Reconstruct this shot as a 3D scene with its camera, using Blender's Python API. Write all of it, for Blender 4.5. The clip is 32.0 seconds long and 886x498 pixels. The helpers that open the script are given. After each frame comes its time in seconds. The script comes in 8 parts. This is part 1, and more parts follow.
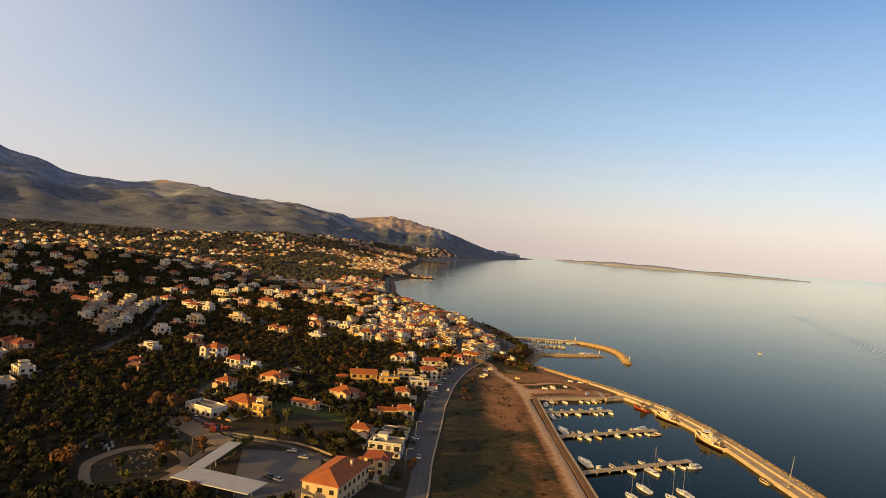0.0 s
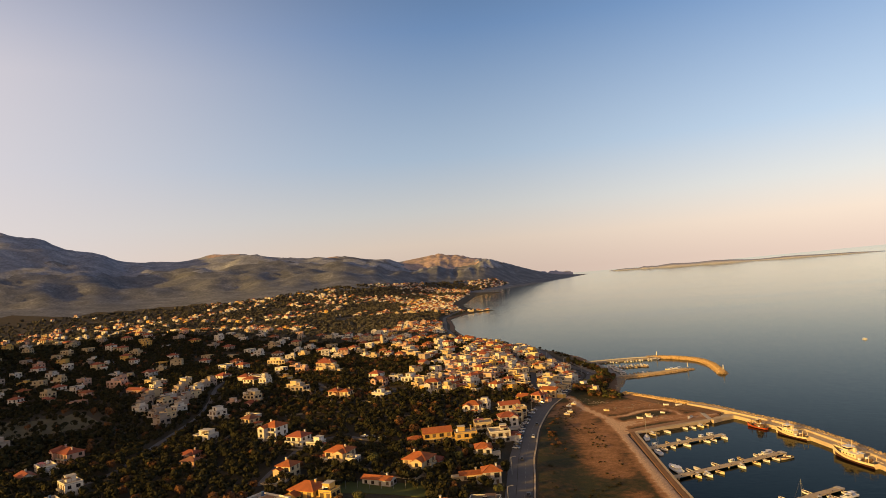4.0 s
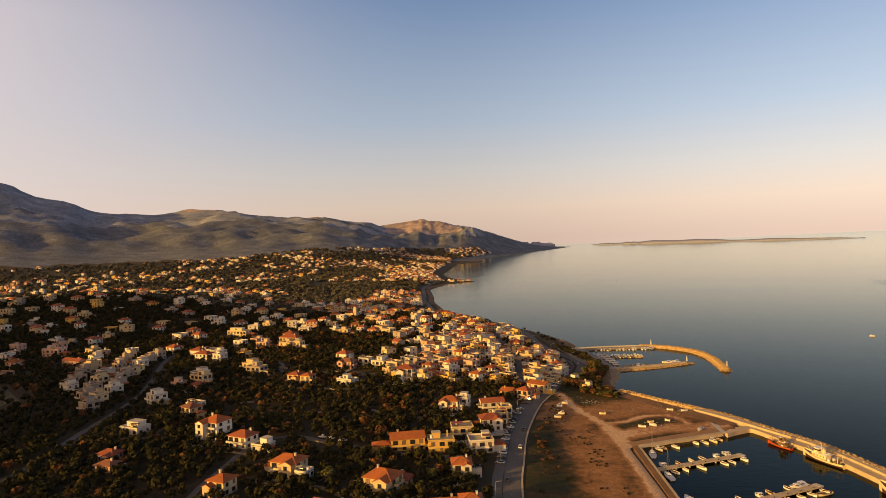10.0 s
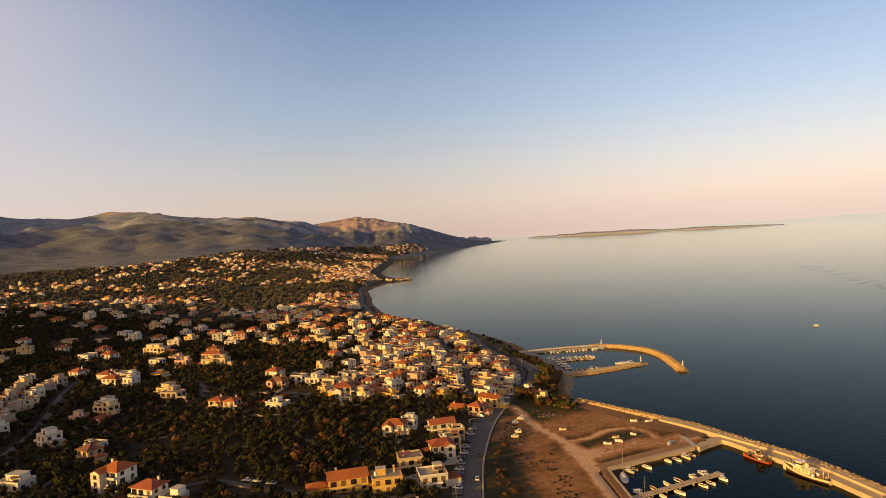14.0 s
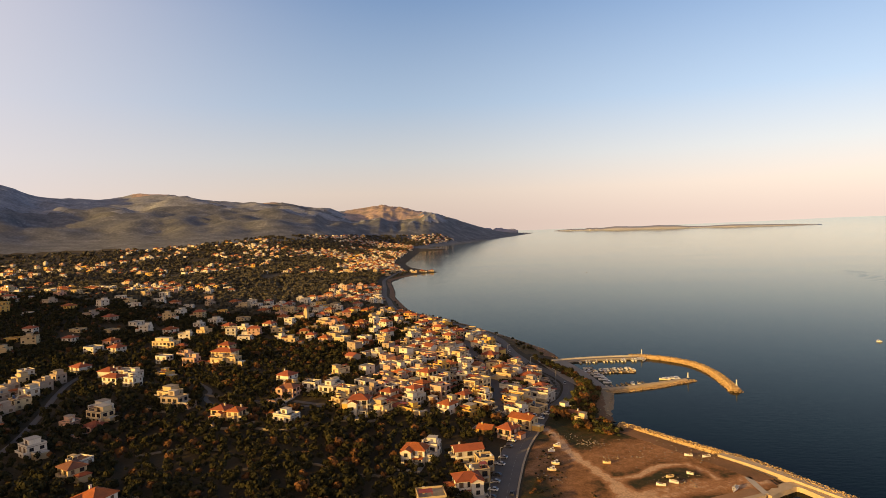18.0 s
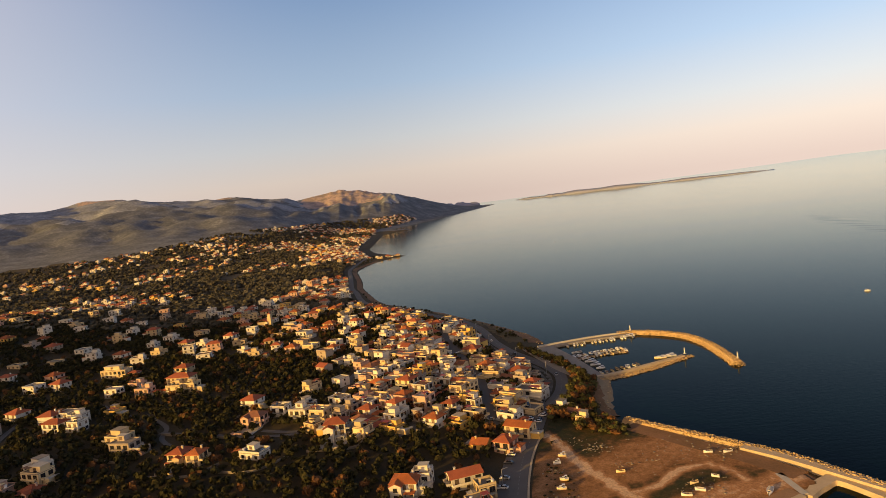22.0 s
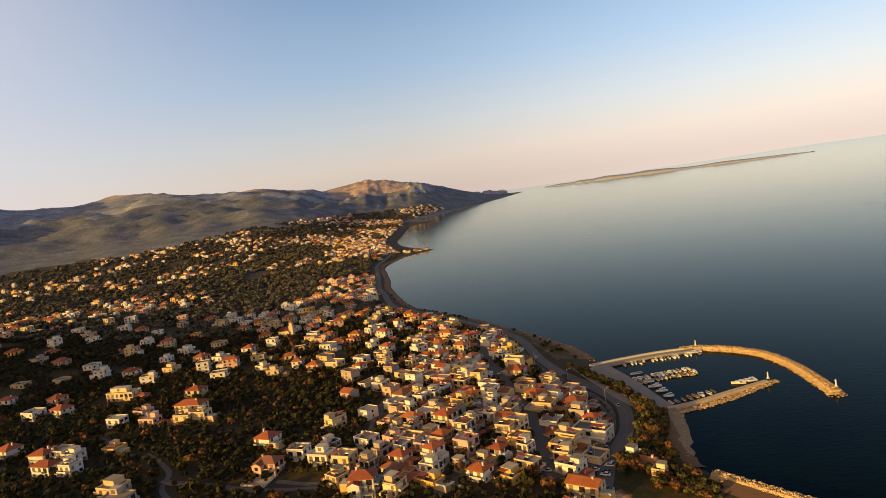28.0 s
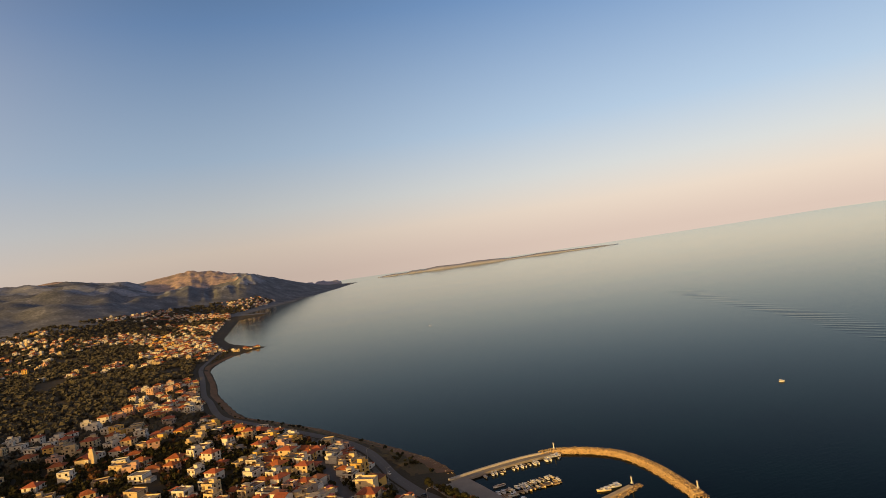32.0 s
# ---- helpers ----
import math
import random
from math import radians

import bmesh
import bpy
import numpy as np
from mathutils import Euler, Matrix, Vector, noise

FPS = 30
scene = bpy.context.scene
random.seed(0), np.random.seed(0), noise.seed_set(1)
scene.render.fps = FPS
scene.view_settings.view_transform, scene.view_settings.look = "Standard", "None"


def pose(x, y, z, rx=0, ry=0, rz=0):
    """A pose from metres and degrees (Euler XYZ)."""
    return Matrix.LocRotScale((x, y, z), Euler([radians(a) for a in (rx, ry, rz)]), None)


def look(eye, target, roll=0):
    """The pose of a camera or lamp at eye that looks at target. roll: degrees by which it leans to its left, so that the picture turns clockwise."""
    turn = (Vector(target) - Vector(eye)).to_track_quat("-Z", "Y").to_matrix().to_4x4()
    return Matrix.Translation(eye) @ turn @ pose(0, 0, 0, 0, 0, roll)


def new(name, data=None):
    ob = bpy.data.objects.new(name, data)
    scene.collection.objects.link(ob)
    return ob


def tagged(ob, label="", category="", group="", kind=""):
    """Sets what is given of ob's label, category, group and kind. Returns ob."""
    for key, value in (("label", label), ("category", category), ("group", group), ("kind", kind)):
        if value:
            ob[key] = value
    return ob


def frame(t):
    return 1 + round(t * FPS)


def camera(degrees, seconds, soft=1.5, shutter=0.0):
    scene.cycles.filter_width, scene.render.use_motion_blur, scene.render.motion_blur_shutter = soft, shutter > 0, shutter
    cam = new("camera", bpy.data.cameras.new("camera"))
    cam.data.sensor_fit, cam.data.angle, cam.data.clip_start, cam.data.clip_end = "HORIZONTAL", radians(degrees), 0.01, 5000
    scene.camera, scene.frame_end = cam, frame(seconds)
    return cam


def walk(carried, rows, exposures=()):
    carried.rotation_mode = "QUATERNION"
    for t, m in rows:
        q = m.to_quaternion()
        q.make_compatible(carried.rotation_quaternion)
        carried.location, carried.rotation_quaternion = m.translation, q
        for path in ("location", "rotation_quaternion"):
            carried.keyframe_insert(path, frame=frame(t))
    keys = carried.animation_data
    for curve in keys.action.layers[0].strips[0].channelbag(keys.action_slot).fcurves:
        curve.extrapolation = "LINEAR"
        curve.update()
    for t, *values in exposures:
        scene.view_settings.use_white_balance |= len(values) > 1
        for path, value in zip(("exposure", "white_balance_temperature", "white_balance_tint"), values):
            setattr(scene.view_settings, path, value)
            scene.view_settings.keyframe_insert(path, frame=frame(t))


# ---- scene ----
cam = camera(68.54, 32.0, soft=0.6)

# seconds, place, then heading (clockwise from +y), pitch and lean in degrees
FLIGHT = [
    (0.0, 0.64, -5.98, 93.59, 0.378, -0.485, 4.718),
    (0.5, 0.36, -1.71, 93.92, -2.009, 0.112, 3.009),
    (1.0, 0.07, 2.58, 94.24, -3.828, 0.964, 1.593),
    (1.5, -0.24, 6.91, 94.54, -5.125, 1.109, 0.551),
    (2.0, -0.61, 11.32, 94.82, -5.463, 1.317, -0.669),
    (2.5, -1.04, 15.83, 95.07, -5.858, 2.512, -2.601),
    (4.5, -4.06, 36.55, 95.73, -3.029, 2.175, -5.105),
    (5.0, -4.74, 41.88, 96.09, -1.640, 1.393, -5.050),
    (5.5, -5.37, 47.17, 96.49, -0.255, 0.694, -3.797),
    (6.0, -5.93, 52.38, 96.93, 1.240, 0.898, -2.629),
    (6.5, -6.36, 57.47, 97.41, 2.641, 1.393, -1.444),
    (7.0, -6.64, 62.45, 97.95, 3.159, 1.922, 1.524),
    (7.5, -6.79, 67.29, 98.55, 3.270, 0.926, 3.912),
    (8.0, -6.81, 72.01, 99.20, 1.834, -0.368, 2.827),
    (8.5, -6.75, 76.60, 99.83, 0.220, -0.856, 2.149),
    (9.0, -6.66, 81.06, 100.41, -0.484, -1.418, 0.763),
    (9.5, -6.59, 85.46, 100.94, -1.326, -0.898, 0.284),
    (10.0, -6.59, 89.85, 101.41, -2.440, -0.724, -1.771),
    (10.5, -6.70, 94.31, 101.86, -1.830, 0.701, -2.608),
    (11.0, -6.92, 98.90, 102.32, -1.186, 1.254, -3.973),
    (11.5, -7.25, 103.64, 102.82, -1.054, 0.901, -4.539),
    (12.0, -7.65, 108.57, 103.34, -0.534, -0.244, -3.469),
    (12.5, -8.11, 113.65, 103.86, 0.428, -1.358, -3.904),
    (13.0, -8.58, 118.86, 104.34, 1.147, -1.460, -3.132),
    (13.5, -9.03, 124.16, 104.76, 2.247, -0.831, -5.228),
    (14.0, -9.43, 129.53, 105.19, 3.147, -1.332, -3.307),
    (14.5, -9.76, 134.90, 105.62, 4.177, -3.529, 2.331),
    (16.5, -9.66, 155.75, 107.63, 2.773, -4.420, 0.713),
    (17.0, -9.78, 160.79, 108.40, 1.765, -3.711, -0.868),
    (17.5, -9.92, 165.81, 109.22, 0.977, -2.923, -2.006),
    (18.0, -10.09, 170.80, 110.09, 0.886, -2.162, -1.722),
    (18.5, -10.28, 175.76, 111.00, 1.988, -1.523, -0.442),
    (19.0, -10.49, 180.70, 111.96, 2.527, -1.915, -2.153),
    (19.5, -10.73, 185.61, 112.97, 3.257, -2.457, -3.492),
    (20.0, -10.98, 190.49, 114.01, 3.273, -3.255, -2.618),
    (20.5, -11.22, 195.34, 115.05, 4.332, -3.293, 0.507),
    (21.0, -11.44, 200.19, 116.08, 5.599, -3.268, 3.207),
    (21.5, -11.64, 205.03, 117.07, 5.153, -4.224, -1.446),
    (22.0, -11.81, 209.87, 118.01, 3.928, -4.449, -7.052),
    (22.5, -11.96, 214.69, 118.91, 4.206, -3.940, -7.657),
    (23.0, -12.09, 219.50, 119.76, 5.181, -4.389, -4.042),
    (23.5, -12.21, 224.30, 120.55, 6.860, -3.846, 0.039),
    (24.0, -12.31, 229.08, 121.30, 8.135, -2.839, 3.784),
    (24.5, -12.41, 233.84, 122.03, 7.866, -1.955, 3.882),
    (25.0, -12.51, 238.57, 122.75, 6.786, -1.054, 2.650),
    (25.5, -12.63, 243.26, 123.48, 4.806, -0.811, 0.628),
    (26.0, -12.76, 247.91, 124.21, 2.811, -1.197, -0.313),
    (26.5, -12.92, 252.50, 124.95, 1.614, -1.988, -1.659),
    (28.5, -14.20, 269.55, 128.02, 2.280, -5.708, -9.401),
    (29.0, -14.63, 273.86, 128.83, 5.056, -4.937, -8.485),
    (29.5, -15.08, 278.18, 129.65, 8.219, -4.174, -7.731),
    (30.0, -15.55, 282.51, 130.47, 10.227, -3.287, -8.024),
    (30.5, -16.06, 286.84, 131.31, 11.399, -2.615, -7.975),
    (31.0, -16.60, 291.17, 132.15, 13.015, -1.229, -7.939),
    (31.5, -17.16, 295.51, 133.00, 14.810, -0.138, -8.699),
    (32.0, -17.73, 299.85, 133.86, 17.018, 0.512, -8.056),
]
walk(cam, [(t, pose(x, y, z, 90 + pitch, 0, -heading) @ pose(0, 0, 0, 0, 0, lean))
           for t, x, y, z, heading, pitch, lean in FLIGHT],
     exposures=[(0.0, 0.42, 6240, 9), (2.5, 0.42, 6540, 11), (6.0, 0.36, 7120, 16), (7.0, 0.31, 7230, 17), (9.0, 0.35, 7380, 18), (12.0, 0.38, 6980, 16), (13.0, 0.39, 6950, 16),
                (15.0, 0.45, 6890, 15), (17.0, 0.55, 6740, 14), (18.0, 0.53, 6690, 14), (20.0, 0.42, 6640, 14), (24.0, 0.44, 6540, 13), (26.0, 0.36, 6750, 13), (29.0, 0.55, 6330, 10), (30.0, 0.46, 6330, 10), (31.0, 0.34, 6550, 11), (32.0, 0.20, 6650, 12)])

# ---------------------------------------------------------------- sky and sun
SUN_AZ, SUN_EL = -126.0, 10.5        # degrees clockwise from +y, degrees above the horizon
world = bpy.data.worlds.new("evening_sky")
scene.world = world
world.use_nodes = True
wn, wl = world.node_tree.nodes, world.node_tree.links
wn.clear()
sky = wn.new("ShaderNodeTexSky")
sky.sky_type = "NISHITA"
sky.sun_disc = False
sky.sun_elevation, sky.sun_rotation = radians(SUN_EL), radians(SUN_AZ)
sky.air_density, sky.dust_density, sky.ozone_density = 1.2, 2.0, 1.5
# evening haze low over the horizon, warmer away from the sun
geo = wn.new("ShaderNodeTexCoord")
sep = wn.new("ShaderNodeSeparateXYZ")
ramp = wn.new("ShaderNodeValToRGB")
ramp.color_ramp.interpolation = "LINEAR"
for i, (at, col) in enumerate(((0.0, (0.72, 0.58, 0.50, 1)), (0.05, (0.76, 0.65, 0.57, 1)), (0.10, (0.62, 0.64, 0.66, 1)), (0.18, (0.40, 0.53, 0.70, 1)),
                               (0.36, (0.145, 0.275, 0.52, 1)), (0.50, (0.05, 0.115, 0.26, 1)), (0.70, (0.020, 0.048, 0.12, 1)), (1.0, (0.012, 0.03, 0.08, 1)))):
    e = ramp.color_ramp.elements[i] if i < 2 else ramp.color_ramp.elements.new(at)
    e.position, e.color = at, col
mix = wn.new("ShaderNodeMixRGB")
mix.inputs[0].default_value = 0.82
scale_sky = wn.new("ShaderNodeVectorMath")
scale_sky.operation = "SCALE"
scale_sky.inputs["Scale"].default_value = 0.12
back = wn.new("ShaderNodeBackground")
wout = wn.new("ShaderNodeOutputWorld")
wl.new(geo.outputs["Generated"], sep.inputs[0])
wl.new(sep.outputs["Z"], ramp.inputs[0])
wl.new(sky.outputs[0], scale_sky.inputs[0])
wl.new(scale_sky.outputs[0], mix.inputs[1])
wl.new(ramp.outputs[0], mix.inputs[2])
# the sky pales towards the sun
toward = wn.new("ShaderNodeVectorMath")
toward.operation = "DOT_PRODUCT"
toward.inputs[1].default_value = (math.sin(radians(SUN_AZ)), math.cos(radians(SUN_AZ)), 0.15)
glow = wn.new("ShaderNodeMapRange")
glow.interpolation_type = "SMOOTHSTEP"
glow.inputs["From Min"].default_value, glow.inputs["From Max"].default_value = -0.50, 0.35
pale = wn.new("ShaderNodeMixRGB")
pale.inputs[2].default_value = (0.80, 0.74, 0.75, 1)
wl.new(geo.outputs["Generated"], toward.inputs[0])
wl.new(toward.outputs["Value"], glow.inputs[0])
fade = wn.new("ShaderNodeMapRange")
fade.inputs["From Min"].default_value, fade.inputs["From Max"].default_value = 0.30, 0.55
fade.inputs["To Min"].default_value, fade.inputs["To Max"].default_value = 0.85, 0.0
both = wn.new("ShaderNodeMath")
both.operation = "MULTIPLY"
wl.new(sep.outputs["Z"], fade.inputs[0])
wl.new(fade.outputs[0], both.inputs[0])
wl.new(glow.outputs[0], both.inputs[1])
wl.new(both.outputs[0], pale.inputs[0])
wl.new(mix.outputs[0], pale.inputs[1])
# and glows orange round the low sun itself
ember = wn.new("ShaderNodeMapRange")
ember.interpolation_type = "SMOOTHSTEP"
ember.inputs["From Min"].default_value, ember.inputs["From Max"].default_value = 0.08, 0.90
low = wn.new("ShaderNodeMapRange")
low.inputs["From Min"].default_value, low.inputs["From Max"].default_value = 0.30, 0.90
low.inputs["To Min"].default_value, low.inputs["To Max"].default_value = 1.0, 0.0
near_sun = wn.new("ShaderNodeMath")
near_sun.operation = "MULTIPLY"
dusk = wn.new("ShaderNodeMixRGB")
dusk.inputs[2].default_value = (1.75, 1.17, 0.68, 1)
wl.new(toward.outputs["Value"], ember.inputs[0])
wl.new(sep.outputs["Z"], low.inputs[0])
wl.new(ember.outputs[0], near_sun.inputs[0])
wl.new(low.outputs[0], near_sun.inputs[1])
wl.new(near_sun.outputs[0], dusk.inputs[0])
wl.new(pale.outputs[0], dusk.inputs[1])
# and is a little clearer over the open sea to the east
east = wn.new("ShaderNodeVectorMath")
east.operation = "DOT_PRODUCT"
east.inputs[1].default_value = (0.85, 0.52, 0.0)
lift_e = wn.new("ShaderNodeMapRange")
lift_e.interpolation_type = "SMOOTHSTEP"
lift_e.inputs["From Min"].default_value, lift_e.inputs["From Max"].default_value = 0.45, 1.0
lift_e.inputs["To Min"].default_value, lift_e.inputs["To Max"].default_value = 1.0, 1.38
clear = wn.new("ShaderNodeVectorMath")
clear.operation = "SCALE"
wl.new(geo.outputs["Generated"], east.inputs[0])
wl.new(east.outputs["Value"], lift_e.inputs[0])
wl.new(dusk.outputs[0], clear.inputs[0])
wl.new(lift_e.outputs[0], clear.inputs["Scale"])
wl.new(clear.outputs[0], back.inputs[0])
back.inputs[1].default_value = 0.75
wl.new(back.outputs[0], wout.inputs[0])

sun_data = bpy.data.lights.new("sun", "SUN")
sun_data.energy, sun_data.angle, sun_data.color = 4.4, radians(0.6), (1.0, 0.60, 0.145)
sun = new("sun", sun_data)
_s = Vector((math.sin(radians(SUN_AZ)) * math.cos(radians(SUN_EL)), math.cos(radians(SUN_AZ)) * math.cos(radians(SUN_EL)), math.sin(radians(SUN_EL))))
sun.matrix_world = look(_s * 1000, (0, 0, 0))


# ---------------------------------------------------------------- materials
def material(name, base, other=None, rough=0.8, size=2.0, fine=12.0, bump=0.15, metal=0.0, spec=0.3, split=(0.35, 0.65), third=None, per_object=0.0, per_island=0.0):
    """Two-scale noise between base and other (and third in patches), with a little relief."""
    m = bpy.data.materials.new(name)
    m.use_nodes = True
    n, l = m.node_tree.nodes, m.node_tree.links
    b = n["Principled BSDF"]
    b.inputs["Roughness"].default_value, b.inputs["Metallic"].default_value = rough, metal
    b.inputs["Specular IOR Level"].default_value = spec
    other = other or tuple(c * 0.78 for c in base)
    tc = n.new("ShaderNodeTexCoord")
    big = n.new("ShaderNodeTexNoise")
    big.inputs["Scale"].default_value, big.inputs["Detail"].default_value = 1.0 / size, 3
    small = n.new("ShaderNodeTexNoise")
    small.inputs["Scale"].default_value, small.inputs["Detail"].default_value = fine / size, 4
    add = n.new("ShaderNodeMath")
    add.operation = "MULTIPLY_ADD"
    add.inputs[1].default_value = 0.45
    half = n.new("ShaderNodeMath")
    half.operation = "MULTIPLY"
    half.inputs[1].default_value = 0.55
    rmp = n.new("ShaderNodeValToRGB")
    rmp.color_ramp.elements[0].position, rmp.color_ramp.elements[0].color = split[0], (*base, 1)
    rmp.color_ramp.elements[1].position, rmp.color_ramp.elements[1].color = split[1], (*other, 1)
    if third:
        e = rmp.color_ramp.elements.new(min(split[1] + 0.1, 0.98))
        e.color = (*third, 1)
    l.new(tc.outputs["Object"], big.inputs["Vector"])
    l.new(tc.outputs["Object"], small.inputs["Vector"])
    l.new(small.outputs[0], add.inputs[0])
    l.new(big.outputs[0], half.inputs[0])
    l.new(half.outputs[0], add.inputs[2])
    l.new(add.outputs[0], rmp.inputs[0])
    colour = rmp.outputs[0]
    if per_object or per_island:
        hsv = n.new("ShaderNodeHueSaturation")
        mr = n.new("ShaderNodeMapRange")
        k = per_object or per_island
        mr.inputs["To Min"].default_value, mr.inputs["To Max"].default_value = 1 - k, 1 + k
        if per_object:
            src = n.new("ShaderNodeObjectInfo").outputs["Random"]
        else:
            src = n.new("ShaderNodeNewGeometry").outputs["Random Per Island"]
        l.new(src, mr.inputs[0])
        l.new(mr.outputs[0], hsv.inputs["Value"])
        l.new(colour, hsv.inputs["Color"])
        colour = hsv.outputs[0]
    l.new(colour, b.inputs["Base Color"])
    if bump:
        bp = n.new("ShaderNodeBump")
        bp.inputs["Strength"].default_value, bp.inputs["Distance"].default_value = bump, 0.05 * size
        l.new(add.outputs[0], bp.inputs["Height"])
        l.new(bp.outputs[0], b.inputs["Normal"])
    return m


def tile_material(name, base, other):
    """Barrel roof tiles: fine ridges running down the slope, mottled clay."""
    m = material(name, base, other, rough=0.85, size=3.0, fine=9, bump=0.0, per_object=0.18)
    n, l = m.node_tree.nodes, m.node_tree.links
    b = n["Principled BSDF"]
    tc = n.new("ShaderNodeTexCoord")
    w1 = n.new("ShaderNodeTexWave")
    w1.bands_direction = "X"
    w1.inputs["Scale"].default_value, w1.inputs["Distortion"].default_value = 1.1, 0.6
    w2 = n.new("ShaderNodeTexWave")
    w2.bands_direction = "Y"
    w2.inputs["Scale"].default_value, w2.inputs["Distortion"].default_value = 1.1, 0.6
    mn = n.new("ShaderNodeMath")
    mn.operation = "MULTIPLY"
    bp = n.new("ShaderNodeBump")
    bp.inputs["Strength"].default_value, bp.inputs["Distance"].default_value = 0.5, 0.08
    l.new(tc.outputs["Object"], w1.inputs["Vector"])
    l.new(tc.outputs["Object"], w2.inputs["Vector"])
    l.new(w1.outputs["Fac"], mn.inputs[0])
    l.new(w2.outputs["Fac"], mn.inputs[1])
    l.new(mn.outputs[0], bp.inputs["Height"])
    l.new(bp.outputs[0], b.inputs["Normal"])
    return m


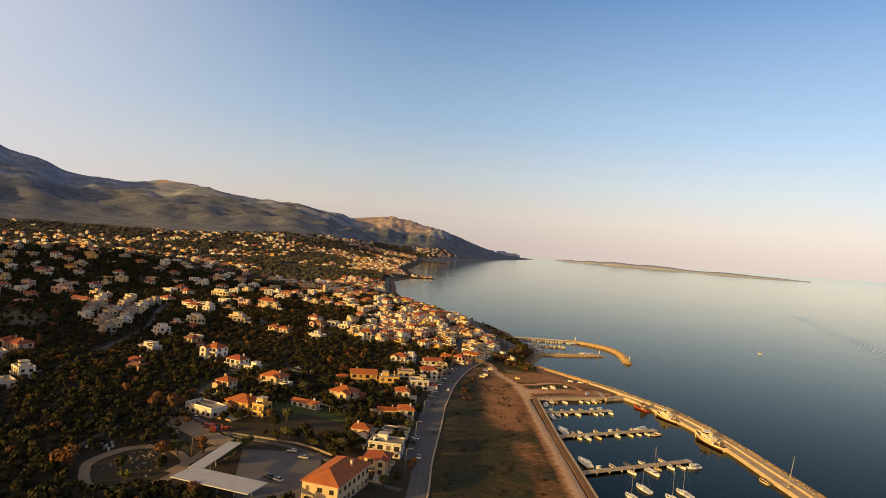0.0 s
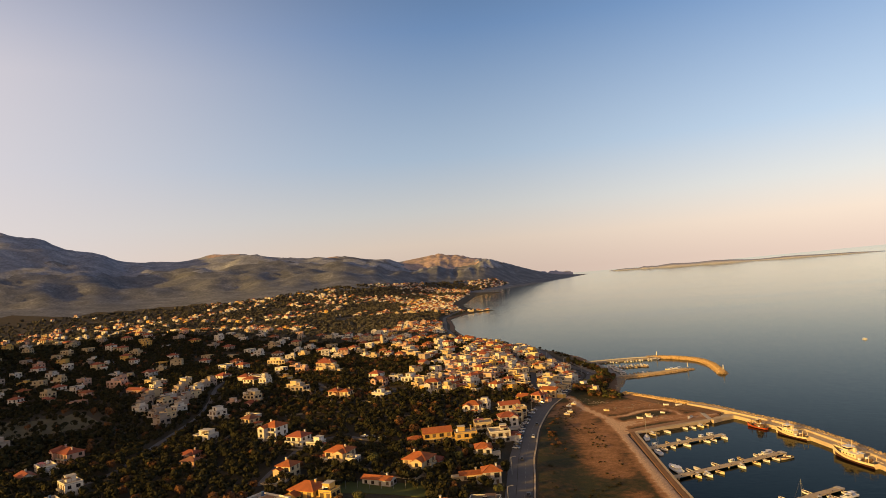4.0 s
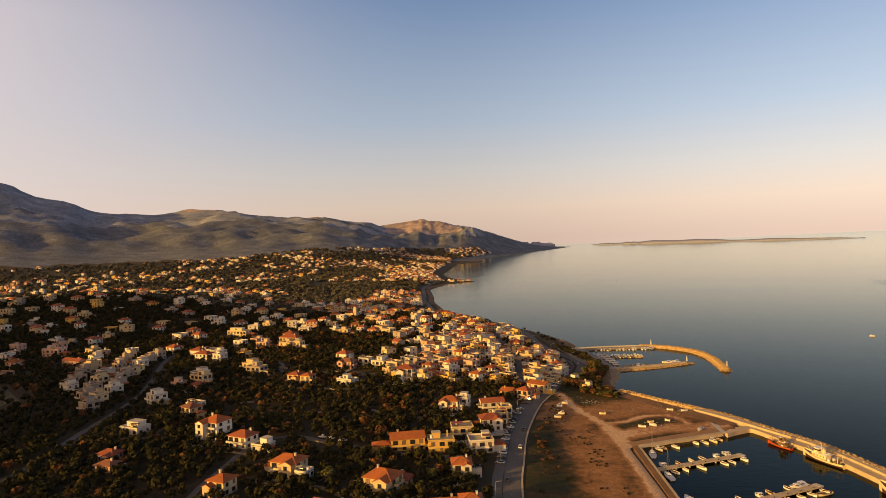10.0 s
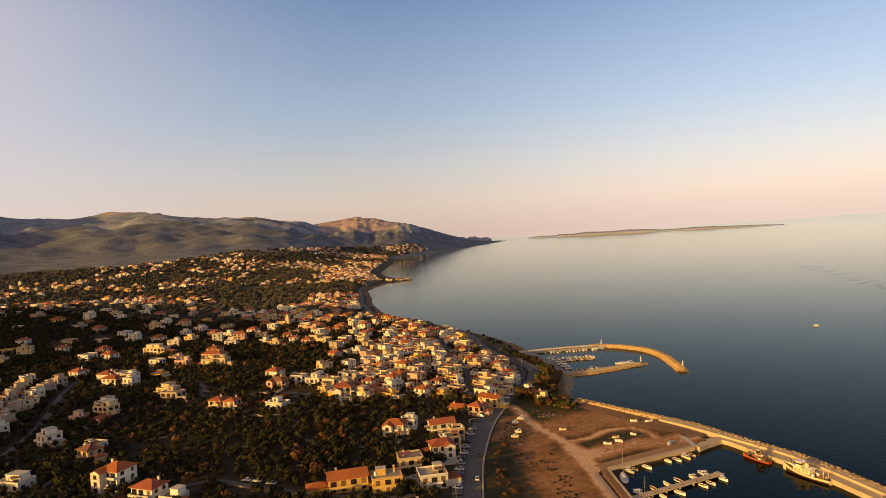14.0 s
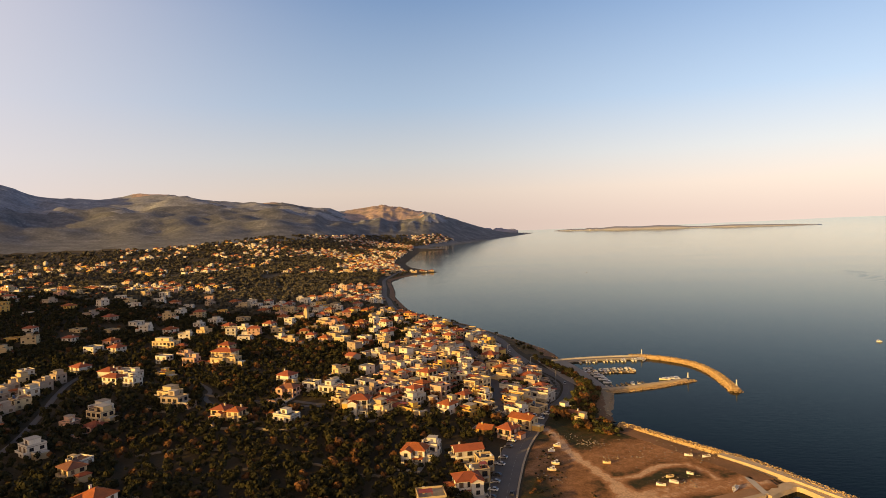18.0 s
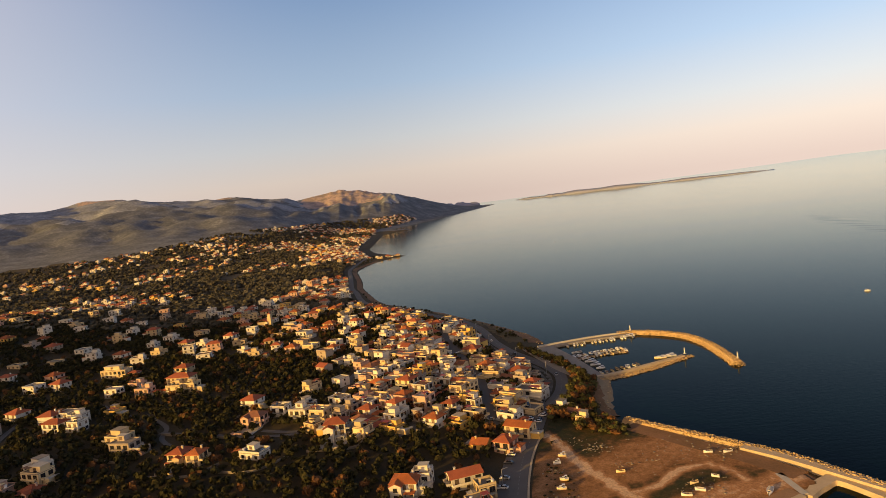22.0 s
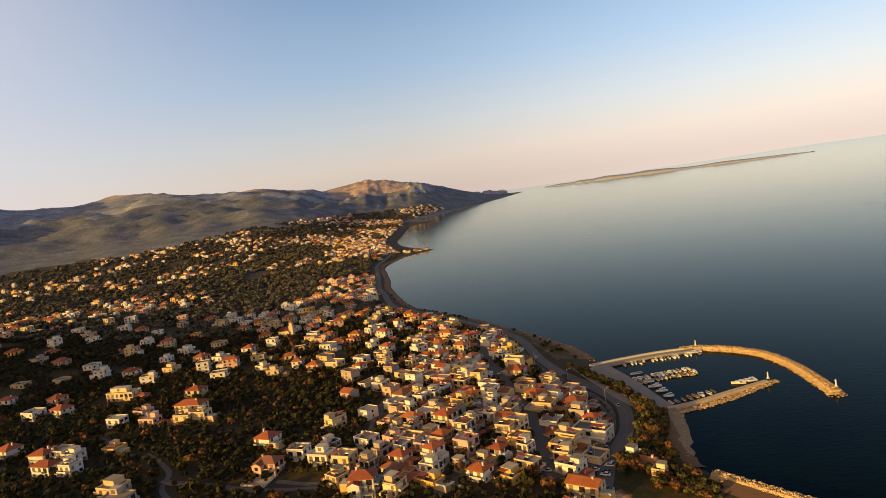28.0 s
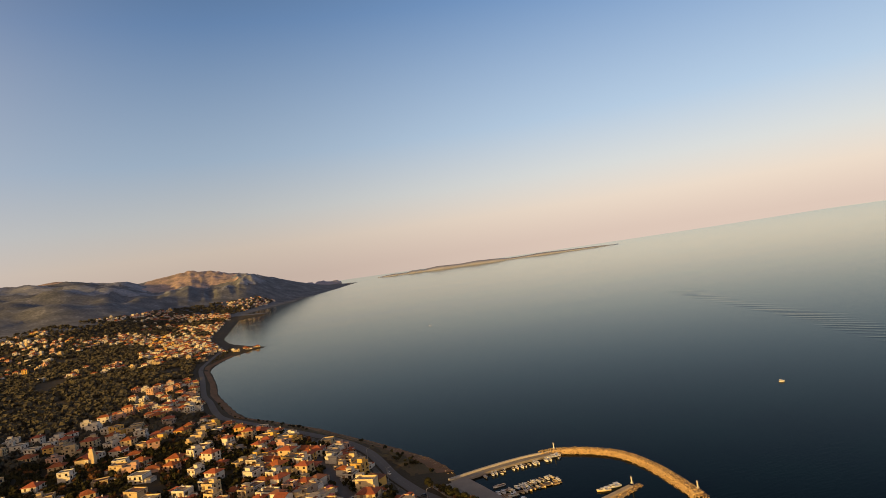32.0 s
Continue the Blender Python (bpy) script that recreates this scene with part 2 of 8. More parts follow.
MAT = {
    "scrub": material("scrub_ground", (0.040, 0.032, 0.014), (0.070, 0.050, 0.023), 0.95, 40, 30, 0.3, third=(0.085, 0.058, 0.028)),
    # mountain rock and scrub, their colours lightened and blued to carry the haze
    "hazed_rock": material("hazed_rocky_slope", (0.155, 0.172, 0.210), (0.28, 0.305, 0.36), 0.95, 80, 7, 1.0, split=(.40, .58), third=(0.42, 0.425, 0.455)),
    "hazed_scrub": material("hazed_scrub", (0.092, 0.102, 0.120), (0.165, 0.178, 0.202), 0.95, 55, 6, 1.0, split=(.40, .58), third=(0.28, 0.285, 0.305)),
    # pale cliff rock with the low sun's pink put into its colour
    "lit_pink_rock": material("pale_rock_lit_pink", (0.52, 0.385, 0.335), (0.27, 0.225, 0.205), 0.95, 70, 7, 1.0, split=(.42, .58)),
    # haze over the sea is put into this blue-grey base colour
    "hazed_hill": material("hazed_distant_hill", (0.22, 0.25, 0.37), (0.27, 0.29, 0.41), 0.95, 300, 10, 0.2),
    "field": material("dry_field_grass", (0.070, 0.062, 0.020), (0.135, 0.085, 0.036), 0.95, 16, 14, 0.4, third=(0.25, 0.14, 0.065)),
    "meadow": material("dry_meadow_grass", (0.085, 0.078, 0.034), (0.15, 0.125, 0.066), 0.95, 14, 12, 0.3, third=(0.21, 0.165, 0.095)),
    "red_earth": material("reddish_earth", (0.26, 0.135, 0.065), (0.15, 0.085, 0.035), 0.95, 12, 16, 0.3, third=(0.36, 0.21, 0.115)),
    "track": material("tan_dirt_track", (0.38, 0.285, 0.17), (0.28, 0.20, 0.115), 0.95, 7, 16, 0.2, third=(0.44, 0.34, 0.21)),
    "dirt": material("pale_dirt", (0.36, 0.215, 0.115), (0.26, 0.15, 0.078), 0.95, 9, 18, 0.2, third=(0.45, 0.29, 0.165)),
    "asphalt": material("asphalt", (0.115, 0.106, 0.097), (0.15, 0.137, 0.122), 0.85, 8, 25, 0.1),
    "apron": material("harbour_paving", (0.31, 0.275, 0.23), (0.24, 0.21, 0.175), 0.9, 9, 16, 0.1, third=(0.37, 0.33, 0.28)),
    "yard": material("grey_tarmac_yard", (0.15, 0.135, 0.12), (0.19, 0.17, 0.15), 0.9, 10, 25, 0.1),
    "paint": material("road_paint", (0.30, 0.28, 0.25), (0.20, 0.185, 0.165), 0.7, 1, 12, 0),
    "concrete": material("concrete", (0.54, 0.43, 0.29), (0.41, 0.32, 0.21), 0.9, 4, 14, 0.15),
    "pale_concrete": material("pale_concrete", (0.52, 0.48, 0.42), (0.40, 0.37, 0.32), 0.9, 4, 14, 0.1),
    "rock": material("breakwater_rock", (0.52, 0.37, 0.19), (0.36, 0.25, 0.13), 0.9, 2.5, 8, 0.4, per_island=0.4),
    "stone_wall": material("field_stone", (0.30, 0.25, 0.19), (0.20, 0.165, 0.12), 0.95, 1.5, 8, 0.4),
    "white": material("white_plaster", (0.69, 0.645, 0.555), (0.54, 0.495, 0.415), 0.85, 4, 10, 0.08, per_object=0.2),
    "cream": material("cream_plaster", (0.65, 0.505, 0.29), (0.52, 0.40, 0.23), 0.85, 4, 10, 0.08, per_object=0.18),
    "ochre": material("ochre_plaster", (0.66, 0.43, 0.115), (0.57, 0.35, 0.09), 0.85, 4, 10, 0.08, per_object=0.08),
    "rose": material("rose_plaster", (0.60, 0.38, 0.28), (0.52, 0.32, 0.23), 0.85, 4, 10, 0.08, per_object=0.08),
    "grey": material("grey_plaster", (0.42, 0.34, 0.265), (0.31, 0.25, 0.195), 0.9, 4, 10, 0.1, per_object=0.08),
    "roof_flat": material("roof_screed", (0.36, 0.315, 0.26), (0.22, 0.19, 0.155), 0.95, 3, 10, 0.1, per_object=0.5),
    "roof_clay": material("clay_paved_terrace", (0.235, 0.125, 0.08), (0.155, 0.085, 0.058), 0.9, 3, 10, 0.1, per_object=0.35),
    "tile_orange": tile_material("clay_tile_orange", (0.43, 0.13, 0.04), (0.27, 0.085, 0.032)),
    "tile_red": tile_material("clay_tile_red", (0.34, 0.095, 0.045), (0.25, 0.075, 0.038)),
    "tile_brown": tile_material("clay_tile_weathered", (0.27, 0.115, 0.065), (0.20, 0.09, 0.055)),
    "metal_roof": material("pale_sheet_metal", (0.56, 0.55, 0.53), (0.46, 0.45, 0.43), 0.6, 3, 8, 0.05, metal=0.2),
    "wood": material("brown_wood", (0.20, 0.115, 0.055), (0.14, 0.08, 0.04), 0.7, 1, 10, 0.1),
    "closed": material("closed_shutter", (0.20, 0.135, 0.085), (0.15, 0.10, 0.06), 0.7, 1, 8, 0.0, per_object=0.4),
    "courts": material("courtyards", (0.075, 0.062, 0.045), (0.17, 0.145, 0.11), 0.95, 6, 9, 0.2, split=(0.38, 0.56), third=(0.27, 0.235, 0.19)),
    "shutter": material("dark_shutter", (0.10, 0.062, 0.036), (0.07, 0.045, 0.028), 0.6, 1, 8, 0.05),
    "dark_metal": material("dark_metal", (0.05, 0.05, 0.05), (0.08, 0.07, 0.06), 0.5, 1, 8, 0.05, metal=0.6),
    "steel": material("galvanised_steel", (0.45, 0.44, 0.42), (0.36, 0.35, 0.33), 0.45, 1, 8, 0.03, metal=0.7),
    "red_paint": material("red_paint", (0.33, 0.055, 0.028), (0.24, 0.045, 0.024), 0.5, 2, 8, 0.05),
    "boat_red": material("orange_red_hull", (0.52, 0.085, 0.022), (0.42, 0.07, 0.02), 0.45, 2, 8, 0.05),
    "boat_white": material("white_gelcoat", (0.77, 0.77, 0.76), (0.68, 0.67, 0.65), 0.35, 2, 6, 0.0, spec=0.5, per_object=0.1),
    "boat_blue": material("blue_hull", (0.06, 0.12, 0.24), (0.05, 0.09, 0.18), 0.4, 2, 6, 0.0),
    "dark_hull": material("dark_red_antifouling", (0.085, 0.032, 0.020), (0.06, 0.024, 0.016), 0.5, 2, 6, 0.05),
    "boat_cream": material("cream_hull", (0.78, 0.65, 0.40), (0.66, 0.53, 0.32), 0.45, 2, 6, 0.05),
    "deck": material("weathered_deck", (0.33, 0.225, 0.13), (0.25, 0.165, 0.09), 0.8, 1, 8, 0.1),
    "leaf": material("olive_foliage", (0.026, 0.0265, 0.011), (0.041, 0.036, 0.0135), 0.85, 6, 3, 0.0, split=(0.40, 0.60), third=(0.070, 0.035, 0.012), per_island=0.15, spec=0.12),
    "leaf_rust": material("rust_foliage", (0.105, 0.048, 0.016), (0.155, 0.069, 0.022), 0.85, 5, 4, 0.0, per_island=0.18),
    "leaf_green": material("green_foliage", (0.056, 0.060, 0.016), (0.100, 0.094, 0.026), 0.85, 5, 4, 0.0, per_island=0.18),
    # paler than the near leaf: haze is put into the far crowns' colour
    "hazed_leaf": material("hazed_far_foliage", (0.064, 0.060, 0.043), (0.091, 0.081, 0.058), 0.9, 30, 6, 0.0, per_island=0.16),
    "bark": material("bark", (0.10, 0.075, 0.05), (0.07, 0.05, 0.035), 0.95, 0.8, 8, 0.3),
    "turf": material("green_turf", (0.065, 0.085, 0.020), (0.085, 0.100, 0.028), 0.95, 8, 20, 0.1),
    "rubber": material("rubber", (0.03, 0.03, 0.03), (0.045, 0.042, 0.04), 0.9, 1, 6, 0.0),
    "car_white": material("white_car_paint", (0.72, 0.71, 0.69), (0.66, 0.65, 0.63), 0.3, 2, 4, 0.0, spec=0.5),
    "car_dark": material("dark_car_paint", (0.045, 0.047, 0.052), (0.06, 0.06, 0.065), 0.3, 2, 4, 0.0, spec=0.5),
    "car_silver": material("silver_car_paint", (0.42, 0.42, 0.42), (0.36, 0.36, 0.36), 0.3, 2, 4, 0.0, metal=0.4, spec=0.5),
}


def glass_material(name, tint, rough):
    m = bpy.data.materials.new(name)
    m.use_nodes = True
    b = m.node_tree.nodes["Principled BSDF"]
    b.inputs["Base Color"].default_value = (*tint, 1)
    b.inputs["Roughness"].default_value = rough
    b.inputs["Specular IOR Level"].default_value = 0.6
    return m


MAT["glass"] = glass_material("window_glass", (0.020, 0.022, 0.026), 0.12)
MAT["solar"] = glass_material("solar_glass", (0.012, 0.014, 0.022), 0.15)
MAT["bulb"] = glass_material("lantern_glass", (0.55, 0.52, 0.42), 0.2)


def water_material(name, ior, waves):
    m = bpy.data.materials.new(name)
    m.use_nodes = True
    n, l = m.node_tree.nodes, m.node_tree.links
    n.remove(n["Principled BSDF"])
    out = n["Material Output"]
    body, sheen, blend, fres = n.new("ShaderNodeBsdfDiffuse"), n.new("ShaderNodeBsdfGlossy"), n.new("ShaderNodeMixShader"), n.new("ShaderNodeFresnel")
    sheen.inputs["Roughness"].default_value = 0.05
    sheen.inputs["Color"].default_value = (0.975, 0.99, 0.90, 1)
    fres.inputs["IOR"].default_value = ior
    gain = n.new("ShaderNodeMath")
    gain.operation, gain.use_clamp = "MULTIPLY", True
    gain.inputs[1].default_value = 1.28
    l.new(fres.outputs[0], gain.inputs[0])
    l.new(gain.outputs[0], blend.inputs[0])
    l.new(body.outputs[0], blend.inputs[1])
    l.new(sheen.outputs[0], blend.inputs[2])
    l.new(blend.outputs[0], out.inputs[0])
    # long calm and ruffled lanes
    lanes, lane_map, lane_rough = n.new("ShaderNodeTexNoise"), n.new("ShaderNodeMapping"), n.new("ShaderNodeMapRange")
    lane_map.inputs["Rotation"].default_value = (0, 0, radians(-12))
    lane_map.inputs["Scale"].default_value = (0.0016, 0.011, 1.0)
    lanes.inputs["Scale"].default_value, lanes.inputs["Detail"].default_value = 1.0, 3
    lane_rough.inputs["From Min"].default_value, lane_rough.inputs["From Max"].default_value = 0.42, 0.66
    lane_rough.inputs["To Min"].default_value, lane_rough.inputs["To Max"].default_value = 0.03, 0.11
    l.new(lane_map.outputs[0], lanes.inputs["Vector"])
    l.new(lanes.outputs[0], lane_rough.inputs[0])
    l.new(lane_rough.outputs[0], sheen.inputs["Roughness"])
    tc = n.new("ShaderNodeTexCoord")
    deep = n.new("ShaderNodeTexNoise")
    deep.inputs["Scale"].default_value, deep.inputs["Detail"].default_value = 0.011, 4
    col = n.new("ShaderNodeValToRGB")
    col.color_ramp.elements[0].position, col.color_ramp.elements[0].color = 0.38, (0.0007, 0.0028, 0.0040, 1)
    col.color_ramp.elements[1].position, col.color_ramp.elements[1].color = 0.64, (0.0010, 0.0070, 0.0078, 1)
    l.new(tc.outputs["Object"], lane_map.inputs[0])
    l.new(tc.outputs["Object"], deep.inputs["Vector"])
    l.new(deep.outputs[0], col.inputs[0])
    l.new(col.outputs[0], body.inputs["Color"])
    mapping = n.new("ShaderNodeMapping")
    mapping.inputs["Rotation"].default_value = (0, 0, radians(25))
    mapping.inputs["Scale"].default_value = (0.35, 1.0, 1.0)
    w1 = n.new("ShaderNodeTexNoise")
    w1.inputs["Scale"].default_value, w1.inputs["Detail"].default_value = 0.45, 5
    w2 = n.new("ShaderNodeTexNoise")
    w2.inputs["Scale"].default_value, w2.inputs["Detail"].default_value = 0.9, 3
    add = n.new("ShaderNodeMath")
    add.operation = "MULTIPLY_ADD"
    add.inputs[1].default_value = 0.3
    bp = n.new("ShaderNodeBump")
    bp.inputs["Strength"].default_value, bp.inputs["Distance"].default_value = waves, 0.6
    l.new(tc.outputs["Object"], mapping.inputs[0])
    l.new(mapping.outputs[0], w1.inputs["Vector"])
    l.new(mapping.outputs[0], w2.inputs["Vector"])
    l.new(w2.outputs[0], add.inputs[0])
    l.new(w1.outputs[0], add.inputs[2])
    l.new(add.outputs[0], bp.inputs["Height"])
    for k in (body, sheen, fres):
        l.new(bp.outputs[0], k.inputs["Normal"])
    return m


MAT["water"] = water_material("sea_water", 1.07, 0.095)
MAT["calm_water"] = water_material("sheltered_water", 1.085, 0.07)


# ---------------------------------------------------------------- mesh tools
class Shape:
    """Gathers boxes, prisms and strips into one mesh."""

    def __init__(self):
        self.v, self.f = [], []

    def add(self, verts, faces):
        k = len(self.v)
        self.v += [tuple(p) for p in verts]
        self.f += [tuple(i + k for i in q) for q in faces]
        return self

    def box(self, x, y, z, sx, sy, sz, rz=0.0, taper=1.0):
        """A box centred on x, y that stands on z; taper shrinks its top."""
        c, s = math.cos(radians(rz)), math.sin(radians(rz))
        vs = []
        for h, k in ((0, 1.0), (sz, taper)):
            for a, b in ((-1, -1), (1, -1), (1, 1), (-1, 1)):
                px, py = a * sx / 2 * k, b * sy / 2 * k
                vs.append((x + px * c - py * s, y + px * s + py * c, z + h))
        return self.add(vs, [(3, 2, 1, 0), (4, 5, 6, 7), (0, 1, 5, 4), (1, 2, 6, 5), (2, 3, 7, 6), (3, 0, 4, 7)])

    def tube(self, p, q, r0, r1=None, n=8):
        r1 = r0 if r1 is None else r1
        p, q = Vector(p), Vector(q)
        d = (q - p).normalized()
        a = d.orthogonal().normalized()
        b = d.cross(a)
        vs = [p + (a * math.cos(t) + b * math.sin(t)) * r0 for t in (2 * math.pi * i / n for i in range(n))]
        vs += [q + (a * math.cos(t) + b * math.sin(t)) * r1 for t in (2 * math.pi * i / n for i in range(n))]
        fs = [(i, (i + 1) % n, n + (i + 1) % n, n + i) for i in range(n)]
        return self.add(vs, fs + [tuple(range(n - 1, -1, -1)), tuple(range(n, 2 * n))])

    def loft(self, rings, close=True):
        """Skins rings of equally many points; caps both ends."""
        n = len(rings[0])
        vs = [p for r in rings for p in r]
        fs = []
        for j in range(len(rings) - 1):
            for i in range(n if close else n - 1):
                k = (i + 1) % n
                fs.append((j * n + i, j * n + k, (j + 1) * n + k, (j + 1) * n + i))
        if close:
            fs += [tuple(range(n - 1, -1, -1)), tuple((len(rings) - 1) * n + i for i in range(n))]
        return self.add(vs, fs)

    def mesh(self, name):
        m = bpy.data.meshes.new(name)
        m.from_pydata(self.v, [], self.f)
        m.update()
        return m


def part(name, shape, mat, parent, label=""):
    """One mesh object under a thing or a part. shape: a Shape, or a mesh that is shared."""
    data = shape.mesh(name) if isinstance(shape, Shape) else shape
    if not data.materials:
        data.materials.append(MAT[mat])
    ob = new(name, data)
    ob.parent = parent
    return tagged(ob, label)


def thing(name, m, label, category, group="", kind=""):
    ob = new(name)
    ob.empty_display_size = 0.5
    ob.matrix_world = m
    return tagged(ob, label, category, group, kind)


def solid(name, shape, mat, label, category, group="", kind="", smooth=False):
    data = shape.mesh(name) if isinstance(shape, Shape) else shape
    if not data.materials:
        data.materials.append(MAT[mat])
    if smooth:
        data.polygons.foreach_set("use_smooth", [True] * len(data.polygons))
    return tagged(new(name, data), label, category, group, kind)


def bulk(name, verts, faces, mat):
    """A mesh from numpy arrays: (n, 3) points and (m, 3) or (m, 4) faces."""
    m = bpy.data.meshes.new(name)
    k = faces.shape[1]
    m.vertices.add(len(verts))
    m.vertices.foreach_set("co", np.asarray(verts, np.float32).ravel())
    m.loops.add(faces.size)
    m.loops.foreach_set("vertex_index", np.asarray(faces, np.int32).ravel())
    m.polygons.add(len(faces))
    m.polygons.foreach_set("loop_start", np.arange(0, faces.size, k, dtype=np.int32))
    m.update(calc_edges=True)
    m.materials.append(MAT[mat])
    return m


def catmull(pts, n=6):
    """A smooth line through points, n steps a span."""
    p = [np.array(q, float) for q in pts]
    p = [2 * p[0] - p[1]] + p + [2 * p[-1] - p[-2]]
    out = []
    for i in range(1, len(p) - 2):
        for k in range(n):
            t = k / n
            out.append(0.5 * (2 * p[i] + (p[i + 1] - p[i - 1]) * t + (2 * p[i - 1] - 5 * p[i] + 4 * p[i + 1] - p[i + 2]) * t ** 2
                              + (3 * p[i] - p[i - 1] - 3 * p[i + 1] + p[i + 2]) * t ** 3))
    return out + [p[-2]]


# ---------------------------------------------------------------- the lie of the land
COAST = [(-400, 70), (396, 69.5), (415.5, 115), (423, 131), (441, 128.5), (458, 118), (475, 106), (500, 87), (523, 84), (547, 91), (562, 97), (580, 103), (600, 100), (634, 88),
         (691, 88), (723, 84), (743, 77), (766, 69), (797, 57), (820, 47), (841, 38), (872, 26), (891, 16), (915, 3), (944, -12), (985, -36), (1030, -47), (1076, -55),
         (1157, -69), (1250, -75), (1420, -92), (1500, -84), (1600, -52), (1652, 2), (1668, 8), (1690, -14), (1840, -70), (2000, -90), (2700, -60), (2880, 60), (3050, -50),
         (3500, 180), (4200, 500), (4630, 690), (4800, 500), (5200, -400)]                       # y, x
ROAD = [(-400, -30), (100, -12), (214, -1), (260, 1), (316, 5), (352, 7.2), (372, 9.5), (410, 14), (445, 21), (465, 26), (481, 31), (506, 41), (531, 51), (545, 60), (559, 67.5),
        (577, 73), (592, 75), (612, 72.5), (645, 63), (662, 58), (695, 52.5), (720, 51), (745, 49.5), (768, 46), (800, 37), (830, 23), (860, 8), (900, -14), (940, -34),
        (985, -57), (1030, -67), (1100, -76), (1160, -86), (1300, -96), (1420, -106), (1500, -103), (1720, -80), (2000, -120), (2700, -90), (3050, -80), (3500, 120), (4200, 420),
        (5000, 300)]
RIDGE = [(-180, 150), (-130, 220), (-90, 360), (-60, 540), (-45, 550), (-39.4, 525), (-36.5, 490), (-35.3, 430), (-33.1, 390), (-32, 368), (-31, 338), (-29.8, 326),
         (-28.5, 324), (-26.3, 306), (-25.4, 325), (-24.2, 346), (-22, 337), (-20.7, 321), (-19.6, 301), (-17.9, 296), (-14.7, 280), (-13.6, 286), (-12, 268),
         (-9.9, 240), (-8.2, 215), (-7.6, 221), (-6.1, 238), (-4.4, 253), (-2.6, 232), (-.8, 197), (.4, 176), (2.1, 135), (3.9, 90), (5.3, 62), (6.5, 50), (8.7, 30),
         (12, 25)]   # bearing, height of the skyline
STREET = [(517, 22), (528, 24), (575, 26), (608, 25), (660, 21), (710, 17), (760, 14), (815, 14)]          # y, x of the main street
EDGE = [(500, -38), (560, -46), (620, -46), (680, -32), (740, -30), (800, -28), (860, -22), (905, -30)]   # y, x where the close houses begin
RIM = 44.0                                                             # the far water and shore lift towards the horizon by this much


def lerp(tab, v):
    return np.interp(v, [a for a, b in tab], [b for a, b in tab])


def sstep(a, b, x):
    t = np.clip((x - a) / (b - a), 0, 1)
    return t * t * (3 - 2 * t)


def height(x, y):
    """Height of the ground: a flat shore, a slope behind the road, then the mountains; below zero in the sea."""
    x, y = np.asarray(x, float), np.asarray(y, float)
    c = lerp(COAST, y) - x
    e = lerp(ROAD, y) - x
    d = np.maximum(e - 8, 0)
    near = sstep(560, 440, y)
    z = 1.9 + 1.6 * sstep(-26, -8, e) + near * 2.2 * (1 - np.exp(-d / 60)) + (1 - near) * 4.5 * (1 - np.exp(-d / 30))
    z = z + 3.2 * (1 - np.exp(-d / 120)) + 0.012 * d
    z = z + 28 * np.exp(-(((x + 470) / 170) ** 2 + ((y - 900) / 200) ** 2))
    # two unseen hills, added to throw their shade over the western slope
    z = z + 93 * np.exp(-(((x + 580) / 135) ** 2 + ((y - 215) / 150) ** 2))
    z = z + 140 * np.exp(-(((x + 710) / 125) ** 2 + ((y - 540) / 200) ** 2))
    az, r = np.degrees(np.arctan2(x, y - 150)), np.hypot(x, y - 150)
    top = lerp(RIDGE, az) - rim(x, y)
    z = z + 34 * sstep(1600, 2500, r) * np.exp(-((az + 15) / 11) ** 2) * sstep(0, 500, d)
    z = z + sstep(600, 2200, r) * 12 * sstep(0, 400, d)
    peak = np.exp(-((az + 4.4) / 3.3) ** 4)
    rise = sstep(1750, 4500, r) * (1 - peak) + peak * (0.42 * sstep(2250, 3700, r) + 0.58 * sstep(3850, 4500, r))
    z = z + rise * np.maximum(top - z, 0) * sstep(0, 700 - 340 * sstep(2900, 3700, y), c) ** .8
    low = sstep(0, 6 + 10 * sstep(500, 560, y), c)
    return np.where(c > 0, z * low + 0.1, -6 * sstep(0, 40, -c) - .2) + rim(x, y)


def rim(x, y):
    return RIM * np.clip(np.hypot(x, np.asarray(y, float) - 150) / 4950, 0, 1.2) ** 3


def up(x, y):
    return float(height(x, y))


def settled(x, y):
    """True below the line on the slopes where houses and groves end."""
    az = math.degrees(math.atan2(x, y - 150))
    return up(x, y) < 60 + 26 * math.exp(-((az + 13) / 7) ** 2)


def road_x(y):
    return float(lerp(ROAD, y))


# ---------------------------------------------------------------- ground and sea
def axis(a, b, step, lo, hi, grow=1.16):
    """Even steps from a to b, then ever wider ones out to lo and hi."""
    mid = list(np.arange(a, b + 0.1, step))
    s, left, right = step, [], []
    v = a
    while v > lo:
        s = min(s * grow, 46)
        v -= s
        left.append(max(v, lo))
    s, v = step, b
    while v < hi:
        s = min(s * grow, 40)
        v += s
        right.append(min(v, hi))
    return np.array(left[::-1] + mid + right)


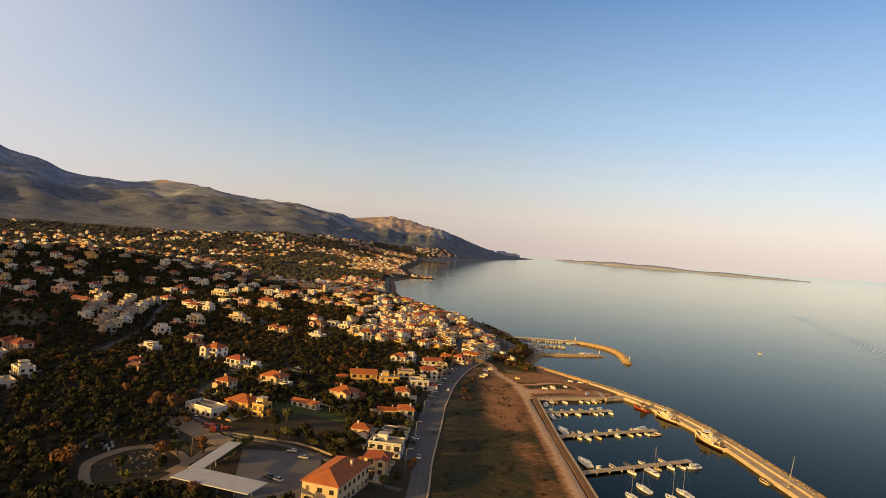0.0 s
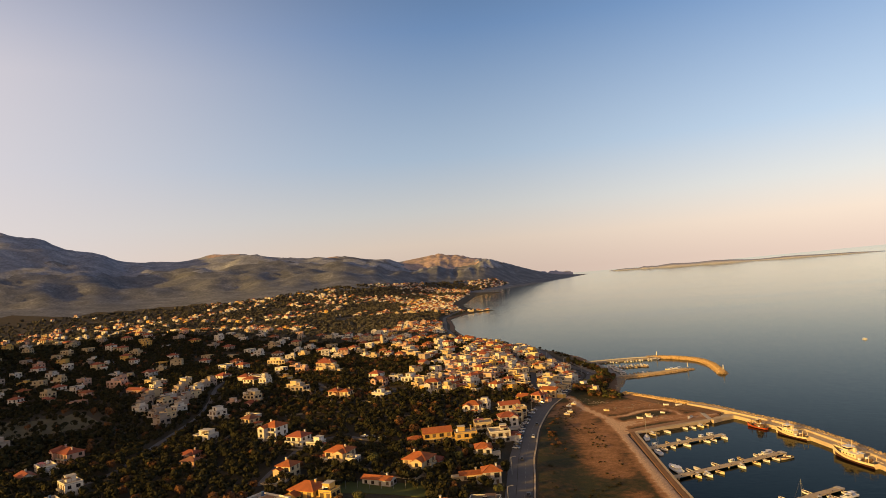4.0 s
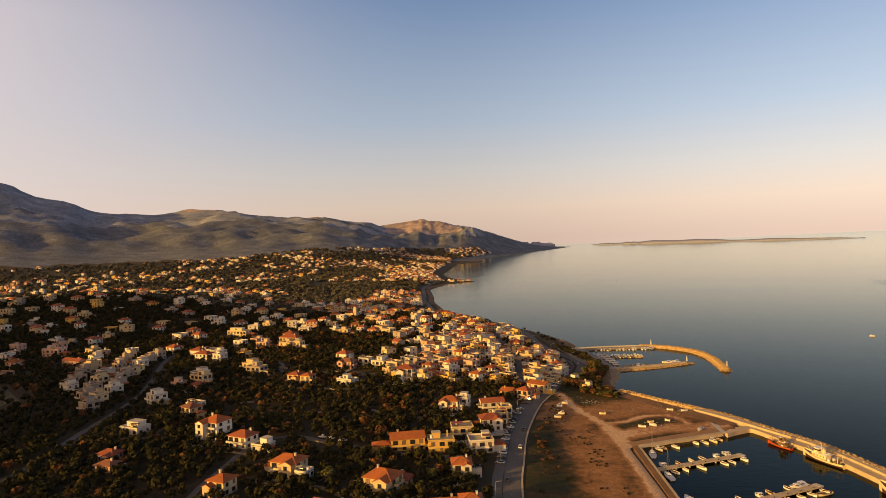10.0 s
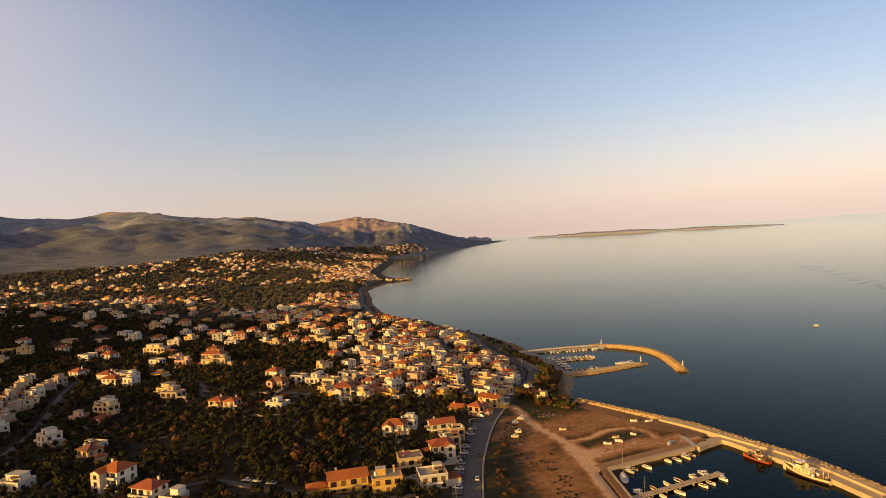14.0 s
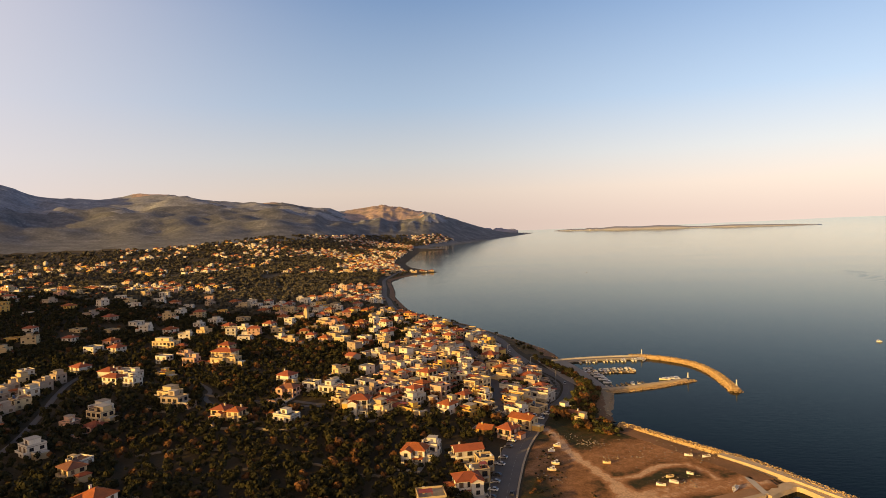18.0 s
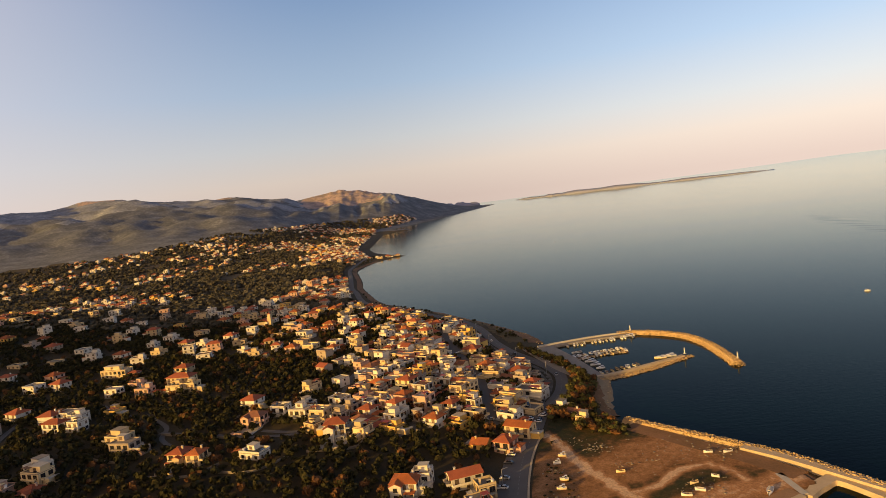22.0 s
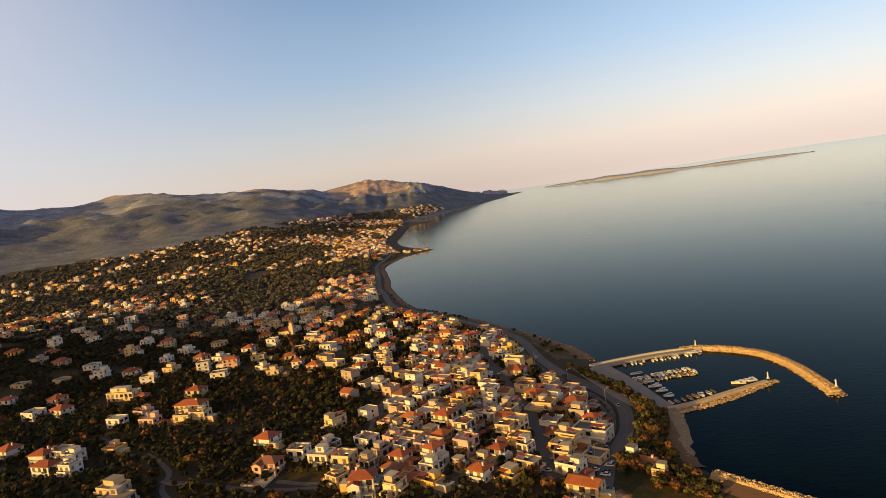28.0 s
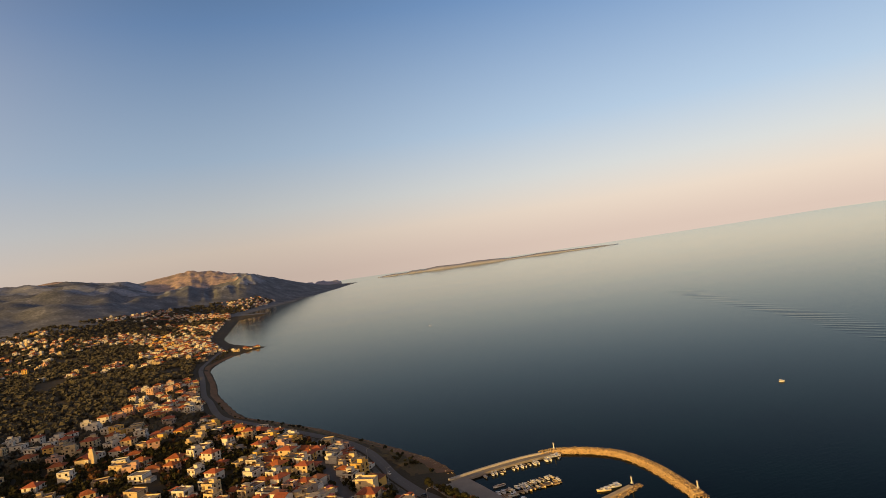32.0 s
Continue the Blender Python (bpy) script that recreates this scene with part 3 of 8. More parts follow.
def land():
    xs, ys = axis(-330, 186, 5, -4800, 900), axis(190, 900, 6, -700, 4900, 1.05)
    gx, gy = np.meshgrid(xs, ys)
    gz = height(gx, gy)
    r = np.hypot(gx, gy - 150)
    rough = sstep(1400, 2300, r) * sstep(58, 160, gz)
    for j in range(gx.shape[0]):
        for i in range(gx.shape[1]):
            if rough[j, i] > 0.01:
                p = Vector((gx[j, i] / 420, gy[j, i] / 420, 0.3))
                top = float(sstep(3700, 4550, r[j, i]))
                rel = -40 * abs(noise.noise(p)) + 8 + 18 * noise.noise(p * 2.3) - 24 * abs(noise.noise(p * 4.9)) + 11 * noise.noise(p * 10)
                bearing = math.degrees(math.atan2(gx[j, i], gy[j, i] - 150))
                spur = abs(noise.noise(Vector((bearing / 2.6, r[j, i] / 1500, 7)))) + 0.45 * abs(noise.noise(Vector((bearing / 0.9, r[j, i] / 700, 3))))
                rel += 14 - 52 * spur
                gz[j, i] += rough[j, i] * (rel * (1.0 - 0.95 * top) + top * (9 * noise.noise(p * 6) + 8 * noise.noise(p * 15)))
    n, m = gx.shape
    idx = np.arange(n * m).reshape(n, m)
    faces = np.stack([idx[:-1, :-1], idx[:-1, 1:], idx[1:, 1:], idx[1:, :-1]], -1).reshape(-1, 4)
    data = bulk("ground", np.stack([gx, gy, gz], -1).reshape(-1, 3), faces, "scrub")
    data.materials.append(MAT["hazed_rock"])
    data.materials.append(MAT["lit_pink_rock"])
    data.materials.append(MAT["hazed_scrub"])
    data.polygons.foreach_set("use_smooth", np.ones(len(faces), bool))
    c = np.asarray([gx.reshape(-1)[faces].mean(1), gy.reshape(-1)[faces].mean(1), gz.reshape(-1)[faces].mean(1)])
    az, rr = np.degrees(np.arctan2(c[0], c[1] - 150)), np.hypot(c[0], c[1] - 150)
    mi = np.zeros(len(faces), np.int32)
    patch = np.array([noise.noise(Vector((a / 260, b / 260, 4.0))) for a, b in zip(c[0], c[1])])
    # slopes beyond these distances take the haze-tinted colours
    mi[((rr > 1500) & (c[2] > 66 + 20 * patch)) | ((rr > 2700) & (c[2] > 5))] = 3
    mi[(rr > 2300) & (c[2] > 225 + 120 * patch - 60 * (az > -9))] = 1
    # the sunlit peak face and crests are marked out by that pinked colour
    cliff = (az > -8.0 + patch) & (az < -0.8 + patch) & (rr > 3850) & (rr < 4700) & (c[2] > 150 + 45 * patch)
    mi[cliff] = 2
    top = lerp(RIDGE, az)
    crag = (rr > 4150) & (rr < 4800) & (c[2] > top * (.90 + .12 * patch)) & (((az > -24.6) & (az < -20.2)) | ((az > -15.5) & (az < -12.0)))
    mi[crag] = 2
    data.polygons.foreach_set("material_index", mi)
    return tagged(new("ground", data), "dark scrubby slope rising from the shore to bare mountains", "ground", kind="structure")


land()


def sea():
    """One sheet of water, flat near the shore and lifting a little towards the horizon."""
    xs = np.concatenate([np.arange(-5000, -200, 150.), np.arange(-200, 5300, 60.)])
    ys = np.concatenate([np.arange(-900, 1500, 120.), np.arange(1500, 5300, 60.)])
    gx, gy = np.meshgrid(xs, ys)
    idx = np.arange(gx.size).reshape(gx.shape)
    f = np.stack([idx[:-1, :-1], idx[:-1, 1:], idx[1:, 1:], idx[1:, :-1]], -1).reshape(-1, 4)
    data = bulk("water", np.stack([gx, gy, rim(gx, gy)], -1).reshape(-1, 3), f, "water")
    data.polygons.foreach_set("use_smooth", np.ones(len(f), bool))
    return tagged(new("water", data), "calm dark blue sea reflecting the evening sky", "sea", kind="structure")


sea()

for _n, _p in (("basin", [(68.8, -300), (160, -300), (160, 90), (158, 260), (157.4, 311), (151.4, 366), (140.8, 404), (133, 424), (116, 417), (93, 407.5), (69.8, 398)]),
               ("harbour", [(91.8, 582.7), (110.3, 586), (157.3, 601.2), (178, 577), (182, 612), (182, 636), (178, 652), (166, 668), (148.5, 677), (101.5, 671), (86.4, 668)])):
    solid("water_" + _n, Shape().add([(x, y, .012) for x, y in _p], [tuple(range(len(_p)))]), "calm_water", "dark sheltered harbour water with hardly a ripple", "sea", kind="structure")


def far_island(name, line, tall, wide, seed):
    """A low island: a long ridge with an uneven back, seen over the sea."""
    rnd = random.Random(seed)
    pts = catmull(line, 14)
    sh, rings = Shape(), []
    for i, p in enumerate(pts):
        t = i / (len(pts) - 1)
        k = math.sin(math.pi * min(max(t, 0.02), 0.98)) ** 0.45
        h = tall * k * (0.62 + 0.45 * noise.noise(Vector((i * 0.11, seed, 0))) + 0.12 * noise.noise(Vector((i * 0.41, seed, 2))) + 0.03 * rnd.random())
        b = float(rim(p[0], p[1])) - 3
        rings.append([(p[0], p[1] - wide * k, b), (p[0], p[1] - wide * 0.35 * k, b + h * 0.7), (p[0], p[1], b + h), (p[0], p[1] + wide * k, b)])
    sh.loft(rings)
    return solid(name, sh, "hazed_hill", "low far land on the horizon, grey-blue with haze in its colour", "island", kind="structure", smooth=True)


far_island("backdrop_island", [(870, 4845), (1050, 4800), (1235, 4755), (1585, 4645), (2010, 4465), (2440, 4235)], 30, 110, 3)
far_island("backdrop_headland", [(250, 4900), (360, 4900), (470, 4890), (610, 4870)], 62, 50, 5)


def ribbon(line, width, mat, lift, name, label, category, steps=6, skirt=0.6, ragged=0.0, across=2, seed=1, kind="structure", flat=None):
    """A strip laid on the ground along a line of x, y points, with a skirt down its sides."""
    pts = catmull(line, steps)
    sh, rings = Shape(), []
    rnd = random.Random(seed)
    for i, p in enumerate(pts):
        q = pts[min(i + 1, len(pts) - 1)] - pts[max(i - 1, 0)]
        q = q / np.hypot(*q)
        nx, ny = q[1], -q[0]
        w = width(i / (len(pts) - 1)) if callable(width) else width
        row = []
        for k in range(across + 1):
            s = (k / across - 0.5) * w
            if k in (0, across):
                s += ragged * (rnd.random() - 0.5) * w
            x, y = p[0] + nx * s, p[1] + ny * s
            row.append((x, y, (up(x, y) if flat is None else flat) + lift))
        a, b = row[0], row[-1]
        rings.append([(a[0], a[1], a[2] - skirt)] + row + [(b[0], b[1], b[2] - skirt)])
    sh.loft(rings, close=False)
    return solid(name, sh, mat, label, category, kind=kind)


road_line = [(x, y) for y, x in ROAD if -420 < y < 2000]
ribbon(road_line, 7.0, "asphalt", 0.22, "road", "grey asphalt coast road winding along the shore", "road", across=4)
ribbon([(x + 4.1, y) for x, y in road_line if y < 515], 0.8, "concrete", 0.36, "pavement", "pale concrete pavement beside the coast road", "pavement")
ribbon([(x - 5.9, y) for x, y in road_line if 240 < y < 500], 4.4, "asphalt", 0.26, "pavement_parking", "grey parking strip along the inland side of the road", "pavement")


def dashes():
    sh = Shape()
    pts = catmull([(x, y) for x, y in road_line if y < 900], 12)
    for i in range(0, len(pts) - 1, 2):
        p, q = pts[i], pts[i + 1]
        m, d = (p + q) / 2, q - p
        sh.box(m[0], m[1], up(m[0], m[1]) + 0.235, 0.16, min(float(np.hypot(*d)), 4), 0.012, -math.degrees(math.atan2(d[0], d[1])))
    solid("road_marking", sh, "paint", "worn white centre line on the asphalt", "road marking", kind="structure")


dashes()

# the reclaimed flat between road and harbour: one sheet, worn to earth and dust where vehicles go
WORN = {
    "quay_track": ([(63, y) for y in range(-290, 110, 40)] + [(64, 110), (63.5, 160), (63, 215), (62.6, 258), (62.6, 321), (63.5, 368), (63.6, 402.7), (61.5, 430)], 5.2, 1.12),
    "field_path": ([(61.5, 430), (57, 448), (53, 460), (50, 476), (47.5, 491), (44, 501)], 3.4, 1.12),
    "spur": ([(61, 436), (73, 439), (83, 447), (91, 450), (98, 449), (103, 441), (104, 432)], 2.6, 1.0),
    "boat_yard": ([(69.9, 417), (89.9, 425.4), (110.2, 426.3), (120.4, 431.5)], 8.0, 0.85),
    "bare_field": ([(47, 335), (46, 350), (47, 381.7), (46, 430.4), (42, 470.5)], 13.0, 0.50),
    "bare_strip": ([(46, y) for y in range(-290, 110, 40)] + [(46, 110), (49, 165), (50, 225), (50, 270), (49, 300)], 6.5, 0.22),
    "rough_yard": ([(65.5, 459), (83.4, 468.8), (97.5, 466.6), (111.8, 454.5)], 17.0, 0.55),
    "cross_track": ([(28.4, 443.6), (40, 460), (51.7, 465.2)], 5.0, 0.55),
}


def wear_at(x, y):
    best = np.zeros_like(x)
    for line, width, strength in WORN.values():
        p = np.array(catmull(line, 10))
        d = np.sqrt(((x[:, None] - p[None, :, 0]) ** 2 + (y[:, None] - p[None, :, 1]) ** 2).min(1))
        best = np.maximum(best, strength * np.exp(-(d / width) ** 4))
    return best


def worn_material():
    m = bpy.data.materials.new("field_worn_to_dust")
    m.use_nodes = True
    n, l = m.node_tree.nodes, m.node_tree.links
    b = n["Principled BSDF"]
    b.inputs["Roughness"].default_value, b.inputs["Specular IOR Level"].default_value = 0.95, 0.2
    tc, at = n.new("ShaderNodeTexCoord"), n.new("ShaderNodeAttribute")
    at.attribute_name = "wear"
    big, mid, fine = (n.new("ShaderNodeTexNoise") for _ in range(3))
    for t, sc, de in ((big, 0.05, 4), (mid, 0.35, 5), (fine, 1.7, 4)):
        t.inputs["Scale"].default_value, t.inputs["Detail"].default_value = sc, de
        l.new(tc.outputs["Object"], t.inputs["Vector"])
    s1, s2 = n.new("ShaderNodeMath"), n.new("ShaderNodeMath")
    for q, k in ((s1, 0.80), (s2, 0.75)):
        q.operation = "MULTIPLY_ADD"
        q.inputs[1].default_value = k
    l.new(big.outputs[0], s1.inputs[0])
    l.new(at.outputs["Fac"], s1.inputs[2])
    l.new(mid.outputs[0], s2.inputs[0])
    l.new(s1.outputs[0], s2.inputs[2])
    r = n.new("ShaderNodeValToRGB")
    for i, (pos, c) in enumerate(((0.42, (0.042, 0.043, 0.013)), (0.55, (0.105, 0.064, 0.022)), (0.68, (0.28, 0.135, 0.05)), (0.90, (0.48, 0.245, 0.108)), (1.0, (0.70, 0.46, 0.27)))):
        e = r.color_ramp.elements[i] if i < 2 else r.color_ramp.elements.new(pos)
        e.position, e.color = pos * 0.98, (*c, 1)
    half = n.new("ShaderNodeMath")
    half.operation = "MULTIPLY"
    half.inputs[1].default_value = 0.57
    l.new(s2.outputs[0], half.inputs[0])
    l.new(half.outputs[0], r.inputs[0])
    dark = n.new("ShaderNodeMixRGB")
    dark.blend_type = "MULTIPLY"
    dark.inputs[0].default_value = 0.55
    f2 = n.new("ShaderNodeValToRGB")
    f2.color_ramp.elements[0].position, f2.color_ramp.elements[1].position = 0.35, 0.62
    f2.color_ramp.elements[0].color = (0.35, 0.33, 0.30, 1)
    l.new(fine.outputs[0], f2.inputs[0])
    l.new(r.outputs[0], dark.inputs[1])
    l.new(f2.outputs[0], dark.inputs[2])
    l.new(dark.outputs[0], b.inputs["Base Color"])
    bp = n.new("ShaderNodeBump")
    bp.inputs["Strength"].default_value, bp.inputs["Distance"].default_value = 0.5, 0.4
    l.new(mid.outputs[0], bp.inputs["Height"])
    l.new(bp.outputs[0], b.inputs["Normal"])
    return m


MAT["worn"] = worn_material()


def landfill():
    xs, ys = np.arange(-24, 136, 2.5), np.arange(-300, 534, 2.5)
    gx, gy = np.meshgrid(xs, ys)
    lo, hi = lerp(ROAD, gy) + 5.4, lerp(COAST, gy) - 1.2
    px = np.clip(gx, lo, np.maximum(hi, lo + .1))
    pz = height(px, gy) + 0.07
    wear = wear_at(px.ravel(), gy.ravel())
    idx = np.arange(gx.size).reshape(gx.shape)
    f = np.stack([idx[:-1, :-1], idx[:-1, 1:], idx[1:, 1:], idx[1:, :-1]], -1).reshape(-1, 4)
    fx = px.ravel()[f]
    f = f[(fx.max(1) - fx.min(1)) > 0.3]
    data = bulk("ground_landfill", np.stack([px, gy, pz], -1).reshape(-1, 3), f, "worn")
    data.polygons.foreach_set("use_smooth", np.ones(len(f), bool))
    at = data.attributes.new("wear", "FLOAT", "POINT")
    at.data.foreach_set("value", wear.astype(np.float32))
    return tagged(new("ground_landfill", data), "dry brown field worn to reddish earth and pale dust tracks", "field", kind="structure")


landfill()

# ---------------------------------------------------------------- quays, piers and breakwaters
def wall_run(line, width, z0, z1, mat, name, label, category="quay", steps=6, kind="structure"):
    """A wall or quay with upright sides along a line."""
    pts = catmull(line, steps)
    rings = []
    for i, p in enumerate(pts):
        q = pts[min(i + 1, len(pts) - 1)] - pts[max(i - 1, 0)]
        q = q / np.hypot(*q) * width / 2
        rings.append([(p[0] + q[1], p[1] - q[0], z0), (p[0] + q[1], p[1] - q[0], z1), (p[0] - q[1], p[1] + q[0], z1), (p[0] - q[1], p[1] + q[0], z0)])
    return solid(name, Shape().loft(rings), mat, label, category, kind=kind)


wall_run([(68.6, -300), (68.6, 100), (68.6, 250), (68.4, 320), (69.8, 399)], 1.0, -3, 2.1, "concrete", "quay_west", "weathered concrete quay edge of the fishing harbour", steps=12)
wall_run([(70.4, 398.6), (93, 408), (115, 416.5)], 2.2, -3, 2.15, "concrete", "quay_north", "concrete quay at the head of the basin", steps=4)
wall_run([(66.6, -300), (66.6, 100), (66.6, 250), (66.4, 320), (67.8, 400)], 2.4, -1, 2.08, "red_earth", "ground_quay_edge", "trodden dirt filled up to the quay edge", "ground", steps=12)
wall_run([(66, 400.6), (92, 411.6), (114, 420)], 5.4, -1, 2.12, "dirt", "ground_quay_head", "trodden dirt behind the head of the basin", "ground", steps=4)
wall_run([(123, 430), (115, 448), (104, 466), (84, 500)], 9.0, -1, 2.1, "red_earth", "ground_bank", "rough reddish bank behind the breakwater", "ground", steps=8)
wall_run([(117, 434), (116.4, 426), (116, 417)], 2.6, -3, 2.1, "pale_concrete", "slipway_wall", "pale concrete slipway wall", steps=2)
wall_run([(116, 417), (124.5, 422), (133.5, 424), (140.3, 405.9), (147.1, 387.3), (151.5, 369.1), (155.4, 341.5), (157.4, 311.2), (157.8, 279.6), (158.5, 262), (160, 200), (160, 120), (160, -100)], 5.0, -3, 2.0,
         "concrete", "quay_breakwater", "concrete mooring quay along the inside of the breakwater", steps=5)
wall_run([(117, 459), (127.5, 442), (140.5, 415), (150.2, 393.7), (156.4, 364.2), (160.4, 332.2), (161.9, 292.6), (163, 267), (164, 200), (164, 120), (164, -100)], 4.2, -3, 3.0, "concrete",
         "breakwater_crest", "pale concrete crest wall of the long breakwater", "breakwater", steps=5)

PIERS = [((69, 369), (113, 386.5)), ((68, 322), (127.5, 349.5)), ((67, 269), (127, 299))]
for (ax, ay), (bx, by) in PIERS:
    ln, an = math.hypot(bx - ax, by - ay), math.degrees(math.atan2(by - ay, bx - ax))
    pier = thing("pier", pose(ax, ay, 0, 0, 0, an), "narrow concrete pier with small boats moored on both sides", "pier", "piers of the fishing harbour")
    part("deck", Shape().box(ln / 2, 0, 0.75, ln, 3.0, 0.5), "concrete", pier)
    part("pier_head", Shape().box(ln - 1.2, 0, 1.25, 2.4, 3.4, 0.08), "pale_concrete", pier)
    n = int(ln // 7)
    data = Shape().tube((0, 0, -3), (0, 0, 0.9), 0.4).mesh("support")
    rail = Shape().tube((0, 0, 1.25), (0, 0, 1.6), 0.16, 0.2).mesh("bollard")
    for i in range(n):
        for s in (-1, 1):
            o = part("support", data, "concrete", pier)
            o.location = (3 + i * 7, s * 1.15, 0)
            o = part("bollard", rail, "dark_metal", pier)
            o.location = (4.5 + i * 7, s * 1.2, 0)


def rock_mesh(rnd, n=9):
    """One angular boulder, about a metre across."""
    bm = bmesh.new()
    for _ in range(n):
        v = Vector((rnd.gauss(0, 1), rnd.gauss(0, 1), rnd.gauss(0, 1))).normalized()
        bm.verts.new((v.x * 0.55 * rnd.uniform(.8, 1.15), v.y * 0.5 * rnd.uniform(.8, 1.15), v.z * 0.4 * rnd.uniform(.8, 1.1)))
    bmesh.ops.convex_hull(bm, input=bm.verts)
    bmesh.ops.triangulate(bm, faces=bm.faces)
    lone = [v for v in bm.verts if not v.link_faces]
    bmesh.ops.delete(bm, geom=lone, context="VERTS")
    bm.verts.index_update()
    vs = np.array([v.co[:] for v in bm.verts])
    fs = np.array([[v.index for v in f.verts] for f in bm.faces])
    bm.free()
    return vs, fs


_rnd = random.Random(11)
ROCKS = [rock_mesh(_rnd) for _ in range(10)]
ROCK_DATA = []
for _v, _f in ROCKS:
    ROCK_DATA.append(bulk("boulder", _v, _f, "rock"))


def scatter_bulk(name, protos, places, mat, label, category):
    """Joins many turned and scaled copies of small meshes into one. places: (x, y, z, sx, sy, sz, turn, which)."""
    vs, fs, k = [], [], 0
    for x, y, z, sx, sy, sz, a, w in places:
        v, f = protos[w % len(protos)]
        c, s = math.cos(a), math.sin(a)
        q = v * (sx, sy, sz)
        vs.append(np.stack([q[:, 0] * c - q[:, 1] * s + x, q[:, 0] * s + q[:, 1] * c + y, q[:, 2] + z], -1))
        fs.append(f + k)
        k += len(v)
    data = bulk(name, np.concatenate(vs), np.concatenate(fs), mat)
    return tagged(new(name, data), label, category, kind="stuff")


def mound(name, label, line, half, top, seed, both=True, single=0, offset=0.0):
    """A rubble mound: a core with boulders heaped over it."""
    rnd = random.Random(seed)
    pts = catmull(line, 8)
    rings = []
    length = 0.0
    for i, p in enumerate(pts):
        q = pts[min(i + 1, len(pts) - 1)] - pts[max(i - 1, 0)]
        q = q / np.hypot(*q)
        nx, ny = q[1], -q[0]
        rings.append([(p[0] + nx * s, p[1] + ny * s, z) for s, z in ((-half, -2), (-half * 0.35, top - 0.7), (half * 0.35, top - 0.7), (half, -2))])
        if i:
            length += float(np.hypot(*(pts[i] - pts[i - 1])))
    base = solid(name, Shape().loft(rings), "rock", label, "breakwater", kind="structure")
    seg = np.array([np.hypot(*(pts[i + 1] - pts[i])) for i in range(len(pts) - 1)])
    cum = np.concatenate([[0], np.cumsum(seg)])
    places = []
    for _ in range(int(length * half * 2.6)):
        t = rnd.uniform(0, cum[-1])
        i = min(int(np.searchsorted(cum, t)) - 1, len(seg) - 1)
        i = max(i, 0)
        k = (t - cum[i]) / seg[i]
        p = pts[i] * (1 - k) + pts[i + 1] * k
        q = (pts[i + 1] - pts[i]) / seg[i]
        s = rnd.uniform(-1, 1) if both else rnd.uniform(-0.45, 1)
        z = top - 0.5 - max(abs(s) - 0.3, 0) / 0.7 * (top + 0.4)
        b = rnd.uniform(0.8, 1.55)
        places.append((p[0] + q[1] * s * half, p[1] - q[0] * s * half, z, b, b * rnd.uniform(.7, 1.1), b * rnd.uniform(.7, 1), rnd.uniform(0, 6.3), rnd.randrange(10)))
    hx, hy = pts[-1]
    for _ in range(150):
        a, k = rnd.uniform(0, 6.283), math.sqrt(rnd.random())
        b = rnd.uniform(0.8, 1.55)
        places.append((hx + math.cos(a) * k * half, hy + math.sin(a) * k * half, top - 0.6 - k * (top + 0.2), b, b, b * .8, a, rnd.randrange(10)))
    for x, y, z, sx, sy, sz, a, w in places[:single]:
        o = new("boulder", ROCK_DATA[w])
        o.parent = base
        o.matrix_world = Matrix.Translation((x, y, z)) @ Matrix.Rotation(a, 4, "Z") @ Matrix.Diagonal((sx, sy, sz, 1))
    if places[single:]:
        scatter_bulk("boulders", ROCKS, places[single:], "rock", "heaped pale boulders armouring the breakwater", "boulders")
    return base


mound("breakwater_outer", "rubble breakwater of golden boulders curving round the village harbour",
      [(143, 681), (153, 679), (167, 668.5), (179, 652), (183, 634), (183, 612), (180.5, 592), (177, 572)], 5.4, 3.0, 5, single=110)
mound("breakwater_long", "long rubble breakwater of boulders facing the open sea",
      [(86, 509), (98, 491), (110, 474), (121.5, 457.5), (131, 442), (141, 417), (151, 396), (157.6, 367), (161.9, 332.3), (164, 292.7), (165, 267), (166, 200), (166, 120), (166, -100)], 5.0, 3.4, 6, both=False, single=110)
mound("breakwater_inner", "low stone mole with a rubble seaward face", [(94, 578.7), (112.4, 581.1), (133.1, 587.9), (151.1, 596.4), (162.6, 601.8)], 3.4, 1.4, 7, single=60)
wall_run([(90.8, 582.4), (110.3, 585.5), (133.6, 593), (157.3, 600.7)], 2.8, -3, 1.8, "concrete", "quay_mole", "pale concrete top of the inner mole", steps=5)
wall_run([(80, 673), (103, 677.5), (128, 680), (153, 678.5)], 1.5, -3, 2.3, "pale_concrete", "quay_harbour_wall", "white-topped concrete wall of the village harbour", steps=5)
wall_run([(81, 669), (103, 673.5), (128, 676), (149, 675)], 4.6, -3, 1.5, "apron", "quay_harbour_apron", "concrete quay below the harbour wall", steps=5)
wall_run([(84.3, 668.5), (87.6, 648.8), (91.1, 620.7), (93.9, 581.4)], 12.0, -3, 1.75, "apron", "quay_harbour_west", "broad concrete quay of the village harbour", steps=5)
ribbon([(73.9, 664.8), (77.2, 640.1), (81.9, 605.4), (87.5, 585.4)], 14, "apron", 0.3, "pavement_harbour", "worn grey apron behind the village harbour", "pavement", across=4)
ribbon([(92.1, 521.1), (89.1, 539.5), (94.4, 562.9), (98.3, 581.1)], 7, "track", 0.2, "ground_beach", "narrow shingle beach between the harbours", "beach", ragged=0.1)
SHORE_Y = (690, 716, 743, 770, 797, 820, 845, 872, 895, 920, 944, 985, 1030, 1076, 1157, 1250, 1420, 1500, 1590)
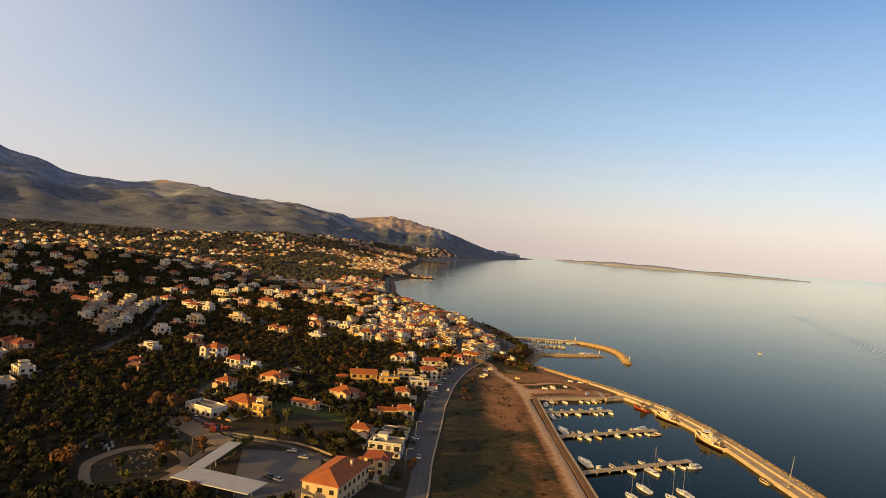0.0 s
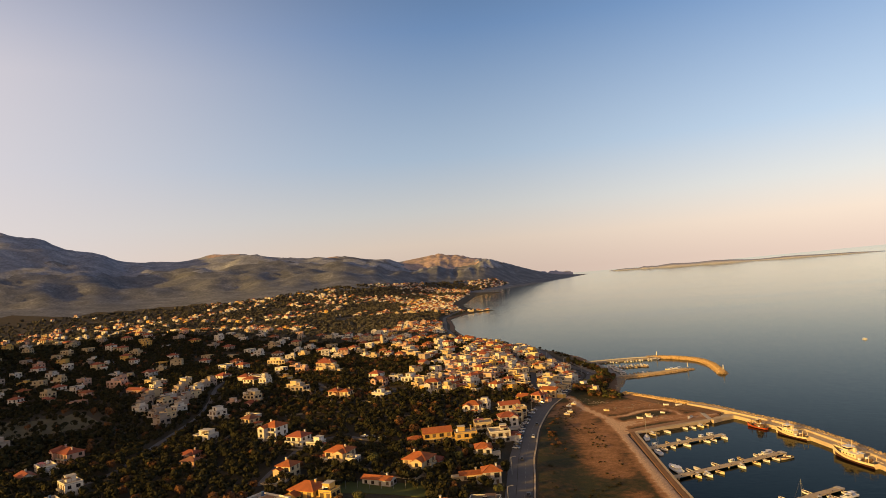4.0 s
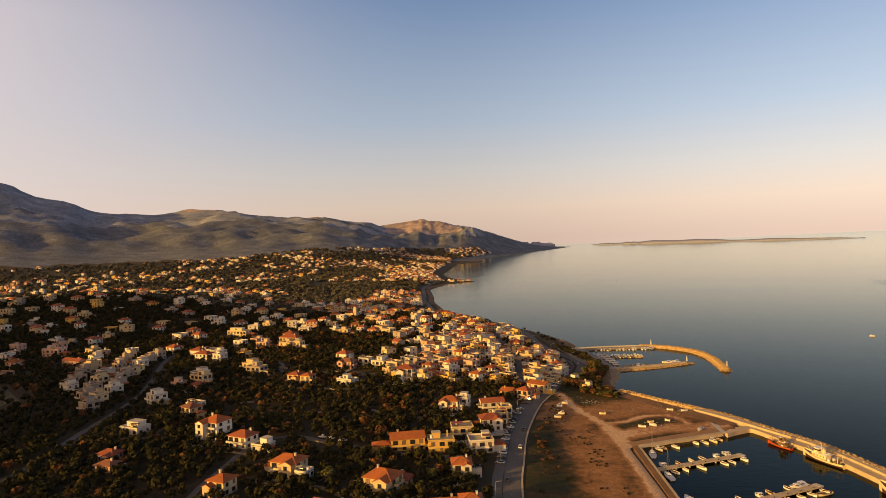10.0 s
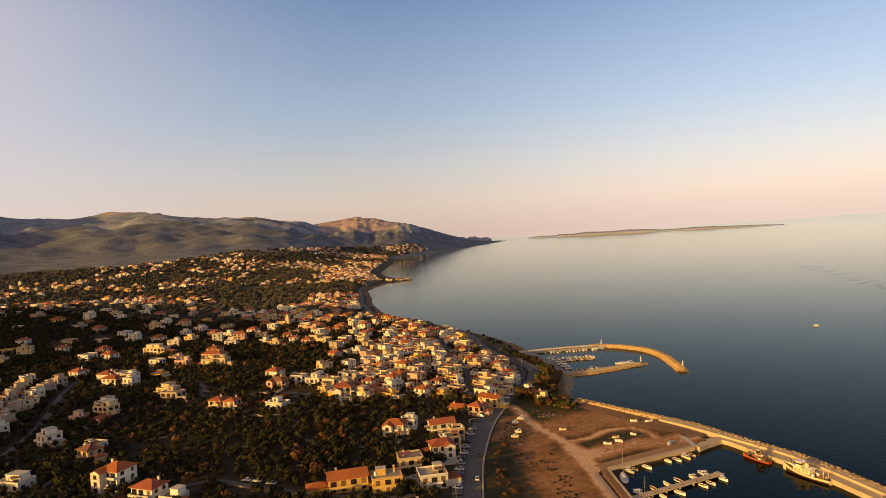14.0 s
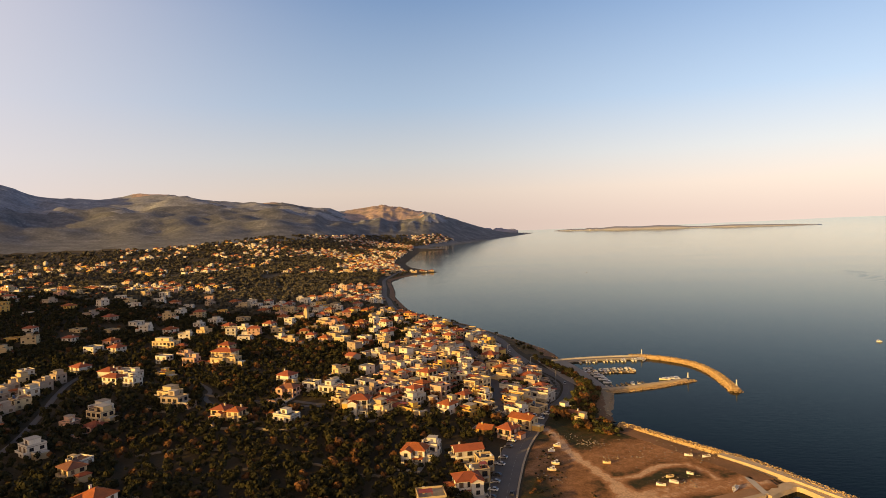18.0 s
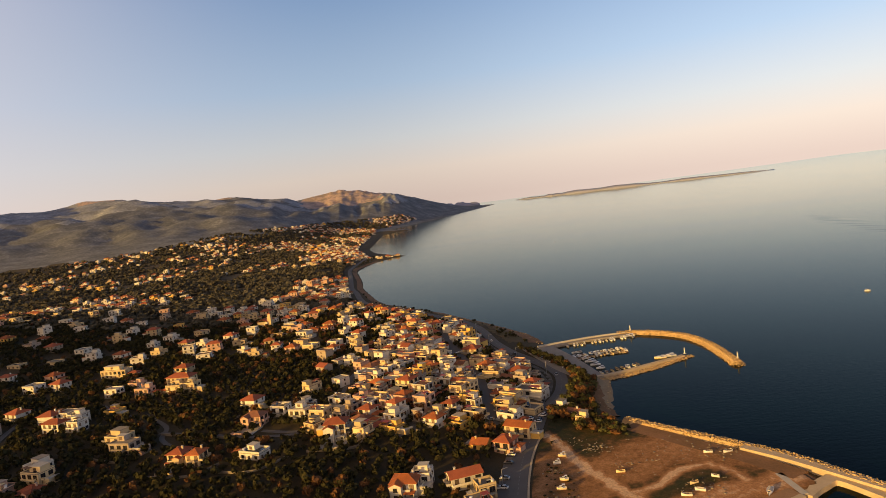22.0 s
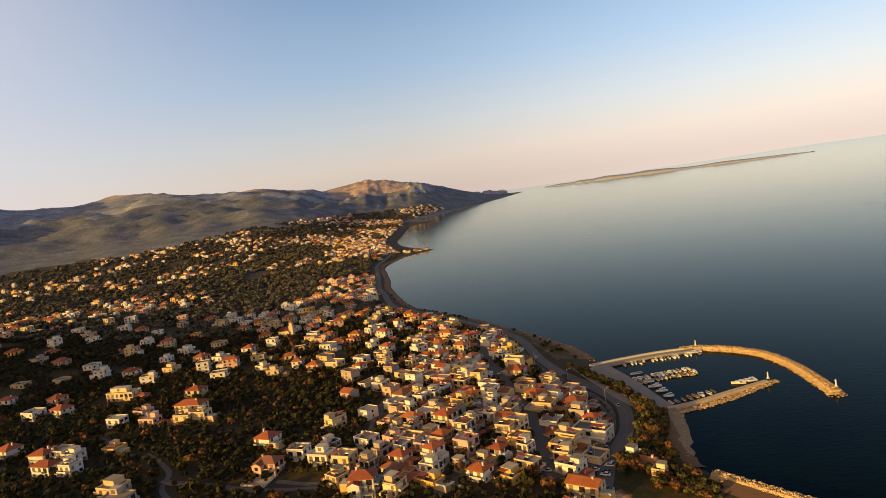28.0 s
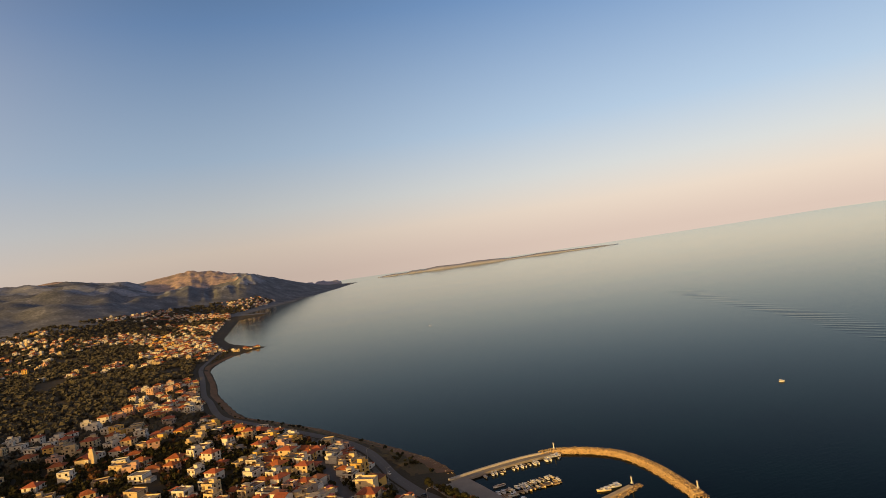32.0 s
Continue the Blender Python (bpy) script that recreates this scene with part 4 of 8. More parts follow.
ribbon([(float(lerp(COAST, y)) - 5.0, y) for y in SHORE_Y], lambda t: 11 - 4 * t, "red_earth", 0.25, "ground_shore", "sandy shore strip below the coast road", "beach", ragged=0.15)

ribbon([(80.2, 518.5), (80.8, 537.7), (85, 559.5), (89.7, 582.2)], 15, "red_earth", 0.12, "ground_waste", "bare reddish ground under the thicket", "ground", ragged=0.2)
ribbon([((float(lerp(COAST, y)) + road_x(y)) / 2 - 1, y) for y in SHORE_Y[:11]], 16, "field", 0.12, "ground_verge", "bare brown verge between the coast road and the shore", "ground", ragged=0.15)



def shore_stones():
    """Loose stones along the beach between the harbours and below the coast road."""
    rnd = random.Random(29)
    places = []
    for line, n, wide in (([(85, 523), (91, 543), (97, 562), (103, 581)], 330, 2.2), ([(float(lerp(COAST, y)) - 2.5, y) for y in SHORE_Y[:12]], 520, 2.0)):
        pts = catmull(line, 12)
        for _ in range(n):
            p = pts[rnd.randrange(len(pts))]
            x, y, b = p[0] + rnd.gauss(0, wide), p[1] + rnd.uniform(-4, 4), rnd.uniform(.4, 1.3)
            if up(x, y) < -.15:
                continue
            places.append((x, y, up(x, y) + .15, b, b * rnd.uniform(.7, 1.1), b * .7, rnd.uniform(0, 6.3), rnd.randrange(10)))
    scatter_bulk("shore_stones", ROCKS, places, "rock", "loose stones along the narrow shore", "stones")


shore_stones()


def courts():
    """Paved and trodden ground between the houses of the old village."""
    xs, ys = np.arange(-66, 84, 3.0), np.arange(518, 905, 3.0)
    gx, gy = np.meshgrid(xs, ys)
    hi, lo = lerp(ROAD, gy) - 5.0, lerp(EDGE, gy) - 6
    px = np.clip(gx, lo, np.maximum(hi, lo + .1))
    idx = np.arange(gx.size).reshape(gx.shape)
    f = np.stack([idx[:-1, :-1], idx[:-1, 1:], idx[1:, 1:], idx[1:, :-1]], -1).reshape(-1, 4)
    fx = px.ravel()[f]
    f = f[(fx.max(1) - fx.min(1)) > 0.3]
    data = bulk("pavement_courts", np.stack([px, gy, height(px, gy) + .1], -1).reshape(-1, 3), f, "courts")
    return tagged(new("pavement_courts", data), "paved courts and trodden earth between the village houses", "pavement", kind="structure")


courts()


def wake(line, n):
    """The spreading waves behind a boat: short rounded crests in echelon along a line."""
    rnd, sh, pts = random.Random(17), Shape(), catmull(line, 30)
    for k in range(n):
        f = k / (n - 1) * (len(pts) - 1.001)
        i = int(f)
        p = pts[i] + (pts[i + 1] - pts[i]) * (f - i)
        d = np.array((.27 + rnd.uniform(-.03, .03), -.96))
        d, long, a = d / np.hypot(*d), rnd.uniform(85, 125), rnd.uniform(.16, .27)
        rings = []
        for m in range(15):
            t = m / 14
            x, y = p[0] + d[0] * long * t, p[1] + d[1] * long * t
            h, z = a * math.sin(math.pi * t ** .6) ** 1.3, float(rim(x, y)) - .03
            rings.append([(x + d[1] * u, y - d[0] * u, z + h * g) for u, g in ((-5.0, 0), (-3.2, .3), (-1.5, .8), (0, 1), (1.5, .8), (3.2, .3), (5.0, 0))])
        sh.loft(rings, close=False)
    solid("water_wake", sh, "water", "low waves of a passing boat spreading over the calm sea", "waves", kind="structure", smooth=True)


def ruffled_lane(line, width):
    """A long narrow lane of rippled water on the calm sea: low crests side by side."""
    rnd, sh, pts = random.Random(14), Shape(), catmull(line, 24)
    for _ in range(130):
        i = rnd.randrange(len(pts) - 1)
        p, d = pts[i], pts[i + 1] - pts[i]
        d = d / np.hypot(*d)
        t = i / len(pts)
        off = rnd.gauss(0, .5) * width * math.sin(math.pi * (.04 + .92 * t))
        x, y, w, a = p[0] + d[1] * off, p[1] - d[0] * off, rnd.uniform(18, 46), rnd.uniform(.07, .13)
        z = float(rim(x, y))
        rings = []
        for k in range(7):
            u = k / 6 - .5
            h = a * math.cos(math.pi * u * .98)
            rings.append([(x + d[0] * u * w + d[1] * v, y + d[1] * u * w - d[0] * v, z + h * g - .05) for v, g in ((-2.6, 0), (-1.2, .6), (0, 1), (1.2, .6), (2.6, 0))])
        sh.loft(rings, close=False)
    solid("water_ruffled_lane", sh, "water", "long narrow lane of ruffled water on the calm sea", "waves", kind="structure", smooth=True)


ruffled_lane([(460, 2070), (560, 2015), (660, 1985), (770, 1955), (840, 1960)], 20)
wake([(760, 1400), (712, 1285), (639, 1070), (603, 954), (556, 850), (500, 715), (440, 580)], 36)


def harbour_light(x, y, z, label):
    t = thing("harbour_light", pose(x, y, z) @ Matrix.Scale(0.58, 4), label, "beacon", "harbour lights")
    part("plinth", Shape().box(0, 0, 0, 2.2, 2.2, 0.8, taper=0.9), "pale_concrete", t)
    part("tower", Shape().tube((0, 0, 0.8), (0, 0, 5.2), 0.75, 0.5, 12), "white", t)
    part("gallery", Shape().tube((0, 0, 5.2), (0, 0, 5.4), 0.9, 0.9, 12), "white", t)
    part("lantern", Shape().tube((0, 0, 5.4), (0, 0, 6.3), 0.35, 0.35, 10), "bulb", t)
    part("cap", Shape().tube((0, 0, 6.3), (0, 0, 6.8), 0.5, 0.05, 10), "white", t)


harbour_light(179, 575, 2.9, "small white harbour light on the breakwater head")
harbour_light(158.5, 601.2, 2.3, "small white harbour light at the mole end")
harbour_light(152, 678, 3.1, "small white harbour light at the bend of the wall")


# ---------------------------------------------------------------- houses
_win = {}


def window_mesh(w, h):
    """A framed window, shared by all of one size: frame and glass."""
    key = (round(w, 1), round(h, 1))
    if key not in _win:
        fr = Shape()
        fr.box(-w / 2, 0, -h / 2, 0.12, 0.14, h).box(w / 2, 0, -h / 2, 0.12, 0.14, h)
        fr.box(0, 0, h / 2 - 0.06, w + 0.12, 0.14, 0.12).box(0, 0, -h / 2 - 0.06, w + 0.3, 0.26, 0.1).box(0, 0, -h / 2, 0.07, 0.12, h)
        gl = Shape().box(0, 0, -h / 2, w, 0.06, h)
        a, b = fr.mesh("window"), gl.mesh("pane")
        a.materials.append(MAT["shutter"])
        b.materials.append(MAT["closed" if key[0] in (1.1, 1.6) else "glass"])
        _win[key] = (a, b)
    return _win[key]


_plain = {}


def plain_window_mesh(w, h):
    """Frame and glass in one mesh, for houses farther off."""
    key = (round(w, 1), round(h, 1))
    if key not in _plain:
        sh = Shape().box(-w / 2, 0, -h / 2, 0.12, 0.14, h).box(w / 2, 0, -h / 2, 0.12, 0.14, h).box(0, 0, h / 2 - 0.06, w + 0.12, 0.14, 0.12)
        sh.box(0, 0, -h / 2 - 0.06, w + 0.3, 0.26, 0.1).box(0, 0, -h / 2, w, 0.06, h)
        m = sh.mesh("window")
        m.materials.append(MAT["shutter"])
        m.materials.append(MAT["closed" if w in (1.0, 1.5, 1.6) else "glass"])
        for p in m.polygons:
            p.material_index = 1 if p.index >= 24 else 0
        _plain[key] = m
    return _plain[key]


def add_window(house, x, y, z, side, w=1.1, h=1.3, name="window", pane=True):
    if not pane:
        o = new(name, plain_window_mesh(w, h))
        o.parent = house
        o.matrix_local = pose(x, y, z, 0, 0, (0, 90, 180, 270)[side])
        return
    a, b = window_mesh(w, h)
    o = new(name, a)
    o.parent = house
    o.matrix_local = pose(x, y, z, 0, 0, (0, 90, 180, 270)[side])
    p = new("pane", b)
    p.parent = o


def hip_roof(w, d, rise, over=0.6, thick=0.22):
    """A hipped roof with eaves and thickness, standing on z = 0."""
    a, b = w / 2 + over, d / 2 + over
    r = max(w - d, 0.0) / 2 + 0.25 if w >= d else 0.0
    s = max(d - w, 0.0) / 2 + 0.25 if d > w else 0.0
    sh = Shape()
    vs = [(-a, -b, -thick), (a, -b, -thick), (a, b, -thick), (-a, b, -thick), (-a, -b, 0), (a, -b, 0), (a, b, 0), (-a, b, 0)]
    if w >= d:
        vs += [(-r, 0, rise), (r, 0, rise)]
        fs = [(4, 5, 9, 8), (5, 6, 9), (6, 7, 8, 9), (7, 4, 8)]
    else:
        vs += [(0, -s, rise), (0, s, rise)]
        fs = [(4, 5, 8), (5, 6, 9, 8), (6, 7, 9), (7, 4, 8, 9)]
    sh.add(vs, fs + [(3, 2, 1, 0), (0, 1, 5, 4), (1, 2, 6, 5), (2, 3, 7, 6), (3, 0, 4, 7)])
    return sh


def gable_roof(w, d, rise, over=0.5, thick=0.22):
    """A gabled roof, its ridge along x."""
    a, b = w / 2 + over, d / 2 + over
    vs = []
    for x in (-a, a):
        vs += [(x, -b, -thick), (x, -b, 0), (x, 0, rise), (x, b, 0), (x, b, -thick), (x, 0, rise - thick)]
    fs = [(1, 7, 8, 2), (2, 8, 9, 3), (0, 1, 2, 5), (5, 2, 3, 4), (7, 6, 11, 8), (8, 11, 10, 9), (0, 6, 7, 1), (3, 9, 10, 4), (0, 5, 11, 6), (5, 4, 10, 11)]
    return Shape().add(vs, fs)


def ridge_caps(w, d, rise, over=0.6):
    """Ridge and hip caps, one shape each."""
    a, b = w / 2 + over, d / 2 + over
    r, s = max(w - d, 0) / 2 + 0.25, max(d - w, 0) / 2 + 0.25
    ends = [((-r, 0), ((-a, -b), (-a, b))), ((r, 0), ((a, -b), (a, b)))] if w >= d else [((0, -s), ((-a, -b), (a, -b))), ((0, s), ((-a, b), (a, b)))]
    caps = [Shape().tube((*ends[0][0], rise + .02), (*ends[1][0], rise + .02), 0.14, n=5)]
    for (px, py), cs in ends:
        caps += [Shape().tube((px, py, rise + .02), (cx, cy, 0.03), 0.12, n=5) for cx, cy in cs]
    return caps


def parapet(w, d, h=0.7, t=0.22):
    """A low wall round a flat roof, in one closed ring."""
    sh, o, i = Shape(), [], []
    for z in (0, h):
        for k in (0, t):
            sh.v += [(a * (w / 2 - k), b * (d / 2 - k), z) for a, b in ((-1, -1), (1, -1), (1, 1), (-1, 1))]
    for j in range(4):
        n = (j + 1) % 4
        sh.f += [(j, n, 8 + n, 8 + j), (4 + n, 4 + j, 12 + j, 12 + n), (8 + j, 8 + n, 12 + n, 12 + j)]
    return sh


def u_rail(w, dep, h, t):
    """A rail along the front and both ends of a balcony, in one piece."""
    path = ((-w / 2, 0), (-w / 2, -dep), (w / 2, -dep), (w / 2, 0))
    inner = ((-w / 2 + t, 0), (-w / 2 + t, -dep + t), (w / 2 - t, -dep + t), (w / 2 - t, 0))
    return Shape().loft([[(a[0], a[1], .16), (a[0], a[1], .18 + h), (b[0], b[1], .18 + h), (b[0], b[1], .16)] for a, b in zip(path, inner)])


def solar_heater(parent, x, y, z):
    p = part("solar_panel", Shape().add([(x - 1, y - .6, z + .15), (x + 1, y - .6, z + .15), (x + 1, y + .6, z + 1.0), (x - 1, y + .6, z + 1.0),
                                          (x - 1, y - .6, z + .05), (x + 1, y - .6, z + .05), (x + 1, y + .6, z + .9), (x - 1, y + .6, z + .9)],
                                         [(0, 1, 2, 3), (7, 6, 5, 4), (0, 4, 5, 1), (1, 5, 6, 2), (2, 6, 7, 3), (3, 7, 4, 0)]), "solar", parent)
    part("water_tank", Shape().tube((x - .8, y + .75, z + 1.1), (x + .8, y + .75, z + 1.1), 0.28), "steel", p)


def balcony(parent, x, y, z, w, dep, side, solid_rail, wall):
    """A slab with a rail, on the side 0 front, 1 right, 2 back, 3 left."""
    sh = Shape().box(0, -dep / 2, 0, w, dep, 0.18)
    o = part("balcony", sh, "pale_concrete", parent)
    o.matrix_local = pose(x, y, z, 0, 0, (0, 90, 180, 270)[side])
    part("railing", u_rail(w, dep, .85 if solid_rail else .6, .12 if solid_rail else .05), wall if solid_rail else "steel", o)


def roof_clutter(r, w, d, rich, seed):
    """A water tank, an awning on posts and a store on a roof terrace."""
    rnd = random.Random(seed * 53 + 11)
    if rnd.random() < .45:
        x, y = rnd.choice((-1, 1)) * w * .36, rnd.uniform(-.35, .35) * d
        part("water_tank", Shape().tube((x, y, .5), (x, y, 1.75), .62, n=9).box(x, y, .2, 1.2, 1.2, .3), rnd.choice(("boat_white", "boat_blue", "boat_white")), r, "plastic water tank on a low stand")
    if rnd.random() < .55:
        aw, ad, ax = w * rnd.uniform(.3, .5), d * rnd.uniform(.3, .42), rnd.choice((-1, 1)) * w * .22
        ay = -d / 2 + ad / 2 + .3
        sh = Shape().box(ax, ay, 2.35, aw, ad, .09)
        for u in (-1, 1):
            for v in (-1, 1):
                sh.box(ax + u * (aw / 2 - .1), ay + v * (ad / 2 - .1), .2, .1, .1, 2.16)
        part("awning", sh, rnd.choice(("red_paint", "tile_brown", "wood", "cream", "tile_red")), r, "awning on four posts over the roof terrace")


def villa_front(t, w, d, h, floors, storey, wall, tile, seed):
    """A bay with a roof of its own, a covered porch and a walled terrace before a villa."""
    rnd = random.Random(seed * 31 + 5)
    k = rnd.choice((-1, 1))
    bw, bd, bx = w * rnd.uniform(.40, .5), d * rnd.uniform(.25, .4), k * w * .24
    top = h if seed % 3 else h - storey * .45
    bay = part("bay", Shape().box(bx, -d / 2 - bd / 2 + .01, -2.5, bw, bd, top + 2.5), wall, t)
    run = bd + d * .45
    r = part("bay_roof", gable_roof(run, bw, bw * .27, .4), tile, bay)
    r.matrix_local = pose(bx, -d / 2 - bd + run / 2 + .2, top + .12, 0, 0, 90)
    part("bay_gable", Shape().add([(bx - bw / 2, -d / 2 - bd, top), (bx + bw / 2, -d / 2 - bd, top), (bx, -d / 2 - bd, top + bw * .25),
                                   (bx - bw / 2, -d / 2, top), (bx + bw / 2, -d / 2, top), (bx, -d / 2, top + bw * .25)],
                                  [(0, 1, 2), (3, 5, 4), (0, 2, 5, 3), (1, 4, 5, 2)]), wall, bay)
    for fl in range(floors if seed % 3 else max(floors - 1, 1)):
        add_window(bay, bx, -d / 2 - bd - .03, fl * storey + 1.5, 0, 1.5, 1.5)
    # porch in the corner beside the bay
    px, pw = -k * w * .26, w * .42
    porch = part("porch_roof", Shape().box(px, -d / 2 - 1.5, 2.6, pw, 3.0, .18), tile if seed % 2 else "pale_concrete", t)
    for sx in (-1, 1):
        part("porch_post", Shape().box(px + sx * (pw / 2 - .25), -d / 2 - 2.75, -1.5, .28, .28, 4.1), wall, porch)
    ter = part("terrace", Shape().box(0, -d / 2 - bd - 2.2, -2.5, w * 1.15, 2 * bd + 5.5, 2.75), "pale_concrete", t)
    y0, y1 = -d / 2 - 2 * bd - 4.95, -d / 2 - bd
    part("terrace_wall", Shape().box(0, y0, .25, w * 1.15, .2, .75).box(k * w * .575, (y0 + y1) / 2, .25, .2, y1 - y0, .75), wall, ter)


ALL_HOUSES = []
NAMES = {"white": "white", "cream": "cream", "ochre": "yellow-ochre", "rose": "rose-coloured", "grey": "grey"}
ROOFS = {"tile_orange": "orange tiled", "tile_red": "red tiled", "tile_brown": "weathered brown tiled"}


def house(x, y, turn, w, d, floors, roof="hip", wall="white", tile="tile_orange", seed=0, rich=2, base=None, label="", storey=3.0, group="houses of the village",
          set_back=False, rail=None, name="house", balconies=None):
    """A house w wide (front to -y before turning) and d deep. rich: how many small parts it gets (0 far, 1 middle, 2 near)."""
    rnd = random.Random(seed * 7919 + int(x * 13) + int(y * 7))
    if rich < 2 and roof == "hip" and seed % 5 < 2:
        roof = "flat"                      # many roofs of the old village are terraces
    if name == "house":
        w, d, storey = w * (0.86 if rich > 1 else 0.76), d * (0.84 if rich > 1 else 0.75), storey * (0.92 if rich > 1 else 0.94)
    if rich < 2 and x > -75:
        turn -= 15                         # the old village stands askew to the shore
    z = base if base is not None else min(up(x + a, y + b) for a in (-w / 3, w / 3) for b in (-d / 3, d / 3))
    ALL_HOUSES.append((x, y, max(w, d) * 0.62))
    h = floors * storey
    what = {"hip": ROOFS[tile] + " hipped roof", "gable": ROOFS[tile] + " gabled roof", "flat": "flat roof and parapet"}[roof]
    t = thing(name, pose(x, y, z, 0, 0, turn), label or "%s %s house with a %s" % (NAMES[wall], {1: "one-storey", 2: "two-storey", 3: "three-storey", 4: "four-storey"}[floors], what), "house", group)
    body = Shape().box(0, 0, -2.5, w, d, h + 2.5)
    if rich >= 1 and name == "house" and rnd.random() < .62:
        # a lower wing against one side
        ws, wf = rnd.choice((-1, 1)), max(floors - 1, 1)
        ww, wd, wh = w * rnd.uniform(.35, .55), d * rnd.uniform(.5, .85), wf * storey * (1 if floors > 1 else .75)
        wx, wy = ws * (w / 2 + ww / 2 - .01), rnd.uniform(-.5, .5) * (d - wd)
        wing = part("wing", Shape().box(wx, wy, -2.5, ww, wd, wh + 2.5), wall if rnd.random() < .7 else rnd.choice(("white", "cream", "rose", "ochre")), t)
        if rnd.random() < .5:
            part("wing_parapet", Shape().box(wx, wy, wh, ww + .1, wd + .1, .22).box(wx, wy - wd / 2, wh + .2, ww, .16, .6), "pale_concrete", wing)
        else:
            wr = part("wing_roof", hip_roof(ww, wd, min(ww, wd) * .22, .35), rnd.choice(("tile_orange", "tile_red")), wing)
            wr.location = (wx, wy, wh + .2)
    part("wall", body, wall, t)
    if rich >= 2:
        part("plinth", Shape().box(0, 0, -2.5, w + .16, d + .16, 2.9), "stone_wall", t)
    rise = min(w, d) * 0.24
    if rich >= 2 and name == "house" and roof == "hip" and w > 7 and seed % 4 != 1:
        villa_front(t, w, d, h, floors, storey, wall, tile, seed)
    if roof == "hip":
        r = part("roof", hip_roof(w, d, rise), tile, t)
        r.location.z = h + .22
        if rich >= 2:
            for cap in ridge_caps(w, d, rise):
                part("ridge_cap", cap, tile, r)
    elif roof == "gable":
        r = part("roof", gable_roof(w, d, rise), tile, t)
        r.location.z = h + .22
        part("gable_wall", Shape().add([(-w / 2, -d / 2, h), (-w / 2, d / 2, h), (-w / 2, 0, h + rise * .92), (w / 2, -d / 2, h), (w / 2, d / 2, h), (w / 2, 0, h + rise * .92)],
                                       [(0, 2, 1), (3, 4, 5), (0, 1, 4, 3), (0, 3, 5, 2), (1, 2, 5, 4)]), wall, t)
    else:
        r = part("roof", Shape().box(0, 0, 0, w + .3, d + .3, .2), "roof_clay" if rich < 2 and seed % 3 == 0 else "roof_flat", t)
        r.location.z = h
        part("parapet", parapet(w + .1, d + .1, rnd.choice((.45, .7, .9))), wall, r).location.z = .2
        if set_back or (rich >= 1 and rnd.random() < .6 and name == "house"):
            pw, pd = (w * .62, d * .6) if set_back else (rnd.uniform(3, 4.4), rnd.uniform(3, 4))
            px, py = rnd.uniform(-.5, .5) * (w - pw), rnd.uniform(0, .5) * (d - pd)
            ph = part("penthouse", Shape().box(px, py, h + .2, pw, pd, 2.5), wall, t)
            part("penthouse_roof", Shape().box(px, py, h + 2.7, pw + .5, pd + .5, .18), "pale_concrete" if rich > 1 else "roof_flat", ph)
            if rich >= 2 and pw > 4:
                add_window(ph, px, py - pd / 2 - .03, h + 1.5, 0, 1.6, 1.3)
        if rich >= 1 and rnd.random() < .75:
            solar_heater(r, rnd.uniform(-.3, .3) * w, -d * .28, .2)
        roof_clutter(r, w, d, rich, seed)
        if rich >= 2 and rnd.random() < .5:
            for k in (-1, 1):
                part("rebar", Shape().tube((k * (w / 2 - .3), d / 2 - .3, h), (k * (w / 2 - .3), d / 2 - .3, h + 1.6 + .1 * k), .06, n=5), "dark_metal", t)
    if rich >= 1 and roof != "flat" or rich >= 2 and rnd.random() < .5:
        cx, cy = rnd.choice((-1, 1)) * w * .27, rnd.uniform(-.1, .25) * d
        c = part("chimney", Shape().box(cx, cy, h + .2, .7, .7, rise * .7 + 1.1), wall, t)
        part("chimney_cap", Shape().box(cx, cy, h + rise * .7 + 1.3, .95, .95, .14), "pale_concrete", c)
    solid_rail = rnd.random() < .5 if rail is None else rail
    # openings on all four sides
    sides = ((0, w, d), (1, d, w), (3, d, w)) if rich else ((0, w, d), (3, d, w))
    if x < -75 and -45 < turn < 25:
        sides = sides[:2] if rich else ((0, w, d), (1, d, w))       # blind party walls on the uphill side
    for side, run, dep in sides:
        n = max(2, int(run / 3.4)) if rich >= 2 else max(2, int(run / 4.4)) if rich else max(1, int(run / 5.5))
        for fl in range(floors):
            has_b = rich >= 1 and fl >= 1 and (side in (balconies if balconies is not None else (0, 3, 1)[: 1 + (seed + fl) % 3]))
            for i in range(n):
                s = (i + .5) / n * run - run / 2 + rnd.uniform(-.25, .25)
                if rich < 2 and rnd.random() < .2:
                    continue
                off = -dep / 2 - .02
                px, py = {0: (s, off), 1: (-off, s), 2: (-s, -off), 3: (off, -s)}[side]
                if rich >= 2 and fl == 0 and side == 0 and i == n // 2:
                    add_window(t, px, py, 1.05, side, 1.1, 2.1, "door", rich >= 2)
                elif has_b:
                    add_window(t, px, py, fl * storey + 1.25, side, rnd.choice((1.6, 2.2)), 2.1, "balcony_door", rich >= 2)
                else:
                    add_window(t, px, py, fl * storey + 1.55, side, rnd.choice((1.1, 1.4, 1.7) if rich >= 2 else (1.0, 1.2, 1.5)), 1.4 if rich >= 2 else 1.2, "window", rich >= 2)
            if has_b:
                off = -dep / 2
                bx, by = {0: (0, off), 1: (-off, 0), 2: (0, -off), 3: (off, 0)}[side]
                balcony(t, bx, by, fl * storey - .1, run * rnd.choice((.55, .75, .98)), rnd.uniform(1.3, 1.9), side, solid_rail, wall)
    return t


